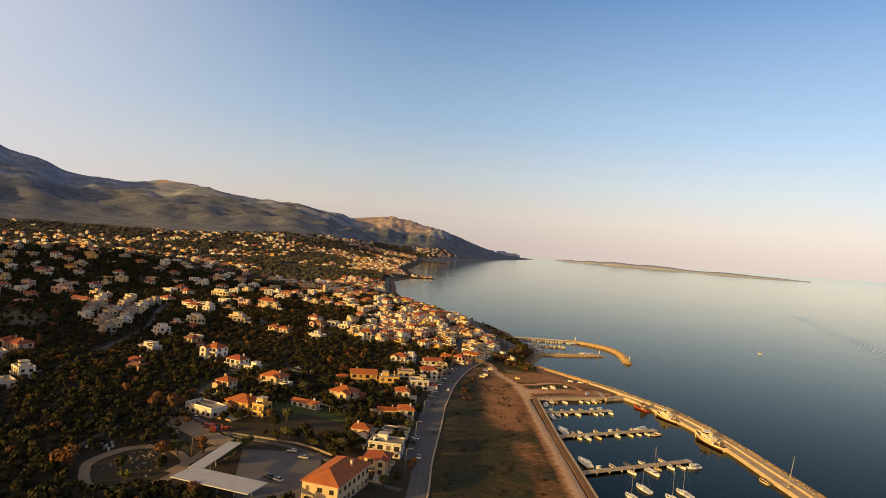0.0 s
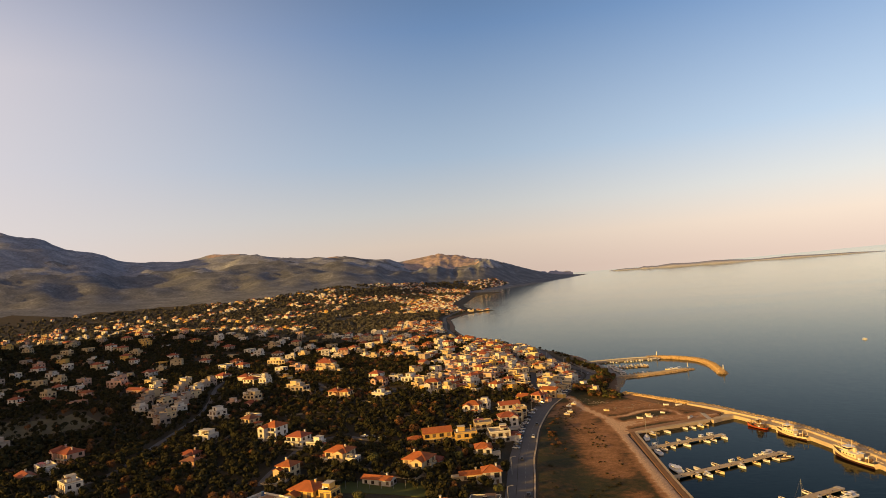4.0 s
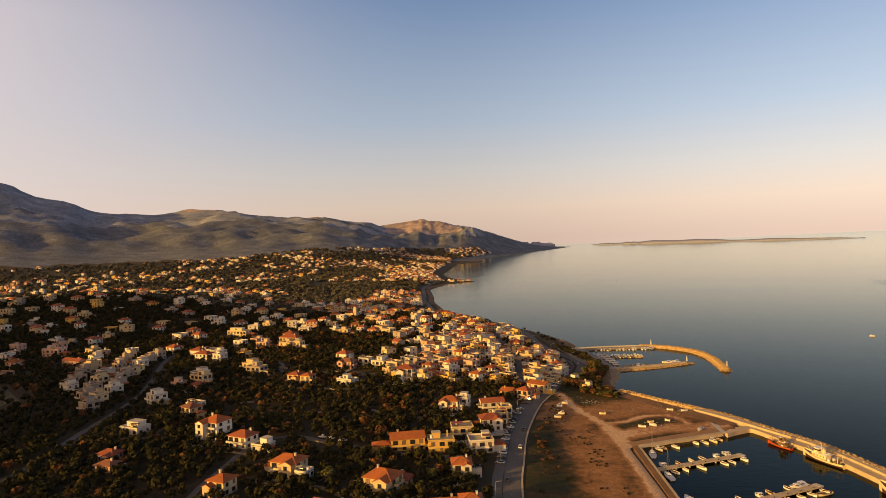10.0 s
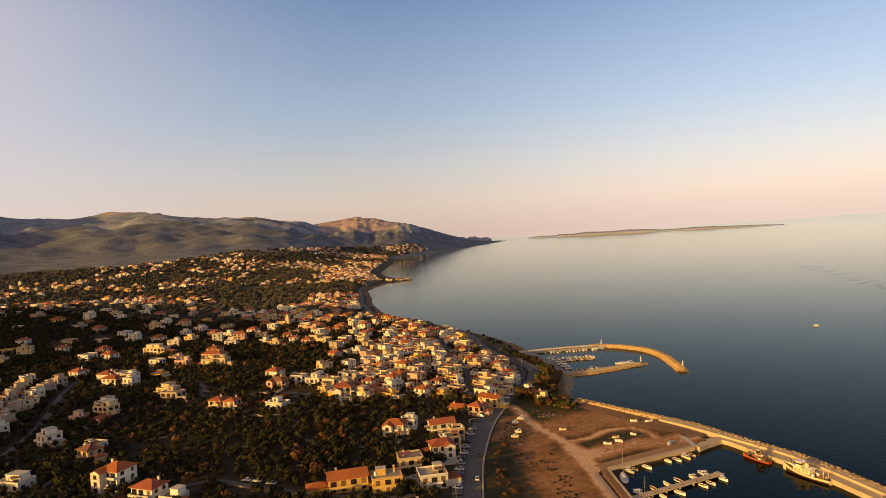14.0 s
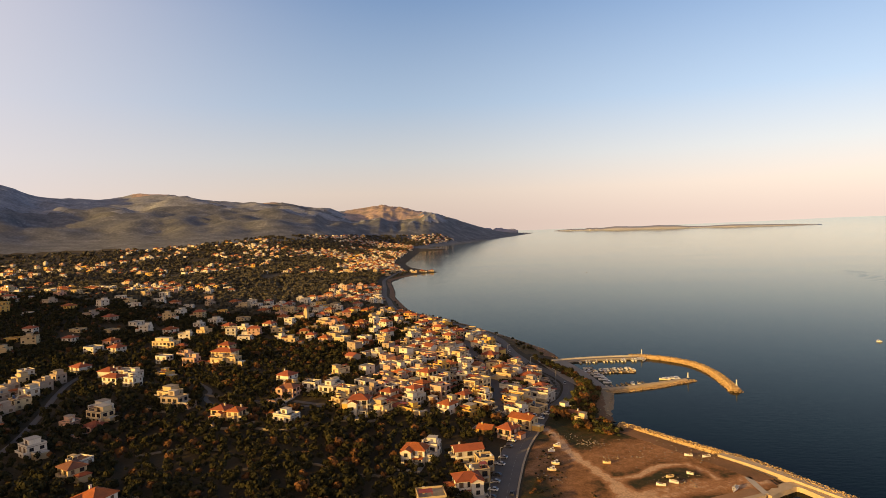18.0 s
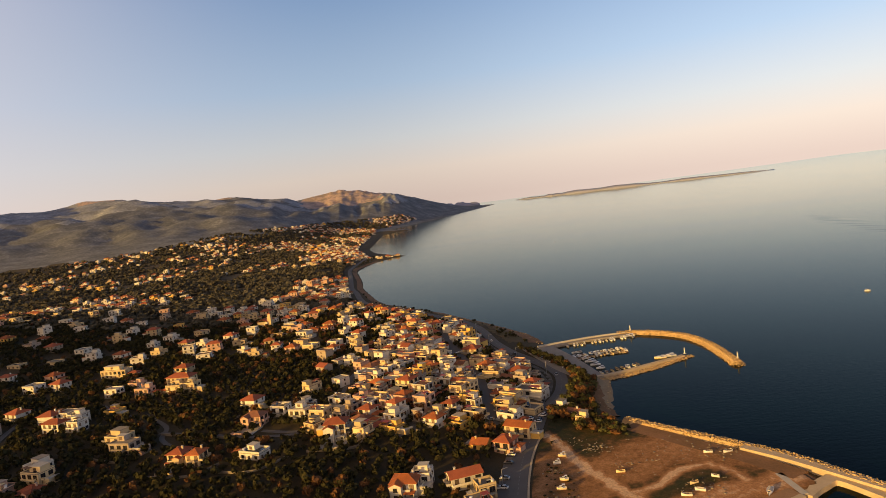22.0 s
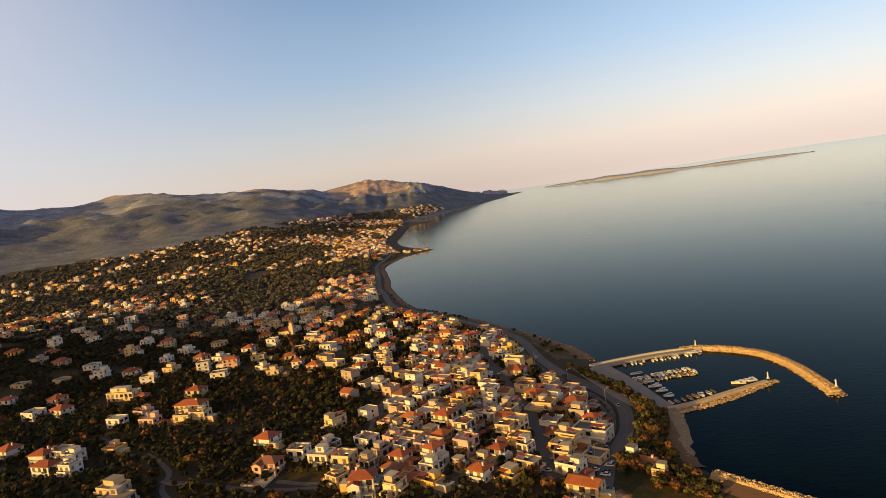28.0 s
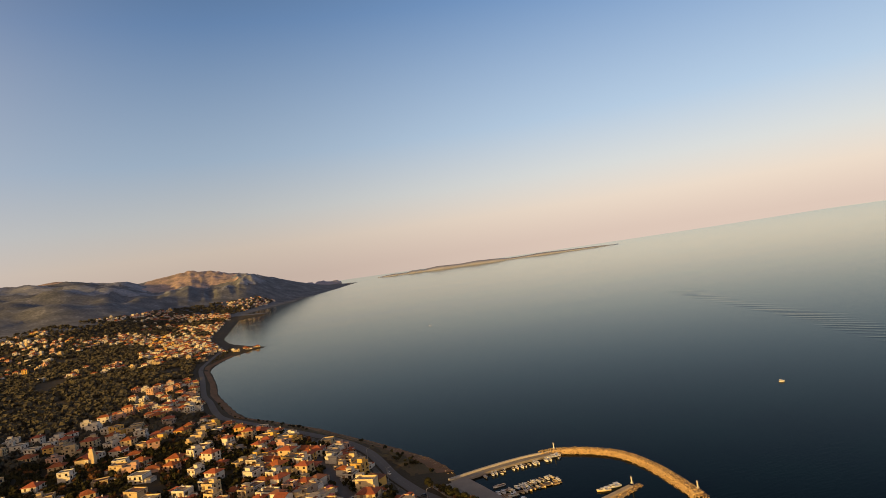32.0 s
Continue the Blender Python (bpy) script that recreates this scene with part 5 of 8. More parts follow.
# --- around the school yard
house(-28, 218.9, -17, 13, 26, 2, "hip", "cream", "tile_orange", 1, label="long cream school building with a large orange hipped tile roof", storey=3.6, group="", name="school_building", balconies=())
house(-14.3, 265.3, -8, 16, 11, 2, "flat", "white", seed=2, label="white modern two-storey building with terraces and a flat roof", rail=True)
house(-26.5, 278.8, -8, 9, 8, 2, "hip", "white", "tile_orange", 3, label="small white house with orange roof behind the modern building")
house(-16, 246, -8, 11, 9, 2, "hip", "cream", "tile_red", 4, label="small cream house with a red hipped roof by the road")
house(-98.6, 289, -30, 17, 9, 1, "flat", "white", seed=5, storey=3.8, label="long pale single-storey building with a flat concrete roof", name="office_building", group="")
house(-84.7, 298.6, -20, 14, 12, 2, "hip", "ochre", "tile_orange", 6, set_back=False)
house(-74.7, 294.3, -20, 7, 8, 2, "flat", "ochre", seed=7, label="ochre wing of the villa with an arched terrace")
# --- between the groves
house(-84.2, 354.3, -18, 14, 11, 2, "hip", "cream", "tile_orange", 8)
house(-76.5, 348.4, -18, 6, 7, 1, "flat", "white", seed=9, label="white terrace wing beside the cream villa")
house(-43.1, 339.6, -22, 14, 12, 2, "hip", "cream", "tile_orange", 10)
house(-35.4, 345, -22, 7, 8, 1, "hip", "white", "tile_red", 11)
house(-38.7, 388.9, 12, 18, 11, 2, "gable", "ochre", "tile_orange", 12, label="broad orange-ochre apartment house with long terraces", rail=True, balconies=(0,))
house(-23.1, 388, 8, 14, 11, 2, "flat", "ochre", seed=13, rail=True)
house(-13.6, 409.1, 8, 12, 11, 2, "flat", "cream", seed=14)
house(-4.8, 390.2, 8, 13, 12, 2, "flat", "white", seed=15, label="white flat-roofed building with roof tanks by the road")
house(-13.1, 358, 5, 9, 9, 2, "hip", "white", "tile_orange", 16)
house(-9.2, 320.5, 6, 9, 9, 2, "hip", "white", "tile_orange", 17)
house(-18.7, 323.7, 6, 11, 6, 1, "gable", "cream", "tile_orange", 18)
house(-20.5, 457.3, -15, 12, 10, 2, "hip", "white", "tile_orange", 19)
house(-13.8, 462.3, -15, 9, 9, 2, "flat", "white", seed=20, rail=True)
house(2.6, 458.4, 12, 15, 9, 2, "gable", "white", "tile_red", 21, label="long house with a red roof and a bright front wall")
house(9.3, 447.8, 12, 8, 8, 2, "flat", "cream", seed=22)
house(0.8, 425.9, 12, 12, 10, 2, "hip", "white", "tile_red", 23)
house(5.5, 435.9, 14, 10, 9, 2, "flat", "cream", seed=24)
house(24.5, 488.3, -38, 9, 10, 2, "hip", "rose", "tile_red", 25, label="rose two-storey house in a row with a red roof")
house(14.1, 493.6, -30, 9, 9, 1, "gable", "ochre", "tile_orange", 26)
house(34, 503.7, -38, 15, 9, 2, "gable", "cream", "tile_orange", 27, label="cream gabled house whose end wall faces the groves")
house(-133, 400.8, -24, 12, 12, 3, "hip", "white", "tile_orange", 28)
house(-114.8, 386.8, -24, 12, 10, 2, "hip", "white", "tile_red", 29)
house(-104, 382, -24, 9, 9, 1, "flat", "white", seed=30)
house(-176.7, 406.5, -20, 14, 10, 1, "flat", "white", seed=31, storey=3.4, set_back=True, label="low white house with a set-back upper room and broad terraces")
house(-193.6, 464, -35, 10, 10, 2, "flat", "white", seed=32, set_back=True)
house(-160.9, 436.7, -35, 10, 9, 2, "hip", "cream", "tile_brown", 33)
house(-187, 511.5, -25, 13, 10, 2, "flat", "cream", seed=34, set_back=True)
house(-182.7, 497.7, -25, 9, 8, 1, "hip", "rose", "tile_red", 35)
house(-103.5, 331.6, -20, 9, 9, 2, "hip", "cream", "tile_orange", 36)
house(-160.9, 354.5, -15, 9, 7, 1, "hip", "rose", "tile_brown", 37)
house(-58.6, 317.6, -22, 17, 6, 1, "gable", "white", "tile_orange", 38, label="long low pavilion with an orange roof beside the turf")
house(-124.1, 512.6, -16, 9, 10, 2, "hip", "cream", "tile_red", 39)
house(-115.3, 508.9, -16, 8, 9, 2, "hip", "cream", "tile_orange", 40)
_h = house(-89.1, 508.2, -30, 14, 9, 1, "flat", "white", seed=41, storey=3.4, label="low white house with dark solar panels on the roof")
for _i in range(4):
    part("solar_panel", Shape().box(-3.6 + _i * 2.4, .6, 3.45, 1.7, 3.6, .12, 0), "solar", _h)
house(-52.1, 519.8, -8, 12, 10, 3, "hip", "white", "tile_red", 42, storey=2.9, balconies=(0, 1))
house(-157.7, 534.9, -20, 14, 10, 2, "flat", "grey", seed=43)
house(-73.7, 552.9, -25, 12, 10, 2, "flat", "white", seed=44)
house(-62.7, 547.2, -25, 10, 10, 2, "flat", "cream", seed=45)
house(-97.3, 551.3, -20, 12, 9, 2, "hip", "rose", "tile_brown", 46)
house(-85.7, 561.4, -20, 10, 9, 2, "flat", "white", seed=47)
house(-231.1, 705, -15, 24, 11, 2, "flat", "cream", seed=48, set_back=True, label="yellow two-storey hotel with a white pergola on its roof")
house(-165.7, 649.4, -18, 20, 11, 3, "hip", "cream", "tile_red", 49, label="large cream terraced building stepping down the slope")
house(-157.1, 638.5, -18, 12, 9, 2, "flat", "cream", seed=50)
house(-186.3, 638.8, -18, 12, 9, 2, "flat", "rose", seed=51)
house(-209, 646.8, -18, 11, 9, 2, "flat", "white", seed=52)
house(-215, 583.5, -22, 14, 9, 2, "hip", "white", "tile_red", 53)
house(-201.1, 579.8, -22, 9, 9, 2, "flat", "white", seed=54)
house(-341.4, 649.5, -10, 13, 10, 2, "hip", "white", "tile_red", 55)
house(-346.1, 602, -10, 18, 11, 2, "flat", "rose", seed=56)
house(-235, 370, -30, 12, 11, 2, "hip", "rose", "tile_red", 57, label="rose villa with two red hipped roofs among dark trees")
house(-244, 376, -30, 10, 9, 2, "hip", "rose", "tile_red", 58)
house(-199, 316, -40, 12, 9, 2, "flat", "white", seed=59)
house(-237, 338, -40, 12, 8, 1, "gable", "white", "tile_red", 60)
house(-196, 297, -40, 12, 9, 1, "flat", "white", seed=64, label="low white house with a bare flat roof among the trees")
house(-298, 397, -20, 13, 9, 2, "flat", "grey", seed=65, label="grey flat-roofed house at the edge of the meadow")
house(-311, 572, -24, 26, 9, 1, "gable", "rose", "tile_red", 67, rich=1, label="long low building with a dark red roof behind the flats")
house(-388, 618, -20, 14, 10, 2, "flat", "rose", seed=68, rich=1, group="houses on the upper slope")
house(-380, 603, -20, 9, 8, 1, "hip", "rose", "tile_orange", 71, rich=1, group="houses on the upper slope")
house(-440, 648, -20, 13, 10, 2, "flat", "white", seed=72, rich=1, set_back=True, group="houses on the upper slope")
house(-452, 690, -20, 12, 9, 2, "flat", "white", seed=73, rich=1, group="houses on the upper slope")
house(-392, 712, -20, 11, 9, 2, "hip", "white", "tile_red", 74, rich=1, group="houses on the upper slope")
house(-500, 760, -20, 18, 9, 2, "flat", "cream", seed=76, rich=1, group="houses on the upper slope")
house(-12, 291, -8, 14, 8, 1, "flat", "white", seed=77, storey=3.4, rail=True, label="low garage building with a broad pale flat roof")
house(-238, 354, -40, 13, 9, 1, "flat", "white", seed=61)
house(-167.8, 367.8, -10, 10, 8, 1, "hip", "rose", "tile_red", 62)

house(61.1, 529.2, -30, 7, 6, 1, "flat", "white", seed=63, rich=1, label="small white one-storey house among the thicket")
house(65.2, 522.2, -25, 8, 6, 1, "gable", "white", "tile_brown", seed=64, rich=1, label="small white house with a weathered roof among the thicket")
house(66.2, 513.1, -25, 7, 6, 1, "flat", "cream", seed=66, rich=1, label="small cream store house beside the dirt track")

# --- the grey terraced flats on the shaded slope: staggered units along two lanes
_r = random.Random(8)
for row, (sx, sy, ex, ey, n) in enumerate(((-222, 446, -256, 590, 9), (-241, 468, -280, 604, 8), (-261, 488, -302, 596, 6))):
    for i in range(n):
        t_ = i / (n - 1)
        house(sx + (ex - sx) * t_ + _r.uniform(-3, 3), sy + (ey - sy) * t_, -32 + _r.uniform(-6, 6), _r.uniform(9, 12), _r.uniform(9, 12), 2, "flat", ("grey", "grey", "white", "cream")[(i * 3 + row) % 4], seed=70 + row * 10 + i, rich=1,
              set_back=(i % 2 == 0), rail=True, group="terraced grey flats", label="plastered flat-roofed terrace unit with stepped roof terraces")

# --- the old village and the houses on the slope behind it
house(50.7, 555.1, -24, 22.0, 12.5, 2, "flat", "white", seed=101, rich=1, storey=2.75)
house(50.3, 589.4, -26, 14.0, 12.5, 2, "hip", "cream", "tile_red", seed=102, rich=1, storey=2.75)
house(40.6, 612.2, -28, 14.0, 12.5, 2, "flat", "rose", seed=103, rich=1, storey=2.75)
house(33.5, 606.8, -30, 11.0, 11.0, 2, "hip", "cream", "tile_orange", seed=104, rich=1, storey=2.75)
house(35.3, 588.8, -19, 14.0, 12.5, 2, "hip", "cream", "tile_orange", seed=105, rich=1, storey=2.75)
house(34.8, 570.3, -21, 12.1, 12.1, 1, "flat", "white", seed=106, rich=1, storey=2.75)
house(33.8, 555.2, -23, 7.5, 8.0, 1, "hip", "white", "tile_orange", seed=107, rich=1, storey=2.75)
house(53.7, 567.1, -25, 8.9, 8.9, 2, "hip", "white", "tile_red", seed=108, rich=1, storey=2.75)
house(33.2, 540.6, -27, 11.3, 11.3, 2, "flat", "ochre", seed=109, rich=1, storey=2.75)
house(17.3, 540.6, -29, 7.9, 8.0, 2, "hip", "white", "tile_red", seed=110, rich=1, storey=2.75)
house(11.1, 556.6, -18, 10.0, 10.0, 3, "hip", "cream", "tile_orange", seed=111, rich=1, storey=2.75)
house(7, 579.8, -20, 9.6, 9.6, 2, "flat", "white", seed=112, rich=1, storey=2.75)
house(-5, 575.6, -22, 10.0, 10.0, 2, "flat", "cream", seed=113, rich=1, storey=2.75)
house(-16.1, 578.7, -24, 11.6, 11.6, 3, "hip", "cream", "tile_red", seed=114, rich=1, storey=2.75)
house(-10.2, 591.6, -26, 10.4, 10.4, 2, "flat", "grey", seed=115, rich=1, storey=2.75)
house(8.9, 603.2, -28, 9.2, 9.2, 2, "flat", "white", seed=116, rich=1, storey=2.75)
house(-0.3, 614.7, -30, 10.0, 10.0, 2, "hip", "cream", "tile_orange", seed=117, rich=1, storey=2.75)
house(-21.5, 624.1, -19, 9.7, 9.7, 2, "flat", "white", seed=118, rich=1, storey=2.75)
house(-16.6, 638.2, -21, 10.6, 10.6, 2, "hip", "cream", "tile_red", seed=119, rich=1, storey=2.75)
house(-3.5, 642.2, -23, 12.0, 12.0, 2, "hip", "cream", "tile_red", seed=120, rich=1, storey=2.75)
house(-26.3, 592, -25, 10.4, 10.4, 2, "hip", "white", "tile_red", seed=121, rich=1, storey=2.75)
house(-32.2, 575, -27, 9.0, 9.0, 2, "flat", "grey", seed=122, rich=1, storey=2.75)
house(-13.4, 610.4, -29, 9.9, 9.9, 1, "gable", "white", "tile_brown", seed=123, rich=1, storey=2.75)
house(30.8, 659.4, -18, 14.0, 12.5, 2, "hip", "cream", "tile_red", seed=124, rich=1, storey=2.75)
house(31, 684.2, -20, 11.2, 11.2, 2, "flat", "white", seed=125, rich=1, storey=2.75)
house(30.1, 733.8, -22, 12.6, 12.5, 2, "hip", "cream", "tile_red", seed=126, rich=1, storey=2.75)
house(26.2, 698.8, -24, 10.6, 10.6, 2, "flat", "white", seed=127, rich=1, storey=2.75)
house(3.1, 685.2, -26, 10.7, 10.7, 2, "flat", "white", seed=128, rich=1, storey=2.75)
house(-14.4, 744.3, -28, 13.6, 12.5, 2, "hip", "ochre", "tile_orange", seed=129, rich=1, storey=2.75)
house(1.5, 749.1, -30, 11.6, 11.6, 2, "hip", "white", "tile_red", seed=130, rich=1, storey=2.75)
house(-9, 696.1, -19, 9.6, 9.6, 2, "hip", "rose", "tile_red", seed=131, rich=1, storey=2.75)
house(-21.1, 700.8, -21, 9.0, 9.0, 1, "hip", "white", "tile_brown", seed=132, rich=1, storey=2.75)
house(-27, 680.4, -23, 9.2, 9.2, 2, "hip", "white", "tile_red", seed=133, rich=1, storey=2.75)
house(-7.8, 670.3, -25, 10.3, 10.3, 2, "flat", "cream", seed=134, rich=1, storey=2.75)
house(-34.5, 604.2, -27, 7.5, 8.0, 2, "hip", "white", "tile_orange", seed=135, rich=1, storey=2.75)
house(-7.9, 555.3, -29, 7.5, 8.0, 2, "flat", "grey", seed=136, rich=1, storey=2.75)
house(-28.7, 763.8, -18, 11.0, 11.0, 2, "flat", "white", seed=137, rich=1, storey=2.75)
house(-4.6, 656.2, -26, 10.7, 10.7, 2, "hip", "cream", "tile_red", seed=141, rich=1, storey=2.75)
house(17.1, 561.7, -28, 10.2, 10.2, 3, "flat", "cream", seed=142, rich=1, storey=2.75)
house(-41.1, 563.1, -30, 10.7, 10.7, 2, "flat", "rose", seed=143, rich=1, storey=2.75)
house(-37.8, 542.8, -19, 10.1, 10.1, 2, "hip", "white", "tile_red", seed=144, rich=1, storey=2.75)
house(-24.6, 530.5, -21, 9.8, 9.8, 2, "hip", "white", "tile_red", seed=145, rich=1, storey=2.75)
house(-42.4, 525.6, -23, 7.5, 8.0, 1, "hip", "white", "tile_orange", seed=146, rich=1, storey=2.75)
house(-4.6, 521.8, -25, 10.5, 10.5, 2, "hip", "white", "tile_orange", seed=147, rich=1, storey=2.75)
house(5.1, 538.9, -27, 8.0, 8.0, 2, "hip", "white", "tile_red", seed=148, rich=1, storey=2.75)
house(45.7, 532.7, -29, 11.5, 11.5, 1, "flat", "cream", seed=149, rich=1, storey=2.75)
house(31.9, 532, -18, 9.1, 9.1, 2, "hip", "cream", "tile_red", seed=150, rich=1, storey=2.75)
house(-28.6, 618.7, -20, 8.6, 8.6, 2, "flat", "white", seed=151, rich=1, storey=2.75)
house(-15.6, 631.4, -22, 9.5, 9.5, 2, "flat", "white", seed=152, rich=1, storey=2.75)
house(-19, 559.6, -24, 9.5, 9.5, 2, "hip", "grey", "tile_orange", seed=153, rich=1, storey=2.75)
house(-4.5, 756.3, -26, 14.0, 12.5, 2, "flat", "ochre", seed=154, rich=1, storey=2.75)
house(-34.2, 699.9, -28, 8.9, 8.9, 2, "flat", "cream", seed=155, rich=1, storey=2.75)
house(-52.3, 704.2, -30, 9.8, 9.8, 2, "hip", "cream", "tile_red", seed=156, rich=1, storey=2.75)
house(-52.9, 655.7, -19, 10.8, 10.8, 2, "flat", "white", seed=157, rich=1, storey=2.75)
house(-57.5, 734.2, -21, 9.6, 9.6, 2, "flat", "white", seed=158, rich=1, storey=2.75)
house(-70.2, 704, -23, 9.1, 9.1, 2, "hip", "white", "tile_orange", seed=159, rich=1, storey=2.75)
house(-51.6, 540.1, -25, 8.1, 8.1, 2, "flat", "grey", seed=160, rich=1, storey=2.75)
house(-12.7, 531.6, -27, 7.8, 8.0, 1, "flat", "grey", seed=161, rich=1, storey=2.75)
house(-253.4, 616.5, -29, 13.6, 12.5, 2, "hip", "white", "tile_red", seed=162, rich=1, storey=2.75)
house(-227.1, 602.4, -18, 13.7, 12.5, 2, "hip", "white", "tile_red", seed=163, rich=1, storey=2.75)
house(-218.3, 604, -20, 11.2, 11.2, 2, "flat", "white", seed=164, rich=1, storey=2.75)
house(-207.7, 595.4, -22, 10.9, 10.9, 2, "hip", "white", "tile_red", seed=165, rich=1, storey=2.75)
house(-190.9, 603.4, -24, 11.6, 11.6, 1, "hip", "ochre", "tile_orange", seed=166, rich=1, storey=2.75)
house(-164.7, 546.5, -26, 14.0, 12.5, 2, "flat", "cream", seed=167, rich=1, storey=2.75, set_back=True)
house(-105.6, 584.1, -28, 13.1, 12.5, 2, "hip", "white", "tile_red", seed=168, rich=1, storey=2.75)
house(-191, 519.8, -30, 11.8, 11.8, 2, "flat", "white", seed=169, rich=1, storey=2.75, set_back=True)
house(-198.3, 503.9, -19, 10.3, 10.3, 1, "hip", "rose", "tile_brown", seed=170, rich=1, storey=2.75)
house(-162.2, 445, -21, 9.8, 9.8, 2, "hip", "white", "tile_red", seed=171, rich=1, storey=2.75)
house(-261, 683.2, -27, 14.0, 12.5, 2, "hip", "white", "tile_red", seed=174, rich=1, storey=2.75)
house(-197.7, 657, -29, 11.2, 11.2, 2, "flat", "rose", seed=175, rich=1, storey=2.75)
house(-165.6, 638.4, -18, 14.0, 12.5, 2, "flat", "cream", seed=176, rich=1, storey=2.75)
house(-177.7, 692.6, -20, 14.0, 12.5, 2, "hip", "cream", "tile_red", seed=177, rich=1, storey=2.75)
house(-89.2, 720.4, -29, 14.0, 12.5, 2, "flat", "cream", seed=188, rich=1, storey=2.75)
house(-104, 721.9, -18, 11.7, 11.7, 2, "hip", "rose", "tile_orange", seed=189, rich=1, storey=2.75)
house(-70.4, 723.1, -20, 11.6, 11.6, 2, "flat", "white", seed=190, rich=1, storey=2.75)
house(-54.4, 725.3, -22, 10.7, 10.7, 2, "flat", "cream", seed=191, rich=1, storey=2.75)



# --- farther houses, too many to count: walls, roofs, openings and balconies, each kind joined
TOWN = {k: Shape() for k in ("white", "cream", "rose", "ochre", "grey", "tile_red", "tile_orange", "roof_flat", "roof_clay", "pale_concrete", "glass", "closed", "solar")}


def town_house(x, y, turn, w, d, floors, roof="flat", wall="white", fine=True, storey=2.6):
    rnd = random.Random(int(x * 17 + y * 29))
    z = min(up(x + a, y + b) for a in (-w / 3, w / 3) for b in (-d / 3, d / 3))
    h = floors * storey
    c, s = math.cos(radians(turn)), math.sin(radians(turn))
    ALL_HOUSES.append((x, y, max(w, d) * 0.62))

    def at(u, v):
        return x + u * c - v * s, y + u * s + v * c
    TOWN[wall].box(x, y, z - 2.5, w, d, h + 2.5, turn)
    if roof != "flat":
        sh = hip_roof(w, d, min(w, d) * .24)
        sh.v = [(*at(p[0], p[1]), p[2] + z + h + .22) for p in sh.v]
        TOWN[rnd.choice(("tile_red", "tile_orange"))].add(sh.v, sh.f)
        if fine:
            u, v = at(w * .25, d * .1)
            TOWN[wall].box(u, v, z + h, .7, .7, 2.4, turn)
    else:
        TOWN["roof_clay" if rnd.random() < .35 else "roof_flat"].box(x, y, z + h, w + .3, d + .3, .2, turn)
        sh = parapet(w + .1, d + .1, .6)
        TOWN[wall].add([(*at(p[0], p[1]), p[2] + z + h + .2) for p in sh.v], sh.f)
        if w > 6.5 and rnd.random() < .6:
            pw = rnd.uniform(3, w * .6)
            u, v = at(rnd.uniform(-.4, .4) * (w - pw), d * .15)
            TOWN[wall].box(u, v, z + h + .2, pw, d * .5, 2.4, turn)
            TOWN["roof_flat"].box(u, v, z + h + 2.6, pw + .5, d * .5 + .5, .18, turn)
        if fine and rnd.random() < .6:
            u, v = at(rnd.uniform(-.3, .3) * w, -d * .28)
            TOWN["solar"].box(u, v, z + h + .3, 2, 1.1, .9, turn, taper=.7)
    if w > 6.5 and rnd.random() < .5:
        k, ww, wd = rnd.choice((-1, 1)), w * rnd.uniform(.35, .6), d * rnd.uniform(.5, .85)
        u, v = at(k * (w + ww) / 2, rnd.uniform(-.4, .4) * (d - wd))
        hh = max(floors - 1, 1) * storey * (1 if floors > 1 else .75)
        TOWN[rnd.choice((wall, "cream", "white"))].box(u, v, z - 2.5, ww, wd, hh + 2.5, turn)
        TOWN[rnd.choice(("roof_flat", "tile_red", "tile_orange"))].box(u, v, z + hh, ww + .5, wd + .5, .5, turn, taper=.7)
    for fl in range(floors):
        for side, run, off in ((0, w, d / 2), (1, d, w / 2)):
            n = max(2, int(run / 3.6))
            out = fl >= 1 and rnd.random() < .6
            for i in range(n):
                if rnd.random() < .15:
                    continue
                q = (i + .5) / n * run - run / 2
                u, v = at(q, -off - .03) if side == 0 else at(off + .03, q)
                TOWN[rnd.choice(("glass", "closed"))].box(u, v, z + fl * storey + (.2 if out else .8), 1.5, .14, 2.0 if out else 1.3, turn + 90 * side)
            if out and fine:
                u, v = at(0, -off - .7) if side == 0 else at(off + .7, 0)
                TOWN["pale_concrete"].box(u, v, z + fl * storey - .15, run * .8, 1.5, .16, turn + 90 * side)
                u, v = at(0, -off - 1.4) if side == 0 else at(off + 1.4, 0)
                TOWN[wall].box(u, v, z + fl * storey, run * .8, .1, .8, turn + 90 * side)


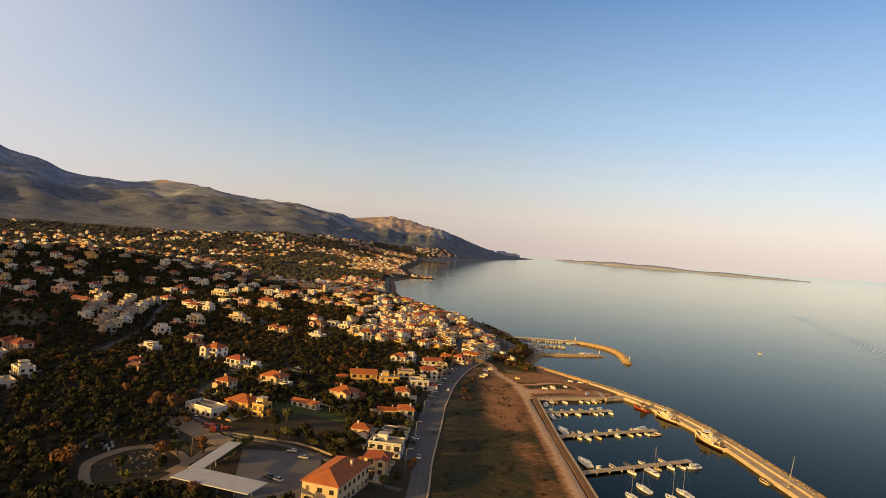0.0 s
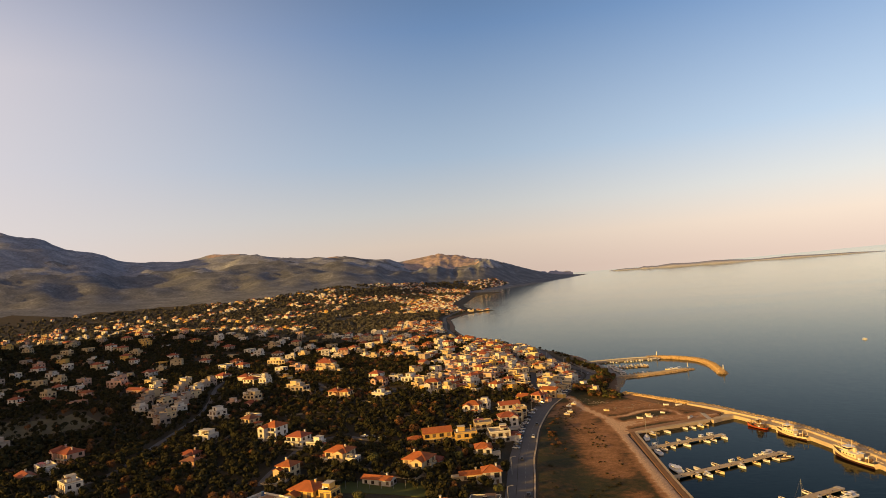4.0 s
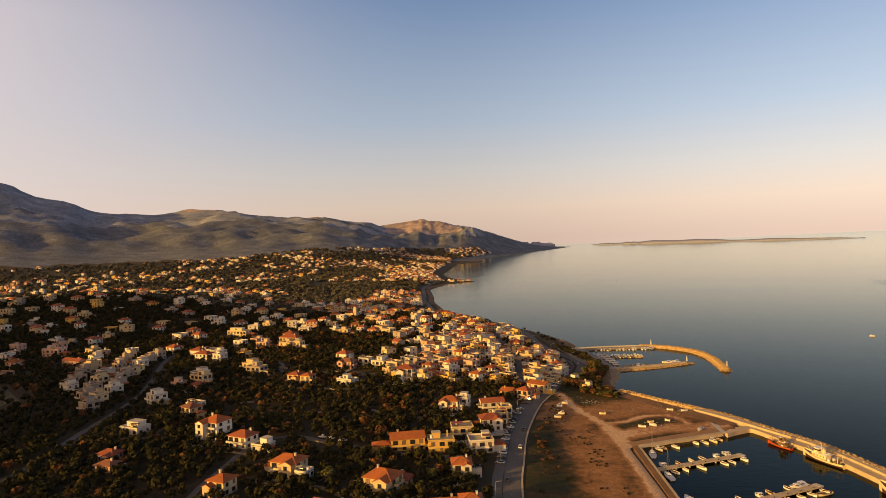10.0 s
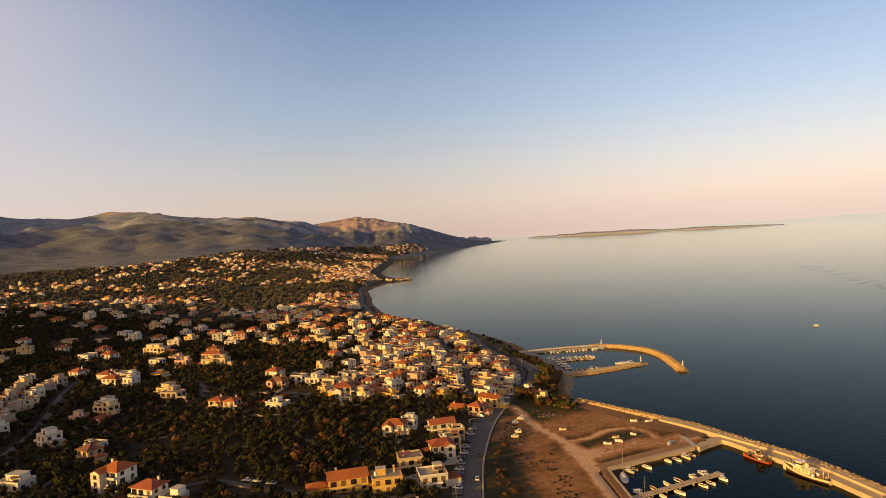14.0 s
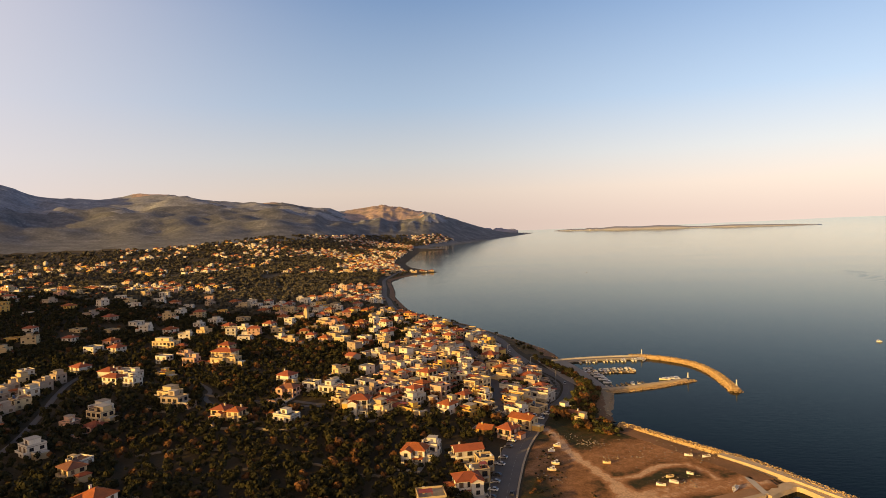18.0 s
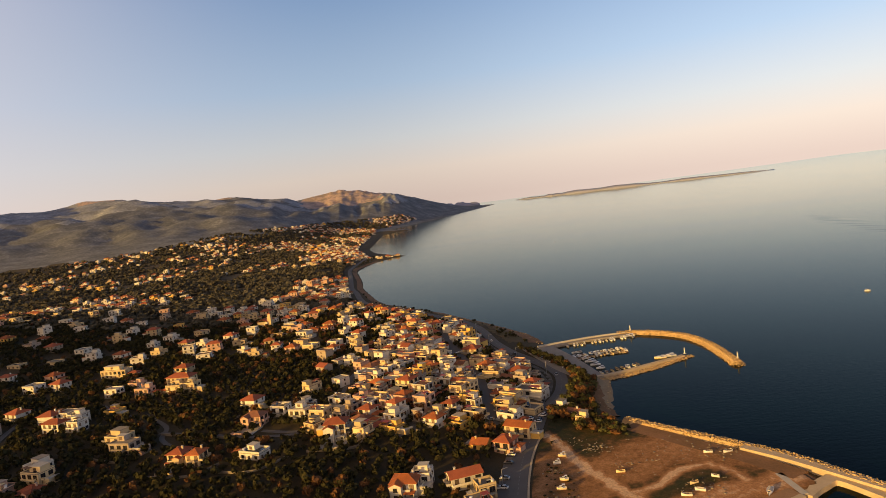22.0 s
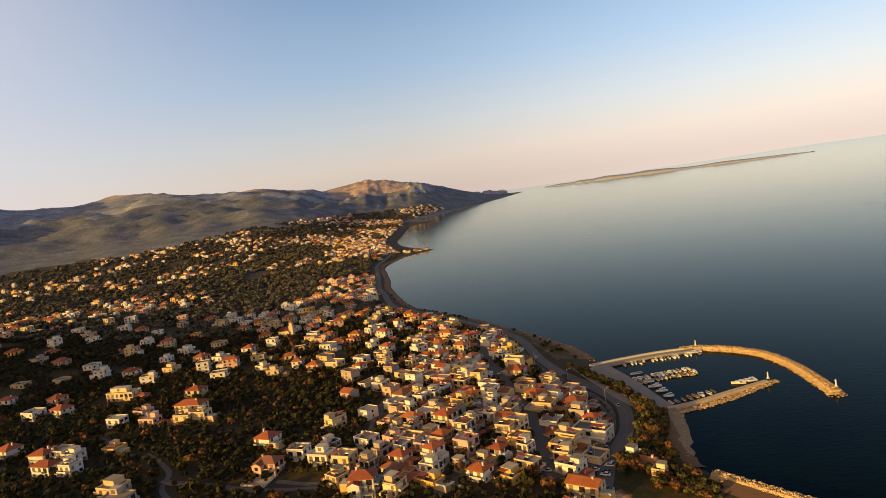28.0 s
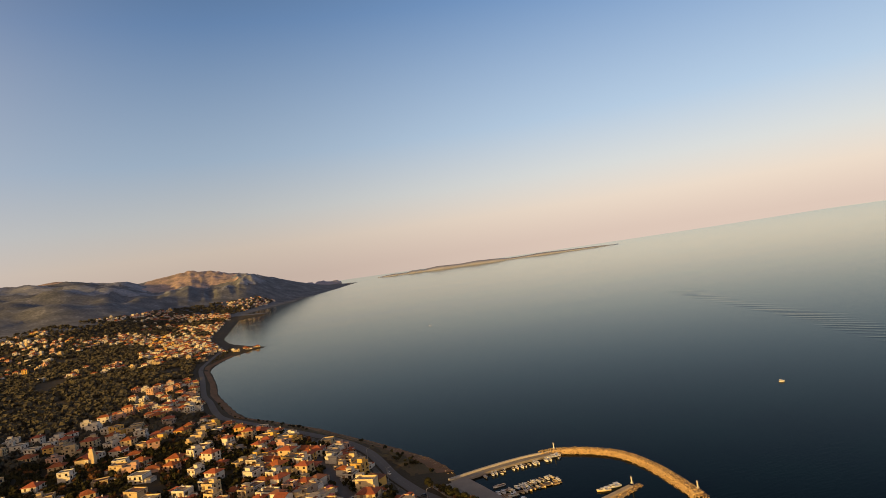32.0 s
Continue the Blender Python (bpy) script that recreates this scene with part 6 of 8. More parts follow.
def slope_houses():
    town_house(-19.1, 823.4, -20, 8.3, 8.3, 2, "hip", "white")
    town_house(13.9, 768, -22, 9.0, 9.0, 2, "hip", "white")
    town_house(23.9, 796.9, -24, 8.3, 8.3, 2, "flat", "cream")
    town_house(-278.3, 681.8, -23, 10.9, 9.8, 2, "flat", "white")
    town_house(-277.5, 708.5, -25, 9.4, 9.4, 2, "hip", "rose")
    town_house(-219.7, 761.1, -22, 9.7, 9.7, 2, "flat", "cream")
    town_house(-229.5, 821.5, -24, 10.9, 9.8, 2, "flat", "white")
    town_house(-206, 788.8, -26, 10.0, 9.8, 2, "hip", "cream")
    town_house(-188.1, 780.9, -28, 10.5, 9.8, 2, "flat", "white")
    town_house(-206.3, 836.9, -30, 10.9, 9.8, 2, "flat", "cream")
    town_house(-171.3, 804, -19, 10.0, 9.8, 2, "hip", "white")
    town_house(-201.6, 900.3, -21, 10.9, 9.8, 2, "hip", "cream")
    town_house(-150.5, 855.1, -23, 10.9, 9.8, 2, "flat", "white")
    town_house(-131.2, 873.9, -25, 10.9, 9.8, 2, "hip", "white")
    town_house(-102.5, 780.9, -27, 10.8, 9.8, 2, "flat", "white")
    town_house(-83, 813.3, -24, 10.5, 9.8, 2, "hip", "cream")
    town_house(-66.2, 833.8, -26, 10.0, 9.8, 2, "flat", "white")
    town_house(-120.9, 1021.9, -28, 10.9, 9.8, 2, "hip", "ochre")
    town_house(-88, 916.9, -30, 10.9, 9.8, 2, "hip", "ochre")
    town_house(-379, 831.1, -19, 10.9, 9.8, 2, "hip", "ochre")
    town_house(-346, 808.9, -21, 10.9, 9.8, 2, "flat", "grey")
    town_house(-324.4, 802.6, -23, 10.9, 9.8, 2, "hip", "grey")
    town_house(-346, 891.6, -25, 10.9, 9.8, 2, "flat", "cream")
    town_house(-571, 1461, -27, 10.9, 9.8, 3, "flat", "ochre")
    town_house(-250.4, 762.2, -29, 9.9, 9.8, 2, "hip", "white")
    town_house(-185.6, 930.3, -18, 10.9, 9.8, 2, "flat", "cream")
    town_house(-224.3, 955.3, -20, 10.9, 9.8, 2, "flat", "white")
    town_house(-161, 920.2, -22, 10.9, 9.8, 3, "hip", "cream")
    town_house(-255.2, 971.8, -24, 10.9, 9.8, 2, "hip", "rose")
    town_house(-408, 847.8, -26, 10.5, 9.8, 2, "flat", "grey")
    town_house(-671, 1296, -28, 10.9, 9.8, 2, "hip", "rose")
    town_house(-280, 863.8, -30, 8.7, 8.7, 2, "flat", "white")
    town_house(-292.1, 786.7, -19, 9.7, 9.7, 2, "flat", "white")


slope_houses()


# --- fill between them
def free_spot(x, y, r):
    return all((x - a) ** 2 + (y - b) ** 2 > (r + c) ** 2 for a, b, c in ALL_HOUSES)


def village():
    """Close-built houses on both sides of the main street, thinning out into the groves."""
    rnd = random.Random(21)
    k = 100
    for y in np.arange(520, 905, 7.7):
        for x in np.arange(-72, 84, 8.0):
            px, py = x + rnd.uniform(-2.6, 2.6), y + rnd.uniform(-2.6, 2.6)
            inner = px > lerp(EDGE, py)
            if px > road_x(py) - 12 or rnd.random() > (.88 if inner else .20) or abs(px - lerp(STREET, py)) < 6.5:
                continue
            if abs((py - px * .35 - 560) % 74) < 4.5:
                continue                                   # cross lanes
            w, d = rnd.uniform(8.5, 15), rnd.uniform(8, 11.5)
            if not free_spot(px, py, max(w, d) * (.19 if inner else .5)):
                continue
            k += 1
            roof = rnd.choices(("flat", "hip", "gable"), (.66, .20, .14))[0]
            turn = -26 + rnd.uniform(-6, 6) + rnd.choice((0, 0, 90))
            floors = rnd.choices((1, 2, 3), (.38, .52, .10))[0]
            wall = rnd.choices(("white", "cream", "ochre", "rose", "grey"), (.40, .26, .13, .11, .10))[0]
            if py > 705:
                town_house(px, py, turn - 15, w * .76, d * .75, floors, "flat" if roof == "flat" else "hip", wall)
            else:
                house(px, py, turn, w, d, floors, roof, wall, rnd.choice(("tile_orange", "tile_red", "tile_red", "tile_brown", "tile_brown")), k, rich=1 if py < 600 else 0,
                      set_back=rnd.random() < .12, storey=2.75)


village()


def loose_houses():
    rnd = random.Random(33)
    k, made = 400, 0
    for _ in range(4000):
        x, y = rnd.uniform(-640, 20), rnd.uniform(420, 1000)
        e = road_x(y) - x
        if e < 14 or math.hypot(x, y - 150) > 900 or x < -0.95 * (y - 60):
            continue
        dens = 1.0 if y > 790 and e < 190 else (.4 if y > 700 else .3 if x < -250 and y > 480 else 0.0)
        dens *= 0.25 if (-130 < x < -60 and 430 < y < 640) else 1
        if rnd.random() > dens or not free_spot(x, y, 13 if dens < 1 else 8):
            continue
        k += 1
        made += 1
        town_house(x, y, rnd.uniform(-40, 10), rnd.uniform(7.5, 11.5), rnd.uniform(7, 9), rnd.choices((1, 2, 3), (.2, .6, .2))[0], rnd.choices(("flat", "hip"), (.68, .32))[0],
                   rnd.choices(("white", "cream", "ochre", "rose", "grey"), (.34, .34, .14, .1, .08))[0])
        if made > 150:
            break


loose_houses()


def annexes():
    """Low sheds, stores and kitchens built on between the village houses."""
    rnd = random.Random(61)
    made = 0
    for _ in range(5000):
        y = rnd.uniform(522, 800)
        x = rnd.uniform(float(lerp(EDGE, y)), road_x(y) - 9)
        w = rnd.uniform(3.2, 6)
        if made > 120 or abs(x - lerp(STREET, y)) < 5 or not free_spot(x, y, w * .12):
            continue
        made += 1
        town_house(x, y, -38 + rnd.choice((0, 90)) + rnd.uniform(-8, 8), w, rnd.uniform(3, 4.5), 1, rnd.choice(("flat", "hip", "hip")), rnd.choice(("white", "cream", "ochre", "grey", "rose")), False, 2.3)


annexes()
church = thing("church", pose(-150.5, 858, up(-149, 867), 0, 0, -15), "cream village church with a square bell tower", "church")
part("nave", Shape().box(0, 0, -2, 10, 16, 8.5), "cream", church)
_o = part("roof", gable_roof(16, 10, 2.6), "tile_red", church)
_o.matrix_local = pose(0, 0, 6.7, 0, 0, 90)
part("bell_tower", Shape().box(7, -5, -2, 3.8, 3.8, 13), "cream", church)
part("belfry", Shape().box(7, -5, 11, 2.8, 2.8, 2.6), "cream", church)
part("tower_cap", Shape().box(7, -5, 13.6, 3.2, 3.2, 1.6, taper=0.1), "tile_red", church)


def far_town():
    """The many small houses up the coast: walls, roofs and dark openings, joined."""
    rnd = random.Random(77)
    n = 0
    for _ in range(90000):
        y = rnd.uniform(880, 3500)
        x = lerp(ROAD, y) - 10 - rnd.expovariate(1 / (160 + y * 0.16))
        r = math.hypot(x, y - 150)
        if r < 880 or x < -0.80 * y or n > 1450:
            continue
        z = up(x, y)
        clump = noise.noise(Vector((x / 170, y / 260, 1.5))) + 0.25 * (lerp(ROAD, y) - x < 130)
        if clump < rnd.uniform(-.12, .45) or not settled(x, y):
            continue
        n += 1
        # wall colours lean to white and rose here, paled in place of haze
        town_house(x, y, rnd.uniform(-35, 10), rnd.uniform(7, 11.5), rnd.uniform(6.5, 9.5), rnd.choices((1, 2, 3), (.25, .6, .15))[0], rnd.choice(("flat", "hip")),
                   rnd.choices(("white", "cream", "rose", "ochre"), (.56, .20, .18, .06))[0], fine=r < 1300)
    words = {"tile_red": "red tiled roofs", "tile_orange": "orange tiled roofs", "roof_flat": "flat screeded roofs", "roof_clay": "flat clay-paved roofs", "pale_concrete": "balcony slabs and roof edges", "glass": "dark windows", "closed": "closed brown shutters", "solar": "roof solar panels"}
    for m, sh in TOWN.items():
        solid("far_roofs" if "tile" in m or "roof" in m else "far_windows" if m in ("glass", "closed") else "far_panels" if m == "solar" else "far_balconies" if m == "pale_concrete" else "far_houses", sh, m,
              (words.get(m) or NAMES[m] + " house walls") + " of the town spread up the slope and shore", "houses", kind="stuff")



# the houses on the low point beyond the bay
for _x, _y in ((-52, 1640), (-34, 1652), (-14, 1662), (-60, 1662), (-38, 1672), (-78, 1656), (-100, 1640), (-84, 1680)):
    town_house(_x, _y, -20 + _x % 30, 8.5, 7, 1 + _y % 2, "hip" if _x % 4 else "flat", "cream" if _x % 3 else "white", False)
far_town()


# ---------------------------------------------------------------- trees
def crown_proto(rnd, leaves, w=1.0, h=1.0, size=0.30):
    """A crown of loose leaf clumps, two metres across, on z = 0."""
    vs, fs = [], []
    lobes = [(rnd.uniform(-.45, .45), rnd.uniform(-.45, .45), rnd.uniform(.45, 1.05), rnd.uniform(.35, .6)) for _ in range(6)]
    for i in range(leaves):
        lx, ly, lz, lr = lobes[i % 6]
        v = Vector((rnd.gauss(0, 1), rnd.gauss(0, 1), rnd.gauss(0, 1))).normalized() * lr * rnd.uniform(.7, 1.05)
        c = Vector(((lx + v.x) * w, (ly + v.y) * w, max((lz + v.z * .8) * h, 0.05)))
        nrm = (v.normalized() + Vector((rnd.uniform(-.4, .4), rnd.uniform(-.4, .4), rnd.uniform(-.2, .5)))).normalized()
        a = nrm.orthogonal().normalized()
        b = nrm.cross(a)
        s = size * rnd.uniform(.7, 1.4)
        t = rnd.uniform(0, 6.3)
        a, b = a * math.cos(t) + b * math.sin(t), b * math.cos(t) - a * math.sin(t)
        k = len(vs)
        vs += [c + a * s, c + b * s * .8 + nrm * s * .25, c - a * s, c - b * s * .8 + nrm * s * .1]
        fs += [(k, k + 1, k + 2), (k, k + 2, k + 3)]
    return np.array([p[:] for p in vs]), np.array(fs)


_rn = random.Random(4)
CROWN_NEAR = [crown_proto(_rn, 125, 1, 1, .205) for _ in range(5)]
CROWN_MID = [crown_proto(_rn, 40, 1, 1, .37) for _ in range(5)]
CROWN_FAR = [crown_proto(_rn, 14, 1.1, .8, .75) for _ in range(4)]
CROWN_DATA = {m: [bulk("crown", v, f, m) for v, f in [crown_proto(_rn, 430, 1, 1, .135) for _ in range(3)]] for m in ("leaf", "leaf_rust", "leaf_green")}


def tree_thing(x, y, size, m="leaf", tall=1.0, label=""):
    rnd = random.Random(int(x * 31 + y * 17))
    t = thing("tree", pose(x, y, up(x, y), 0, 0, rnd.uniform(0, 360)), label or {"leaf": "dark olive tree with a loose rounded crown", "leaf_rust": "autumn tree with rust-brown leaves", "leaf_green": "green bushy tree lit by low sun"}[m], "tree", "trees near the road and houses")
    sh = Shape().tube((0, 0, -.4), (.1 * size, 0, .35 * size), .075 * size, .05 * size, 7)
    for i in range(4):
        a = i * 1.57 + rnd.uniform(-.4, .4)
        sh.tube((.1 * size, 0, .33 * size), (.1 * size + math.cos(a) * .42 * size, math.sin(a) * .42 * size, (.75 + rnd.uniform(0, .25)) * size * tall), .045 * size, .012 * size, 5)
    part("trunk", sh, "bark", t)
    c = part("crown", CROWN_DATA[m][rnd.randrange(3)], m, t)
    c.location.z = .28 * size
    c.scale = (size * .62, size * .62, size * .62 * tall)


HOUSE_ARRAY = np.array(ALL_HOUSES)
CLEAR = [(-28, 218, 20), (-59.1, 227.8, 30), (-95.3, 219.6, 22), (-85, 259.1, 16), (-45.6, 250.2, 10), (-13.1, 244.6, 16), (-57.7, 290.5, 24)]


def groves():
    rnd = random.Random(5)
    near, mid, rust, upper = [], [], [], []
    for y in np.arange(150, 905, 4.6):
        for x in np.arange(-520, 60, 4.6):
            px, py = x + rnd.uniform(-2.2, 2.2), y + rnd.uniform(-2.2, 2.2)
            e = road_x(py) - px
            if e < 13 or px < -0.80 * (py - 20) - 60:
                continue
            d2 = (HOUSE_ARRAY[:, 0] - px) ** 2 + (HOUSE_ARRAY[:, 1] - py) ** 2
            if (d2 < (HOUSE_ARRAY[:, 2] + (1.0 if e > 108 or py < 515 else -.6)) ** 2).any() or any((px - a) ** 2 + (py - b) ** 2 < c * c for a, b, c in CLEAR):
                continue
            if py > 515 and py < 790 and e < 108 and rnd.random() < .12:
                continue
            gap = noise.noise(Vector((px / 38, py / 38, 7)))
            if ((px + 325) / 52) ** 2 + ((py - 458) / 50) ** 2 < 1 and rnd.random() < .74:
                continue                                   # open meadow with single trees
            if gap > (.46 if py > 430 else .75) or rnd.random() < .10 or lane_near(px, py) < 3.4:
                continue
            s = rnd.uniform(1.45, 2.95) * (1.15 if gap < -.2 else 1) * (1.12 if py < 430 else 1)
            pl = (px, py, up(px, py) + .5, s, s, s * rnd.uniform(.8, 1.25), rnd.uniform(0, 6.3), rnd.randrange(5))
            if rnd.random() < (.11 if py > 430 and px > -190 else .05):
                rust.append(pl)
            elif py < 470 and px > -240:
                near.append(pl)
            else:
                mid.append(pl)
    for y in np.arange(-260, 150, 7.5):
        for x in np.arange(-230, -22, 7.5):
            px, py = x + rnd.uniform(-3, 3), y + rnd.uniform(-3, 3)
            if noise.noise(Vector((px / 38, py / 38, 7))) < .35 and road_x(py) - px > 13:
                t = rnd.uniform(1.8, 3.2)
                mid.append((px, py, up(px, py) + .5, t, t, t * rnd.uniform(.8, 1.2), rnd.uniform(0, 6.3), rnd.randrange(5)))
    for y in np.arange(560, 905, 7.0):
        for x in np.arange(-760, -520, 7.0):
            px, py = x + rnd.uniform(-3, 3), y + rnd.uniform(-3, 3)
            d2 = (HOUSE_ARRAY[:, 0] - px) ** 2 + (HOUSE_ARRAY[:, 1] - py) ** 2
            if noise.noise(Vector((px / 45, py / 45, 9))) < .2 and (d2 > (HOUSE_ARRAY[:, 2] + 1) ** 2).all():
                t = rnd.uniform(2.0, 3.6)
                upper.append((px, py, up(px, py) + .5, t, t, t * rnd.uniform(.7, 1.1), rnd.uniform(0, 6.3), rnd.randrange(4)))
    scatter_bulk("olive_grove_hill", CROWN_FAR, upper, "leaf", "dark trees on the shoulder of the hill", "trees")
    scatter_bulk("olive_grove", CROWN_NEAR, near, "leaf", "dense dark olive and fruit trees between the villas", "trees")
    scatter_bulk("olive_grove_upper", CROWN_MID, mid, "leaf", "dark groves covering the slope behind the village", "trees")
    scatter_bulk("rust_trees", CROWN_NEAR, [p for p in rust if p[1] < 430], "leaf_rust", "scattered rust-coloured autumn trees in the groves", "trees")
    scatter_bulk("rust_trees_upper", CROWN_MID, [p for p in rust if p[1] >= 430], "leaf_rust", "rust-brown autumn trees among the groves behind the village", "trees")
    far = []
    for _ in range(27000):
        y = 880 + 2600 * rnd.random() ** 1.35
        x = lerp(ROAD, y) - 14 - rnd.expovariate(1 / (260 + y * .2))
        if x < -1.05 * y or not settled(x, y):
            continue
        if ((HOUSE_ARRAY[:, 0] - x) ** 2 + (HOUSE_ARRAY[:, 1] - y) ** 2 < (HOUSE_ARRAY[:, 2] + 4.5) ** 2).any():
            continue
        if noise.noise(Vector((x / 60, y / 90, 2))) > .34:
            continue
        s = rnd.uniform(1.7, 3.3) * (1 + y / 3600)
        far.append((x, y, up(x, y) + .5, s, s, s * rnd.uniform(.6, 1), rnd.uniform(0, 6.3), rnd.randrange(4)))
    scatter_bulk("far_groves", CROWN_FAR, far, "hazed_leaf", "far groves paled by a haze tint between the houses up the coast", "trees")


ribbon([(-362, 428), (-338, 446), (-318, 462), (-296, 484)], lambda t: 30 + 34 * math.sin(math.pi * (.15 + .7 * t)), "meadow", .12, "ground_meadow", "pale dry meadow with single round trees", "meadow", steps=10, across=14, ragged=.2)
# lanes through the groves: x, y lines
LANES = {
    "lane_upper": [(-214, 322), (-200, 331), (-197, 356), (-203, 401), (-207, 441), (-212, 477), (-224, 521), (-236, 555), (-246, 590), (-250, 632)],
    "lane_villas": [(-113, 317), (-114, 337), (-113, 360), (-112, 378), (-106, 396), (-94, 402), (-79, 395), (-65, 389), (-47, 382), (-21.2, 375.2), (-5.6, 367.3)],
    "lane_middle": [(-148.5, 556.1), (-119.4, 543.4), (-99.7, 534.3), (-74.1, 530.1), (-48.6, 537), (-20.3, 510.9)],
    "lane_terrace": [(-170, 593.4), (-148.7, 566), (-143.5, 544.5), (-126.5, 524.4)],
    "lane_grove": [(-112.5, 587.5), (-90.7, 568.2), (-68.6, 545.8), (-61.4, 534.2), (-76.2, 533.5), (-92.1, 540.1)],
    "lane_village": [(-61.5, 537.5), (-55, 558.3), (-54.4, 594.4), (-49.8, 633.3), (-36.8, 648)],
    "lane_hill": [(-230.6, 624.6), (-209.9, 627.4), (-192.8, 605.1), (-175.8, 592.7)],
    "lane_main_street": [(22, 517), (24, 528), (26, 575), (25, 608), (21, 660), (17, 710), (14, 760), (14, 815)],
    "lane_school": [(-117.4, 292), (-95, 276.1), (-77.1, 262.8), (-54.2, 257.7), (-36.1, 248.2), (-19.9, 233.9), (-5.7, 227.4)],
}


def _lane_points():
    return np.concatenate([np.array(catmull(v, 8)) for v in LANES.values()])


_LP = _lane_points()


def lane_near(x, y):
    return float(np.sqrt(((_LP[:, 0] - x) ** 2 + (_LP[:, 1] - y) ** 2).min()))


for _n, _l in LANES.items():
    ribbon(_l, 6.5 if _n == "lane_main_street" else 3.4 if _n == "lane_upper" else 2.6, "asphalt", 0.25, _n, "narrow lane between the garden walls", "lane", ragged=0.06, steps=8)
groves()


# ---------------------------------------------------------------- boats and ships
def hull_shape(L, B, depth, sheer, fine=1.0, stern=0.75, n=9):
    """A hull, its bow towards +y, its waterline on z = 0."""
    rings = []
    for i in range(n):
        t = i / (n - 1)
        y = (t - .5) * L
        b = B / 2 * (stern + (1 - stern) * math.sin(min(t / .45, 1) * math.pi / 2)) * (1 - max(t - .5, 0) ** 2 * 3.6 * fine)
        b = max(b, .04)
        z = depth + sheer * max(t - .35, 0) ** 2 * 2.2 + sheer * .25 * max(.25 - t, 0) * 2
        rings.append([(-b, y, z), (-b * .93, y, z * .45), (-b * .72, y, 0), (0, y, -.35), (b * .72, y, 0), (b * .93, y, z * .45), (b, y, z)])
    sh = Shape().loft(rings, close=False)
    sh.add(rings[0], [(0, 1, 2, 3, 4, 5, 6)])
    return sh, rings


def sweep(path, r, n=4):
    """A bar of one piece along a path of points."""
    rings = []
    for i, p in enumerate(path):
        d = (Vector(path[min(i + 1, len(path) - 1)]) - Vector(path[max(i - 1, 0)])).normalized()
        a = d.cross(Vector((0, 0, 1))).normalized()
        b = a.cross(d)
        rings.append([tuple(Vector(p) + (a * math.cos(t) + b * math.sin(t)) * r) for t in (2 * math.pi * (k + .5) / n for k in range(n))])
    return Shape().loft(rings)


def deck_shape(rings, drop=.12):
    pts_l = [(r[0][0] * .94, r[0][1], r[0][2] - drop) for r in rings]
    pts_r = [(r[-1][0] * .94, r[-1][1], r[-1][2] - drop) for r in rings]
    sh = Shape()
    n = len(pts_l)
    sh.add(pts_l + pts_r, [(i, i + 1, n + i + 1, n + i) for i in range(n - 1)])
    return sh


def boat(x, y, z, turn, L=6.0, hull="boat_white", kind="open", group="small boats in the harbours", label=""):
    B = L * .36
    words = {"open": "small open fishing boat", "cabin": "small cabin cruiser", "sail": "sailing boat with a bare mast", "tent": "small boat under a pale tarpaulin"}[kind]
    colour = {"boat_white": "white", "boat_blue": "blue", "boat_cream": "cream", "boat_red": "red"}[hull]
    t = thing("boat", pose(x, y, z, 0, 0, turn), label or "%s %s" % (colour, words), "boat", group)
    hs, rings = hull_shape(L, B, .75, .45)
    part("hull", hs, hull, t)
    part("deck", deck_shape(rings, .1 if kind != "open" else .35), "deck" if kind == "open" else "boat_white", t)
    gun = sweep([r[0] for r in rings] + [r[-1] for r in rings[::-1]], .06)
    part("gunwale", gun, "wood" if kind == "open" else "boat_white", t)
    if kind == "open":
        part("thwart", Shape().box(0, -L * .12, .6, B * .86, .3, .07).box(0, L * .14, .62, B * .8, .3, .07), "wood", t)
        part("outboard_motor", Shape().box(0, -L / 2 - .15, .35, .35, .35, .75, taper=.8), "dark_metal", t)
    elif kind == "tent":
        part("tarpaulin", Shape().add([(-B * .45, -L * .35, .8), (B * .45, -L * .35, .8), (B * .4, L * .25, .95), (-B * .4, L * .25, .95), (0, -L * .35, 1.3), (0, L * .25, 1.35)],
                                      [(0, 4, 5, 3), (1, 2, 5, 4), (0, 1, 4), (2, 3, 5)]), "pale_concrete", t)
    else:
        c = part("cabin", Shape().box(0, L * .06, .7, B * .62, L * .34, .85, taper=.86), "boat_white", t)
        part("windscreen", Shape().box(0, L * .06, 1.05, B * .60, L * .335, .3, taper=.96), "glass", c)
        if kind == "cabin":
            part("awning", Shape().box(0, -L * .2, 1.9, B * .7, L * .3, .06).tube((B * .3, -L * .33, .7), (B * .3, -L * .33, 1.9), .03, n=5).tube((-B * .3, -L * .33, .7), (-B * .3, -L * .33, 1.9), .03, n=5), "boat_white", t)
        else:
            m = part("mast", Shape().tube((0, L * .08, .7), (0, L * .08, L * 1.35), .09, .06, 6), "steel", t)
            part("boom", Shape().tube((0, L * .05, 1.7), (0, -L * .35, 1.7), .09, n=6), "boat_white", m)
            part("rigging", Shape().tube((0, L * .08, L * 1.33), (0, L * .49, .95), .02, n=3).tube((0, L * .08, L * 1.33), (0, -L * .49, .8), .02, n=3), "steel", m)
    return t


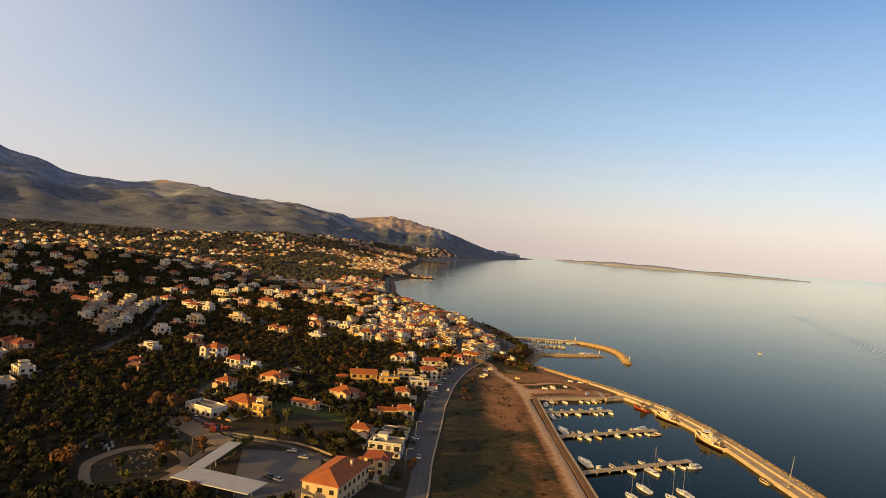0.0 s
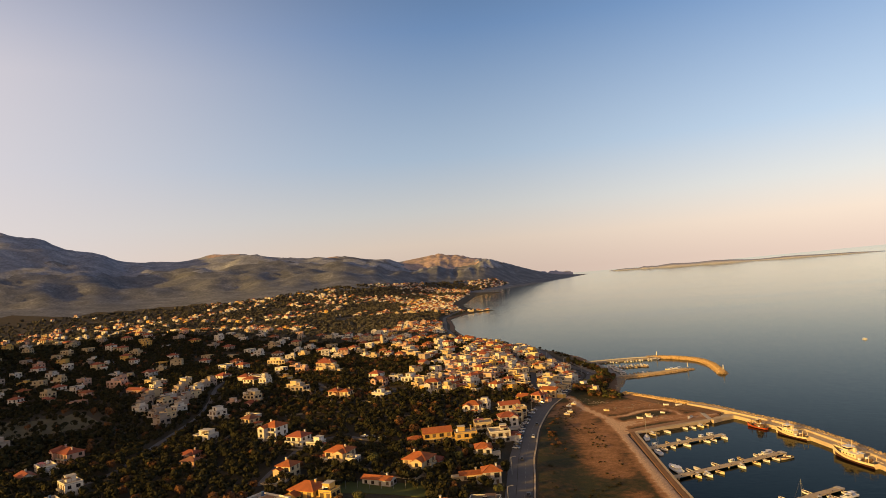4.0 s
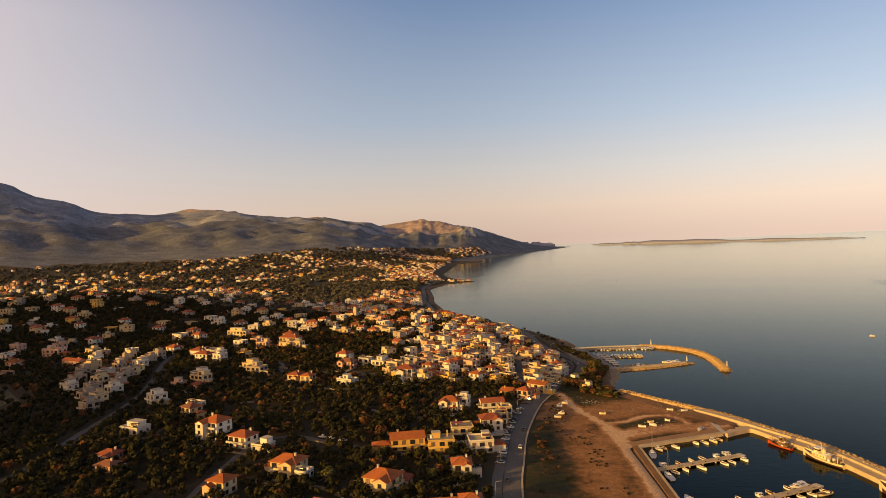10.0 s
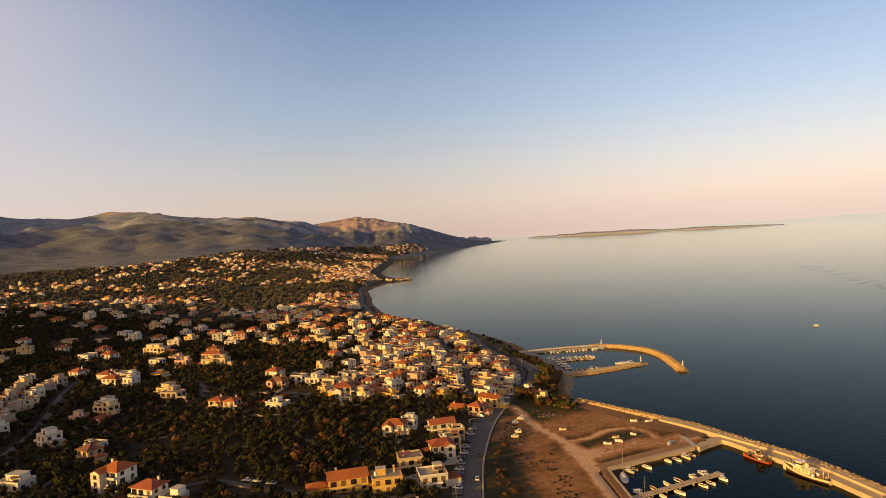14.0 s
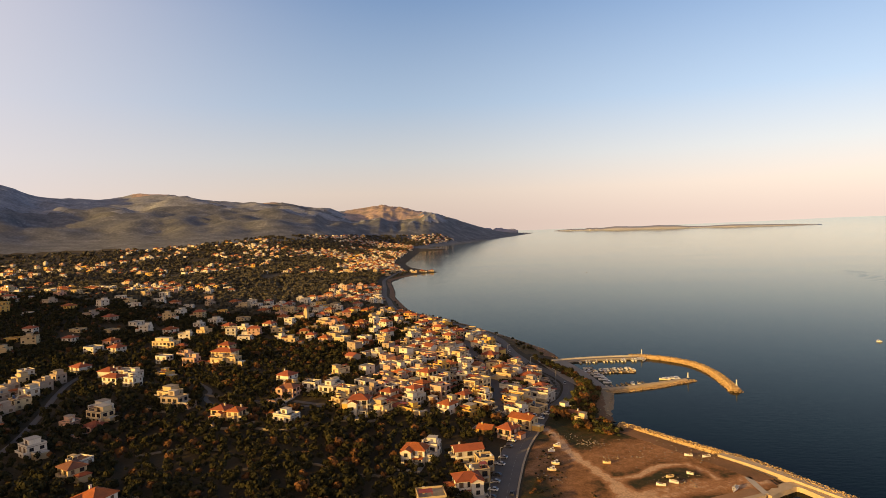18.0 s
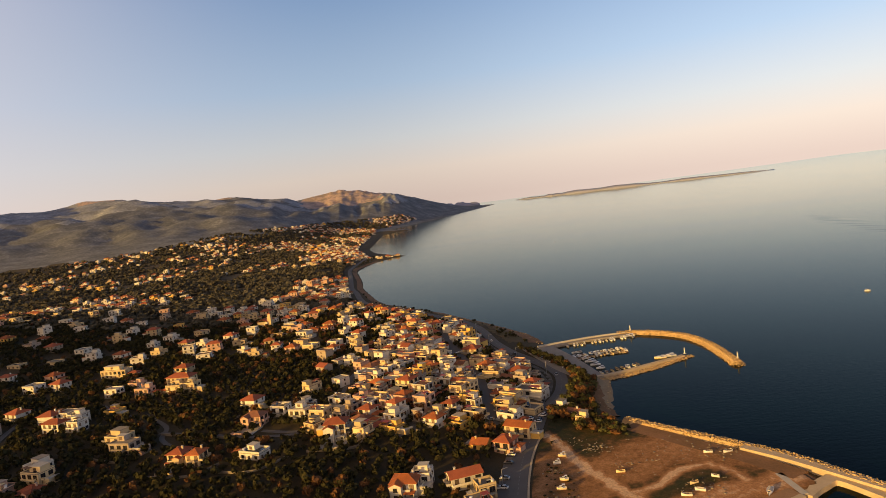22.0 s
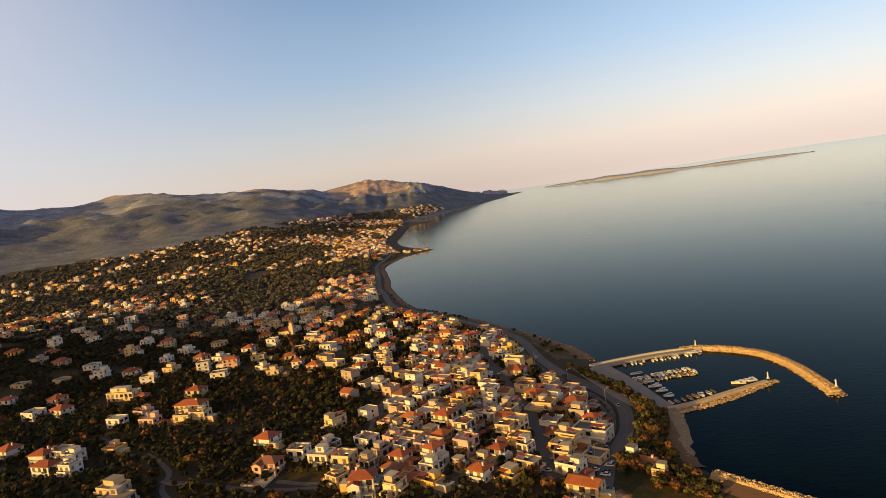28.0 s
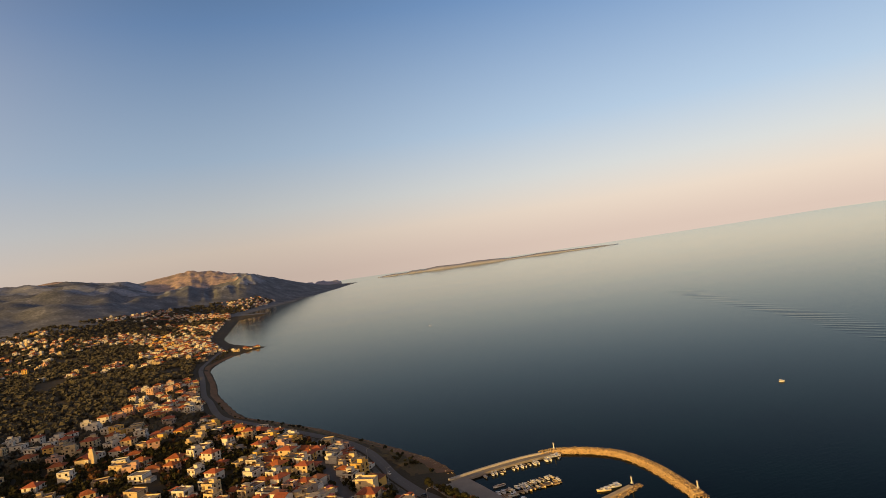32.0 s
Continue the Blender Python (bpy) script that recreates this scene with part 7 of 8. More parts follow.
def trawler(x, y, turn, L, hull, label, red=False):
    t = thing("fishing_trawler", pose(x, y, 0, 0, 0, turn), label, "ship", "moored fishing ships")
    B = L * .25
    hs, rings = hull_shape(L, B, L * .072, L * .085, .95, .7, 13)
    part("hull", hs, hull, t)
    low = []
    for r in rings[:-1]:
        k = .55 if not red else .3
        low.append([(r[0][0] * .985 - .03, r[0][1], r[0][2] * k), (r[2][0] * 1.02 - .03, r[2][1], r[2][2]), r[3], (r[4][0] * 1.02 + .03, r[4][1], r[4][2]), (r[6][0] * .985 + .03, r[6][1], r[6][2] * k)])
    part("lower_hull", Shape().loft(low, close=False), "dark_hull", t, "dark red antifouling and boot top")
    part("deck", deck_shape(rings, .55), "deck", t)
    part("bulwark_rail", sweep([r[0] for r in rings] + [r[-1] for r in rings[::-1]], .13, 5), "boat_cream" if not red else "wood", t)
    dz = L * .072
    hw, hl, hy = B * .6, L * (.34 if not red else .26), L * (.06 if not red else -.14)
    main = "boat_cream" if not red else "wood"
    w = part("deckhouse", Shape().box(0, hy, dz - .5, hw, hl, 2.3), main, t)
    part("boat_deck", Shape().box(0, hy, dz + 1.8, hw * 1.22, hl * 1.08, .12), "boat_white", w)
    bh = part("wheelhouse", Shape().box(0, hy + hl * .22, dz + 1.92, hw * .82, hl * .36, 1.9, taper=.93), main, t)
    part("bridge_window", Shape().box(0, hy + hl * .22, dz + 2.75, hw * .83, hl * .37, .6, taper=.97), "glass", bh)
    part("bridge_roof", Shape().box(0, hy + hl * .22, dz + 3.82, hw * 1.0, hl * .46, .13), "boat_white", bh)
    for s in (-1, 1):
        for i in range(4 if not red else 2):
            part("porthole", Shape().box(s * (hw / 2 + .01), hy + (i - 1.5) * hl * .22, dz + .7, .08, .6, .5), "glass", w)
        part("side_rail", sweep([(s * hw * .58, hy - hl * .5, dz + 2.7), (s * hw * .58, hy, dz + 2.7), (s * hw * .58, hy + hl * .1, dz + 2.7)], .04), "steel", w)
    part("funnel", Shape().box(0, hy - hl * .2, dz + 1.9, .9, 1.2, 2.0, taper=.85), main, t)
    for i in range(2 if not red else 1):
        part("life_raft", Shape().tube((-.7 + i * 1.3, hy - hl * .42, dz + 2.15), (-.1 + i * 1.3, hy - hl * .42, dz + 2.15), .32, n=9), "boat_white", t)
    fm = part("foremast", Shape().tube((0, L * .29, dz - .4), (0, L * .29, dz + L * .24), .15, .08, 7), main, t)
    part("derrick", Shape().tube((0, L * .29, dz + 1.0), (0, L * .40, dz + L * .15), .09, .07, 6), main, fm)
    part("stay", Shape().tube((0, L * .29, dz + L * .23), (0, L * .48, dz + L * .085), .03, n=3), "steel", fm)
    mm = part("mizzen_mast", Shape().tube((0, hy - hl * .02, dz + 1.9), (0, hy - hl * .02, dz + L * .28), .13, .07, 7), main, t)
    part("boom", Shape().tube((0, hy - hl * .05, dz + 2.6), (0, -L * .36, dz + L * .15), .09, .06, 6), main, mm)
    for s in (-1, 1):
        part("gantry_leg", Shape().tube((s * B * .32, -L * .38, dz - .4), (s * B * .25, -L * .38, dz + 3.0), .13, n=6), main, t)
        part("round_tank", Shape().tube((s * hw * .45, -L * .17, dz - .45), (s * hw * .45, -L * .17, dz + .75), .62, .62, 10), "boat_white", t)
    part("gantry_beam", Shape().tube((-B * .27, -L * .38, dz + 3.0), (B * .27, -L * .38, dz + 3.0), .13, n=6), main, t)
    part("net_drum", Shape().tube((-B * .25, -L * .3, dz + .3), (B * .25, -L * .3, dz + .3), .7, n=10), "wood", t)
    part("net_heap", Shape().box(0, -L * .43, dz - .5, B * .42, L * .08, .9, 8, .6), "dark_metal", t, "dark heap of folded fishing net")
    part("winch", Shape().tube((-B * .18, L * .26, dz + .1), (B * .18, L * .26, dz + .1), .5, n=9), "dark_metal", t)
    part("hatch", Shape().box(0, L * .34, dz + .1, B * .3, B * .3, .5), "deck", t)
    part("radar", Shape().tube((0, hy + hl * .2, dz + 3.9), (0, hy + hl * .2, dz + 5.4), .06, n=5).box(0, hy + hl * .2, dz + 5.2, 1.2, .18, .18), "steel", t)
    for i in range(4):
        part("fender", Shape().tube((B * .52, -L * .25 + i * L * .15, .3), (B * .52, -L * .25 + i * L * .15, 1.2), .26, n=7), "rubber", t)
    return t


trawler(135.4, 400, 24, 13, "boat_red", "small orange-red wooden fishing ship moored at the breakwater quay", True)
trawler(144.6, 379, 21, 21, "boat_cream", "cream fishing trawler with a white wheelhouse moored at the quay")
trawler(151.3, 334, 12, 26, "boat_cream", "large cream trawler with gantry and round tanks moored at the quay")

_b = random.Random(17)


def moor(ax, ay, bx, by, side, n, off=4.6, skip=.12, sizes=(3.5, 5.3), z=0.0, spread=5):
    """Boats in a row, stern to a pier; side +1 or -1 of the line."""
    L, an = math.hypot(bx - ax, by - ay), math.degrees(math.atan2(by - ay, bx - ax))
    ux, uy = (bx - ax) / L, (by - ay) / L
    for i in range(n):
        if _b.random() < skip:
            continue
        s = (i + .5 + _b.uniform(-.25, .25)) / n * L
        ln = _b.uniform(*sizes)
        o = off - 2.6 + ln / 2
        boat(ax + ux * s - uy * o * side, ay + uy * s + ux * o * side, z, an + (0 if side > 0 else 180) + _b.uniform(-spread, spread), ln,
             _b.choices(("boat_white", "boat_cream", "boat_blue"), (.66, .26, .08))[0], _b.choices(("open", "cabin", "tent"), (.5, .34, .16))[0])


moor(74, 400, 114, 415.5, -1, 8, 4.4)
moor(73, 370.5, 113, 386.5, 1, 6)
moor(73, 370.5, 113, 386.5, -1, 7)
moor(75, 325, 127.5, 349.5, 1, 7)
moor(75, 325, 127.5, 349.5, -1, 9)
moor(75, 273, 127, 299, 1, 6, skip=.25)
moor(75, 273, 127, 299, -1, 8, skip=.3)
boat(73.6, 336, 0, 8, 12, "boat_white", "cabin", label="larger white motor cruiser with a wooden deckhouse at the quay")
boat(74, 391, 0, -10, 9, "boat_white", "sail")
boat(73, 363, 0, 5, 8.5, "boat_white", "sail")
boat(74, 286, 0, 12, 12.5, "boat_cream", "cabin", label="large cream motor boat moored at the quay")
boat(102.9, 279.4, 0, 200, 9, "boat_white", "sail")
boat(119.5, 350.5, 0, 110, 8.5, "boat_white", "cabin")
boat(125, 342.5, 0, 112, 8, "boat_cream", "open")
boat(125.5, 291, 0, 110, 8, "boat_white", "cabin")
boat(152.2, 279.3, 0, 8, 6.5, "boat_cream", "open")
for _x, _y in ((84.2, 247.1), (92, 258), (101, 248.7), (108, 256)):
    boat(_x, _y, 0, 20 + _x % 7, 9, "boat_white", "sail")
# drawn up on land
for _x, _y, _a, _l in ((64, 454, 80, 6), (79, 428, 70, 6.5), (85, 430, 60, 6.5), (85.5, 436, 100, 6), (106.1, 421.4, 140, 10), (46, 475, 80, 6), (42, 468, 95, 5.5), (41, 453, 75, 6), (38, 445.5, 85, 6.5),
                       (102.6, 459.4, 75, 6), (109.8, 457.2, 100, 7), (95, 438.5, 50, 5)):
    boat(_x, _y, up(_x, _y) + .3, _a, _l * .58, _b.choice(("boat_white", "boat_white", "boat_cream")), _b.choice(("open", "cabin", "tent")), "boats drawn up on land",
         label="boat drawn up on the bare dirt yard")

# village harbour: three rows of boats and a few larger ones
moor(99, 670.5, 145, 672.5, -1, 17, 4.2, .1, (3.8, 5.6))
pontoon = thing("pontoon", pose(94.7, 633, 0, 0, 0, -3), "narrow floating jetty with boats on both sides", "jetty")
part("deck", Shape().box(19, 0, .45, 38, 2.0, .3), "deck", pontoon)
for _i in range(5):
    part("float", Shape().box(3 + _i * 8, 0, -.2, 3, 1.8, .65), "concrete", pontoon)
moor(96.7, 633, 133.2, 638.2, 1, 13, 4.0, .03, (3.8, 5.6))
moor(96.7, 633, 133.2, 638.2, -1, 14, 4.0, .03, (3.8, 5.6))
moor(101, 587.4, 134.6, 595.6, 1, 9, 5.4, .1, (3.8, 5.6))
boat(144.8, 606.7, 0, 70, 7.5, "boat_cream", "cabin", label="cream work boat beside the mole")
boat(151, 607.9, 0, 85, 9, "boat_white", "cabin")
boat(148.6, 672.5, 0, 85, 9, "boat_white", "cabin")
boat(150.7, 668.8, 0, 150, 6, "boat_white", "open")
for _i in range(6):
    boat(104.5 - _i * .5, 603 + _i * 9, 0, 80 + _i * 3, 5.5 + _i % 3, "boat_white", _b.choice(("open", "cabin")))
boat(364, 710, 0, -120, 4.2, "boat_white", "cabin", group="", label="white motor boat far out on the open sea")
boat(307.7, 1520, 0, -100, 6, "boat_white", "cabin", group="", label="white motor boat far out on the open sea")


# ---------------------------------------------------------------- cars
def car_master():
    body = Shape().loft([[(-.82, y, .35), (-.86, y, z * .8), (-.78, y, z), (.78, y, z), (.86, y, z * .8), (.82, y, .35)] for y, z in ((-2.05, .78), (-1.9, .92), (-.6, .95), (.75, .93), (1.9, .74), (2.1, .58))])
    cab = Shape().loft([[(-.72, y, .9), (-.6 if 0 < i < 3 else -.7, y, z), (.6 if 0 < i < 3 else .7, y, z), (.72, y, .9)] for i, (y, z) in enumerate(((-1.7, .95), (-1.15, 1.42), (.15, 1.44), (.95, .95)))])
    roof = Shape().box(0, -.5, 1.43, 1.16, 1.25, .04)
    wheel = Shape().tube((-.1, 0, .31), (.1, 0, .31), .31, n=10)
    return body.mesh("body"), cab.mesh("glasshouse"), roof.mesh("roof"), wheel.mesh("wheel")


CAR = {}


def car(x, y, turn, paint, label, lift=.24):
    t = thing("car", pose(x, y, up(x, y) + lift, 0, 0, turn), label, "car", "parked and passing cars")
    if paint not in CAR:
        CAR[paint] = car_master()
    b, c, r, w = CAR[paint]
    part("body", b, paint, t)
    g = part("glasshouse", c, "glass", t)
    part("roof", r, paint, g)
    for sx in (-.78, .78):
        for sy in (-1.3, 1.35):
            o = part("wheel", w, "rubber", t)
            o.location = (sx, sy, 0)


_paints = ("car_white", "car_dark", "car_silver")
_words = {"car_white": "white", "car_dark": "dark", "car_silver": "silver"}
for _y in (264, 301, 352, 393, 421, 505, 590, 652, 702):
    _p = _paints[int(_y) % 3]
    car(road_x(_y) + (1.7 if _y % 2 else -1.7), _y, -math.degrees(math.atan2(road_x(_y + 5) - road_x(_y - 5), 10)), _p, _words[_p] + " car driving on the coast road")
for _i, _y in enumerate((283, 289, 372, 379, 385, 391, 399, 405, 412, 418, 425, 433, 440, 452, 460, 474, 482)):
    _p = _paints[(_i * 5 + 1) % 3]
    car(road_x(_y) - 6.1, _y, 60 + _i % 4 * 3, _p, _words[_p] + " car parked beside the coast road", .3)
for _x, _y, _a in ((-52.2, 221.9, 60), (-48.8, 220.4, 60), (-44.9, 245.1, 80), (-50.6, 250.6, 85), (-102.5, 281.1, 40), (-99, 278.1, 30), (76.2, 650, 20), (73.8, 630.7, 10), (77.7, 619, 70), (82.2, 602.2, 80), (-81, 399.5, 70), (-76.5, 397.8, 75), (-70, 394.8, 70),
                    (54.1, 531.1, 40), (50.2, 525.5, 40), (46.3, 519.2, 40), (18.5, 645, 10), (16.3, 657.6, 5), (21.1, 662.4, 80),
                    (54, 544, 150), (52.5, 540.5, 150), (51.5, 537, 152), (50, 533.5, 150), (47, 530.5, 148), (49, 524, 60), (37, 526, 60), (29, 521.5, 40), (42, 522, 65), (45, 516.5, 60),
                    (18, 520.4, 60), (22.8, 522.9, 62), (31.5, 525.2, 58), (36.3, 528.3, 60), (43.9, 534, 55), (49.3, 536.5, 50), (20.9, 512.5, 150), (27.6, 514.2, 60)):
    _p = _paints[abs(int(_x + _y)) % 3]
    car(_x, _y, _a, _p, _words[_p] + " car parked in the open", .3)

# ---------------------------------------------------------------- the school yard and the lot beside it
ribbon([(-39.4, 197.6), (-47.3, 218), (-54.5, 250.8)], 30, "yard", .2, "pavement_school_yard", "grey tarmac school yard", "yard", across=4)
canopy = thing("canopy", pose(-72.6, 212.6, up(-75, 222)), "long pale L-shaped sheet metal canopy on thin posts beside the yard", "canopy")
part("roof", Shape().box(0, 14, 4.3, 5.0, 30, .25, -8), "metal_roof", canopy)
part("roof", Shape().box(9, -10, 4.6, 29, 11, .28, -18), "metal_roof", canopy)
for _i in range(7):
    part("post", Shape().tube((-1.7 + _i * .55, 2 + _i * 4, -2), (-1.7 + _i * .55, 2 + _i * 4, 4.4), .12, n=6), "steel", canopy)
for _i in range(5):
    part("post", Shape().tube((-3 + _i * 6, -7 - _i * 1.95, -2), (-3 + _i * 6, -7 - _i * 1.95, 4.7), .12, n=6), "steel", canopy)
ribbon([(-109, 206.7), (-112.9, 217.9), (-108, 233.8), (-97.2, 239.5), (-86.4, 232.4), (-82.5, 221.2), (-84.5, 209.2), (-93.4, 199.1), (-103.2, 199.2), (-109, 206.7)], 3.4, "track", .22, "track_ring", "pale dirt track looping round a rough lot", "track", ragged=.1, steps=8)
ribbon([(-85.4, 216.6), (-82.5, 229.5), (-80.3, 243.1), (-76.1, 257.8)], 3.2, "track", .24, "track_link", "pale dirt track beside the canopy", "track", ragged=.1, steps=8)
ribbon([(-109.4, 279.2), (-98.9, 268.2), (-87, 258.2), (-78.1, 254)], 11, "track", .2, "ground_lot", "bare dirt lot beside the office building", "yard", ragged=.15, steps=8, across=4)
ribbon([(-76.2, 314.1), (-53.8, 311.5), (-35.1, 307.2)], 15, "turf", .2, "ground_turf", "small green turf pitch", "lawn", steps=6, across=4)
for _i in range(8):
    _q = thing("fence_post", pose(-72 + _i * 5.2, 311 - _i * .1, up(-72 + _i * 5.2, 311)), "thin pale metal post of the pitch fence", "post", "posts of the pitch fence")
    part("shaft", Shape().tube((0, 0, -.3), (0, 0, 3.6), .07, n=6), "steel", _q)
    part("cap", Shape().tube((0, 0, 3.6), (0, 0, 3.7), .1, n=6), "steel", _q)


def garden_wall(line, h, name_label):
    pts = catmull(line, 5)
    rings = []
    for i, p in enumerate(pts):
        q = pts[min(i + 1, len(pts) - 1)] - pts[max(i - 1, 0)]
        q = q / np.hypot(*q) * .2
        z = up(p[0], p[1])
        rings.append([(p[0] + q[1], p[1] - q[0], z - .6), (p[0] + q[1], p[1] - q[0], z + h), (p[0] - q[1], p[1] + q[0], z + h), (p[0] - q[1], p[1] + q[0], z - .6)])
    return solid("garden_wall", Shape().loft(rings), "stone_wall", name_label, "wall", "garden walls")


garden_wall([(-123.7, 222.5), (-122.6, 247.6), (-119.3, 276.2)], 1.5, "low grey stone wall beside the rough lot")
garden_wall([(-110.8, 270.3), (-97.9, 256.4)], 1.2, "low grey stone wall across the lot")
garden_wall([(-78.1, 263.8), (-51.2, 261.4), (-34.8, 253.2)], 0.8, "pale stone wall along the school lane")
garden_wall([(-90, 397.5), (-64, 385.5), (-46, 378.5)], 0.7, "low stone wall along the villa lane")
garden_wall([(-57.6, 329.5), (-69.5, 337.6), (-93, 343.5)], 1.3, "white garden wall below the villa")
garden_wall([(-146.6, 552.4), (-117.4, 539.4), (-97.6, 529.6)], 1.3, "pale retaining wall in the groves")
garden_wall([(-64.2, 528.2), (-40.5, 530.3), (-12.5, 515.2)], 1.2, "pale wall along the village edge")
for _line, _h, _w in (([(-145.4, 391.2), (-142.6, 413), (-124.5, 415.9)], 1.2, "low stone wall round the garden of a tall white villa"),
                      ([(-122.2, 378.4), (-100.9, 372.2), (-95.4, 389.3)], 1.1, "pale garden wall below the two villas"),
                      ([(-55.6, 331.3), (-34.2, 326.3), (-25.6, 339.4)], 1.2, "pale wall round the garden of a cream villa"),
                      ([(-96.8, 343.4), (-75.4, 337.6), (-65.7, 353.2)], 1.2, "pale wall along the terrace of a cream villa"),
                      ([(-189.9, 395.9), (-166.3, 395.7), (-164.5, 415.5)], 1.1, "low white wall round a terrace garden"),
                      ([(-52.4, 379.1), (-29, 375.9), (-11.5, 378.7)], 1.2, "stone wall before the ochre apartment house"),
                      ([(-104.1, 495.4), (-86.6, 491.8), (-73.3, 503.4)], 1.1, "pale wall round the low white house"),
                      ([(-65.5, 505.9), (-43.9, 504.2), (-38.2, 515.5)], 1.2, "stone wall below the three-storey house"),
                      ([(-137.3, 499.7), (-115.7, 494.8), (-104.5, 504.1)], 1.1, "stone wall below the twin villas"),
                      ([(-176.9, 532.7), (-157.2, 521.7), (-144, 531.6)], 1.2, "stone wall round a grey house"),
                      ([(-112.2, 565.3), (-96.7, 572.8), (-79, 576.2)], 1.1, "dry stone terrace wall in the grove"),
                      ([(-146.2, 460.3), (-126.9, 467.9), (-109.3, 466.5)], 1.0, "dry stone terrace wall in the grove"),
                      ([(-93.4, 443.6), (-71.8, 450.4), (-56.2, 446.2)], 1.0, "dry stone terrace wall in the grove"),
                      ([(-58.5, 431.3), (-42.9, 437.2), (-27.2, 434.5)], 1.0, "dry stone terrace wall in the grove")):
    garden_wall(_line, _h, _w)
_k = random.Random(3)
for _i in range(14):
    _x, _y = -121 + (_i % 5) * 1.9 + _k.uniform(-.3, .3), 231 + (_i // 5) * 3.2 + _k.uniform(-.4, .4)
    _c = thing("crate", pose(_x, _y, up(_x, _y), 0, 0, _k.uniform(0, 40)), "pale wooden crate standing in rows on rough ground", "crate", "pale crates in rows")
    part("box", Shape().box(0, 0, 0, .9, .9, .8), "pale_concrete", _c)
    part("lid", Shape().box(0, 0, .8, 1.0, 1.0, .12), "metal_roof", _c)


def farm_machine(x, y, turn, size):
    t = thing("farm_machine", pose(x, y, up(x, y), 0, 0, turn) @ Matrix.Scale(size, 4), "red farm machine parked on the dirt lot", "machine", "red farm machines on the lot")
    part("chassis", Shape().box(0, 0, .6, 1.6, 6.0, .5), "red_paint", t)
    c = part("cab", Shape().box(0, 1.6, 1.1, 1.5, 1.5, 1.3, taper=.85), "red_paint", t)
    part("cab_window", Shape().box(0, 1.6, 1.6, 1.46, 1.46, .5, taper=.93), "glass", c)
    part("hopper", Shape().box(0, -1.2, 1.1, 1.9, 2.0, 1.0, taper=1.2), "red_paint", t)
    part("boom", Shape().tube((0, -.2, 1.4), (.6, -4.0, 2.3), .18, n=6), "red_paint", t)
    for sx in (-1.0, 1.0):
        for sy in (-2.0, 1.9):
            part("wheel", Shape().tube((sx - .18, sy, .55), (sx + .18, sy, .55), .55, n=10), "rubber", t)


farm_machine(-87, 265, 25, 1.0)
farm_machine(-83.1, 267.9, 70, .85)
farm_machine(-90, 269, 110, .8)
rubble = []
for _i in range(60):
    _x, _y = -98 + _k.gauss(0, 4), 226 + _k.gauss(0, 6)
    _s = _k.uniform(.6, 1.8)
    rubble.append((_x, _y, up(_x, _y) + .2, _s, _s, _s * .7, _k.uniform(0, 6), _k.randrange(10)))
for _i in range(50):
    _x, _y = -110 + _k.gauss(0, 4), 263 + _k.gauss(0, 5)
    _s = _k.uniform(.6, 1.6)
    rubble.append((_x, _y, up(_x, _y) + .2, _s, _s, _s * .7, _k.uniform(0, 6), _k.randrange(10)))
for _cx, _cy, _sp, _n in ((40, 460, 3.5, 30), (63, 480, 3.5, 70), (37.2, 438, 3, 25), (68, 459.8, 3, 20), (107.7, 459, 6, 70), (85.7, 432.4, 6, 50), (87.4, 465.4, 13, 80), (51.5, 490.5, 6, 40)):
    for _i in range(_n):
        _x, _y, _s = _cx + _k.gauss(0, _sp), _cy + _k.gauss(0, _sp * .7), _k.uniform(.3, 1.1)
        if road_x(_y) + 8 < _x < float(lerp(COAST, _y)) - 4:
            rubble.append((_x, _y, up(_x, _y) + .15, _s * 1.3, _s, _s * .6, _k.uniform(0, 6), _k.randrange(10)))
scatter_bulk("rubble", ROCKS, rubble, "stone_wall", "heaps of broken stone on the rough lots", "rubble")


def pole(x, y, h, label, arm=True):
    t = thing("utility_pole", pose(x, y, up(x, y)), label, "pole", "poles beside the road")
    part("shaft", Shape().tube((0, 0, -.5), (0, 0, h), .16, .1, 7), "wood" if not arm else "steel", t)
    if arm:
        a = part("arm", Shape().tube((0, 0, h - .1), (1.8, 0, h + .3), .06, n=5), "steel", t)
        part("lamp_head", Shape().box(2.0, 0, h + .22, .8, .3, .14), "steel", a)
    else:
        part("crossarm", Shape().box(0, 0, h - .7, 1.6, .12, .12), "wood", t)


pole(-83.5, 232.3, 8, "wooden utility pole beside the dirt track", False)
for _y in (250, 290, 330, 372, 414, 452, 486, 530, 596, 640, 690, 740):
    pole(road_x(_y) - 6, _y, 8, "thin steel street lamp beside the coast road")
mast = thing("flagpole", pose(157.5, 269.5, 2.0), "tall leaning steel mast on the breakwater quay", "mast")
part("shaft", Shape().tube((0, 0, 0), (2.2, 1.0, 13), .2, .12, 8), "steel", mast)
part("foot", Shape().box(0, 0, 0, 1.2, 1.2, .5), "concrete", mast)
part("brace", Shape().tube((-2.5, -1, 0), (.9, .4, 5.4), .06, n=5), "steel", mast)

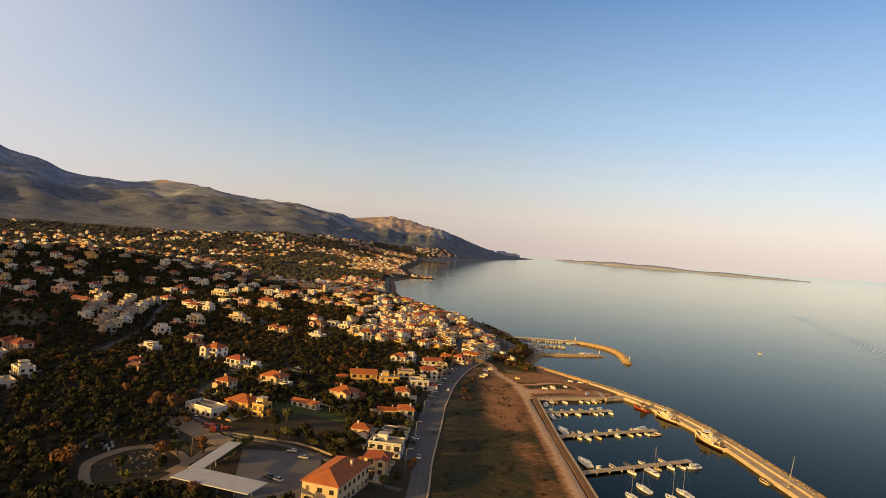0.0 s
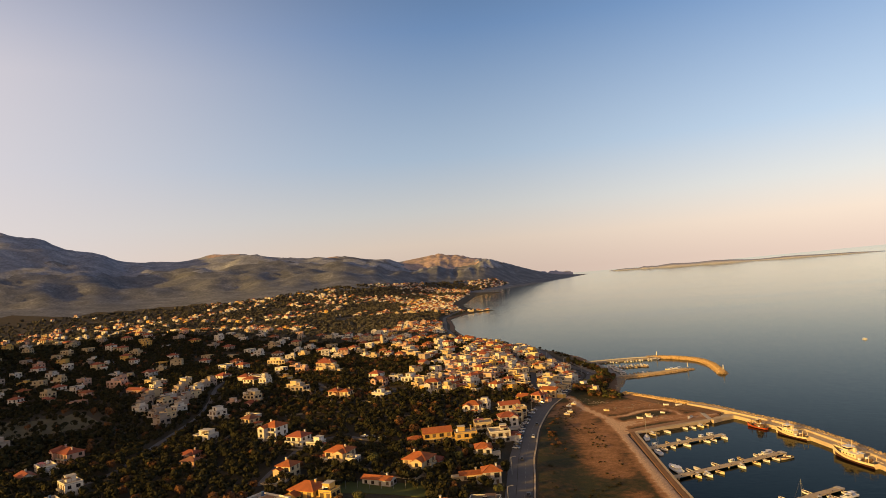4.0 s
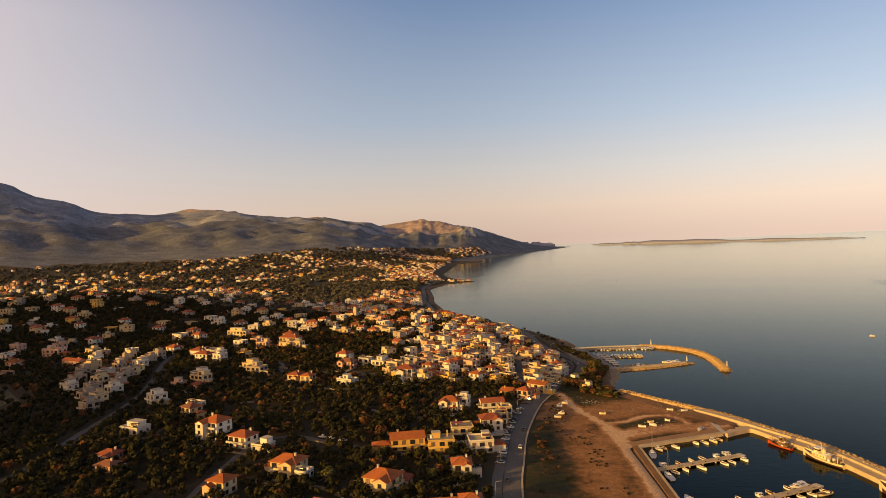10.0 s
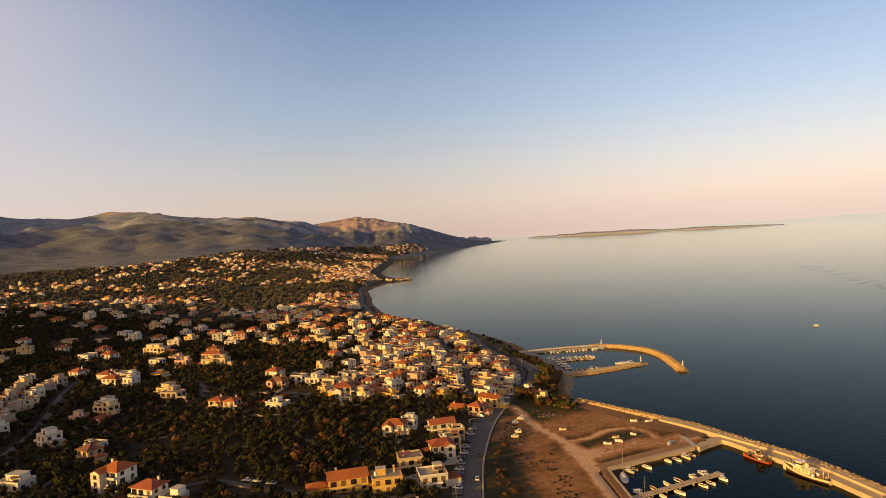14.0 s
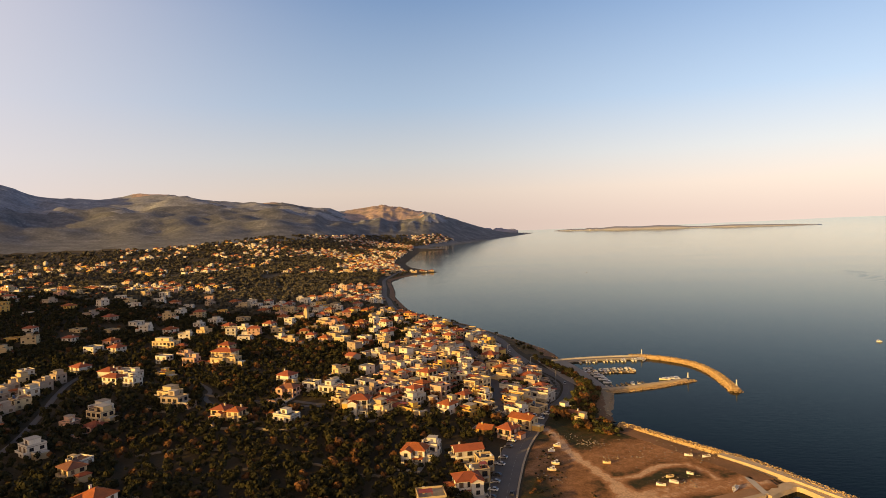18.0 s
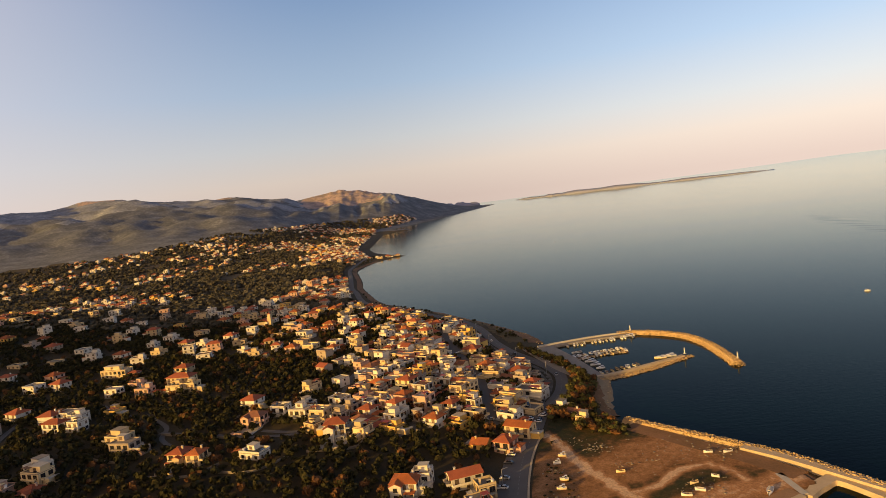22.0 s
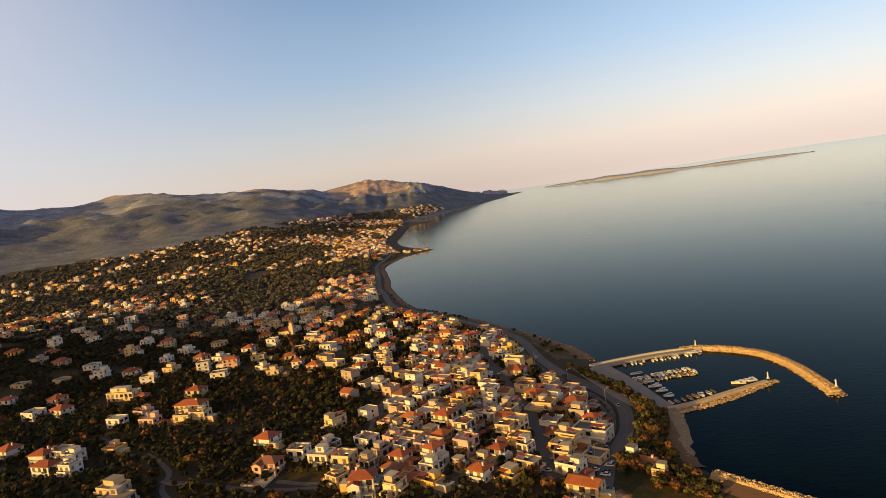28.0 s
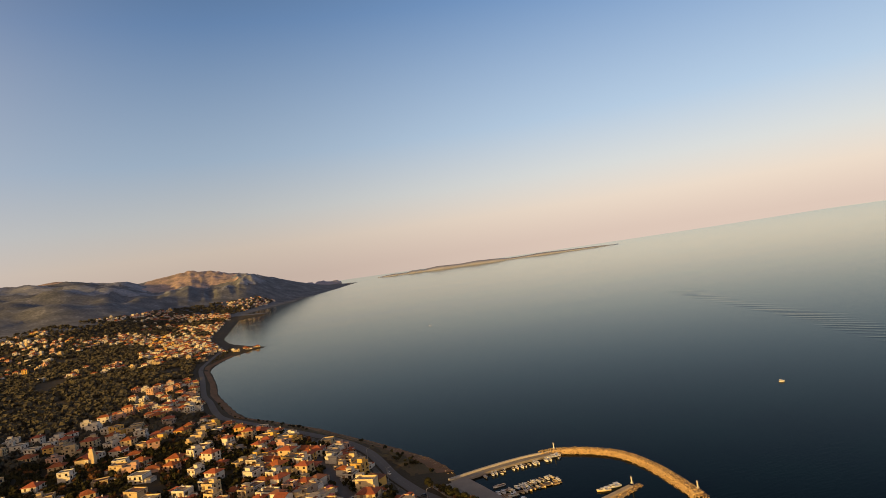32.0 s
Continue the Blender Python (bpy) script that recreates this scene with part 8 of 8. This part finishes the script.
# ---------------------------------------------------------------- trees and bushes that stand alone
_t = random.Random(9)
for _i in range(46):
    _x, _y = _t.uniform(66, 92), _t.uniform(520, 584)
    if _x > lerp(COAST, _y) - 8 or _x < road_x(_y) + 8:
        continue
    tree_thing(_x, _y, _t.uniform(3.2, 6.2), _t.choice(("leaf", "leaf_green", "leaf_rust", "leaf")))
for _i in range(18):
    tree_thing(_t.uniform(52, 62) + (_i - 9) * .2, 516 + _i * .7, _t.uniform(2.4, 4.2), _t.choice(("leaf_green", "leaf_rust")))
for _y in range(600, 668, 5):
    tree_thing(road_x(_y) + 8.5 + _t.uniform(-1, 1), _y, _t.uniform(3.6, 5.6), "leaf")
for _i in range(11):
    tree_thing(-68.5 - _i * .42, 254 - _i * 2.6, _t.uniform(3.6, 4.8), "leaf_green")
for _x, _y, _s, _m in ((-81.5, 238.1, 5.5, "leaf_rust"), (-89.4, 233.4, 5, "leaf_green"), (-93.4, 229.7, 5.5, "leaf_rust"), (-100.3, 213.1, 5, "leaf"), (-115.9, 207.6, 7, "leaf_rust"), (-104.1, 243.5, 5, "leaf"), (-111.4, 285.1, 7.5, "leaf_rust"), (-119.3, 284.1, 7, "leaf_rust"),
                       (-69, 198, 5, "leaf_rust"), (-94.3, 204.7, 4, "leaf_green"), (-89.4, 218.5, 4.2, "leaf"), (-56.2, 265.7, 5.5, "leaf_green"), (-49.2, 269.2, 6, "leaf"), (-39.3, 265.4, 5.5, "leaf"), (-31.8, 258.7, 6, "leaf_green"),
                       (-29.5, 269.3, 5.5, "leaf"), (-65.2, 278.1, 5.5, "leaf"), (-61.7, 290.7, 6, "leaf_green"), (-69.7, 288.2, 4.5, "leaf_rust"), (-12.5, 227.8, 4.5, "leaf_green"), (-7.6, 233.2, 4, "leaf"), (-2.6, 249.2, 4, "leaf_rust"), (-6, 303.1, 5, "leaf_green"),
                       (-2.4, 331.5, 5.5, "leaf"), (-26.5, 332.4, 6, "leaf"), (-24.7, 349, 5.5, "leaf_green"), (-56.1, 363, 6, "leaf"), (-65.6, 343.4, 5.5, "leaf_green"), (-31.8, 368, 6, "leaf"), (-18.3, 377, 4.5, "leaf_green")):
    tree_thing(_x, _y, _s, _m)
shrubs = []
for _i in range(700):
    _y = _t.uniform(190, 520)
    _x = _t.uniform(road_x(_y) + 10, 52)
    if noise.noise(Vector((_x / 14, _y / 22, 3))) < .05:
        continue
    _s = _t.uniform(.25, .75)
    shrubs.append((_x, _y, up(_x, _y) + .1, _s * 1.3, _s * 1.3, _s * .7, _t.uniform(0, 6), _t.randrange(5)))
rusty = []
for _i in range(34):
    _x, _y, _s = _t.gauss(24, 4), _t.uniform(365, 455), _t.uniform(.5, 1.3)
    if _x > road_x(_y) + 9:
        rusty.append((_x, _y, up(_x, _y) + .1, _s * 1.2, _s * 1.2, _s * .8, _t.uniform(0, 6), _t.randrange(5)))
scatter_bulk("field_bushes", CROWN_MID, rusty, "leaf_rust", "rust-brown bushes in the field beside the road", "shrubs")
scatter_bulk("field_shrubs", CROWN_MID, shrubs, "leaf", "low brown bushes and weeds over the dry field", "shrubs")
shore = []
for _i in range(320):
    _y = _t.uniform(690, 1700)
    _x = road_x(_y) + _t.uniform(8, 22)
    if _x > lerp(COAST, _y) - 9:
        continue
    _s = _t.uniform(.8, 2.2)
    shore.append((_x, _y, up(_x, _y) + .2, _s, _s, _s * .9, _t.uniform(0, 6), _t.randrange(5)))
scatter_bulk("shore_bushes", CROWN_MID, shore, "leaf", "dark bushes between the coast road and the shore", "shrubs")
thicket = []
for _i in range(880):
    _y = _t.uniform(500, 660)
    _x = _t.uniform(road_x(_y) + 6.5, 95)
    if _x > lerp(COAST, _y) - (9 if _y < 575 else 13) or (_y > 588 and _x > road_x(_y) + 12) or _y > 652 or (_y < 522 and _x < 60) or not free_spot(_x, _y, -.5):
        continue
    _s = _t.uniform(1.2, 2.9)
    thicket.append((_x, _y, up(_x, _y) + .2, _s, _s, _s * _t.uniform(.8, 1.3), _t.uniform(0, 6), _t.randrange(5)))
for _i in range(70):
    _x, _y, _s = _t.gauss(76, 4.5), _t.gauss(502, 6), _t.uniform(1.0, 2.6)
    if 62 < _x < float(lerp(COAST, _y)) - 6:
        thicket.append((_x, _y, up(_x, _y) + .2, _s, _s, _s * _t.uniform(.7, 1.1), _t.uniform(0, 6.3), _t.randrange(5)))
scatter_bulk("shore_thicket", CROWN_NEAR, thicket[::3], "leaf_rust", "brown and rust thicket between road and beach", "shrubs")
scatter_bulk("shore_thicket_dark", CROWN_NEAR, thicket[2::3], "leaf", "dark olive thicket between road and beach", "shrubs")
scatter_bulk("shore_thicket_green", CROWN_NEAR, thicket[1::3], "leaf_green", "green thicket between road and beach", "shrubs")
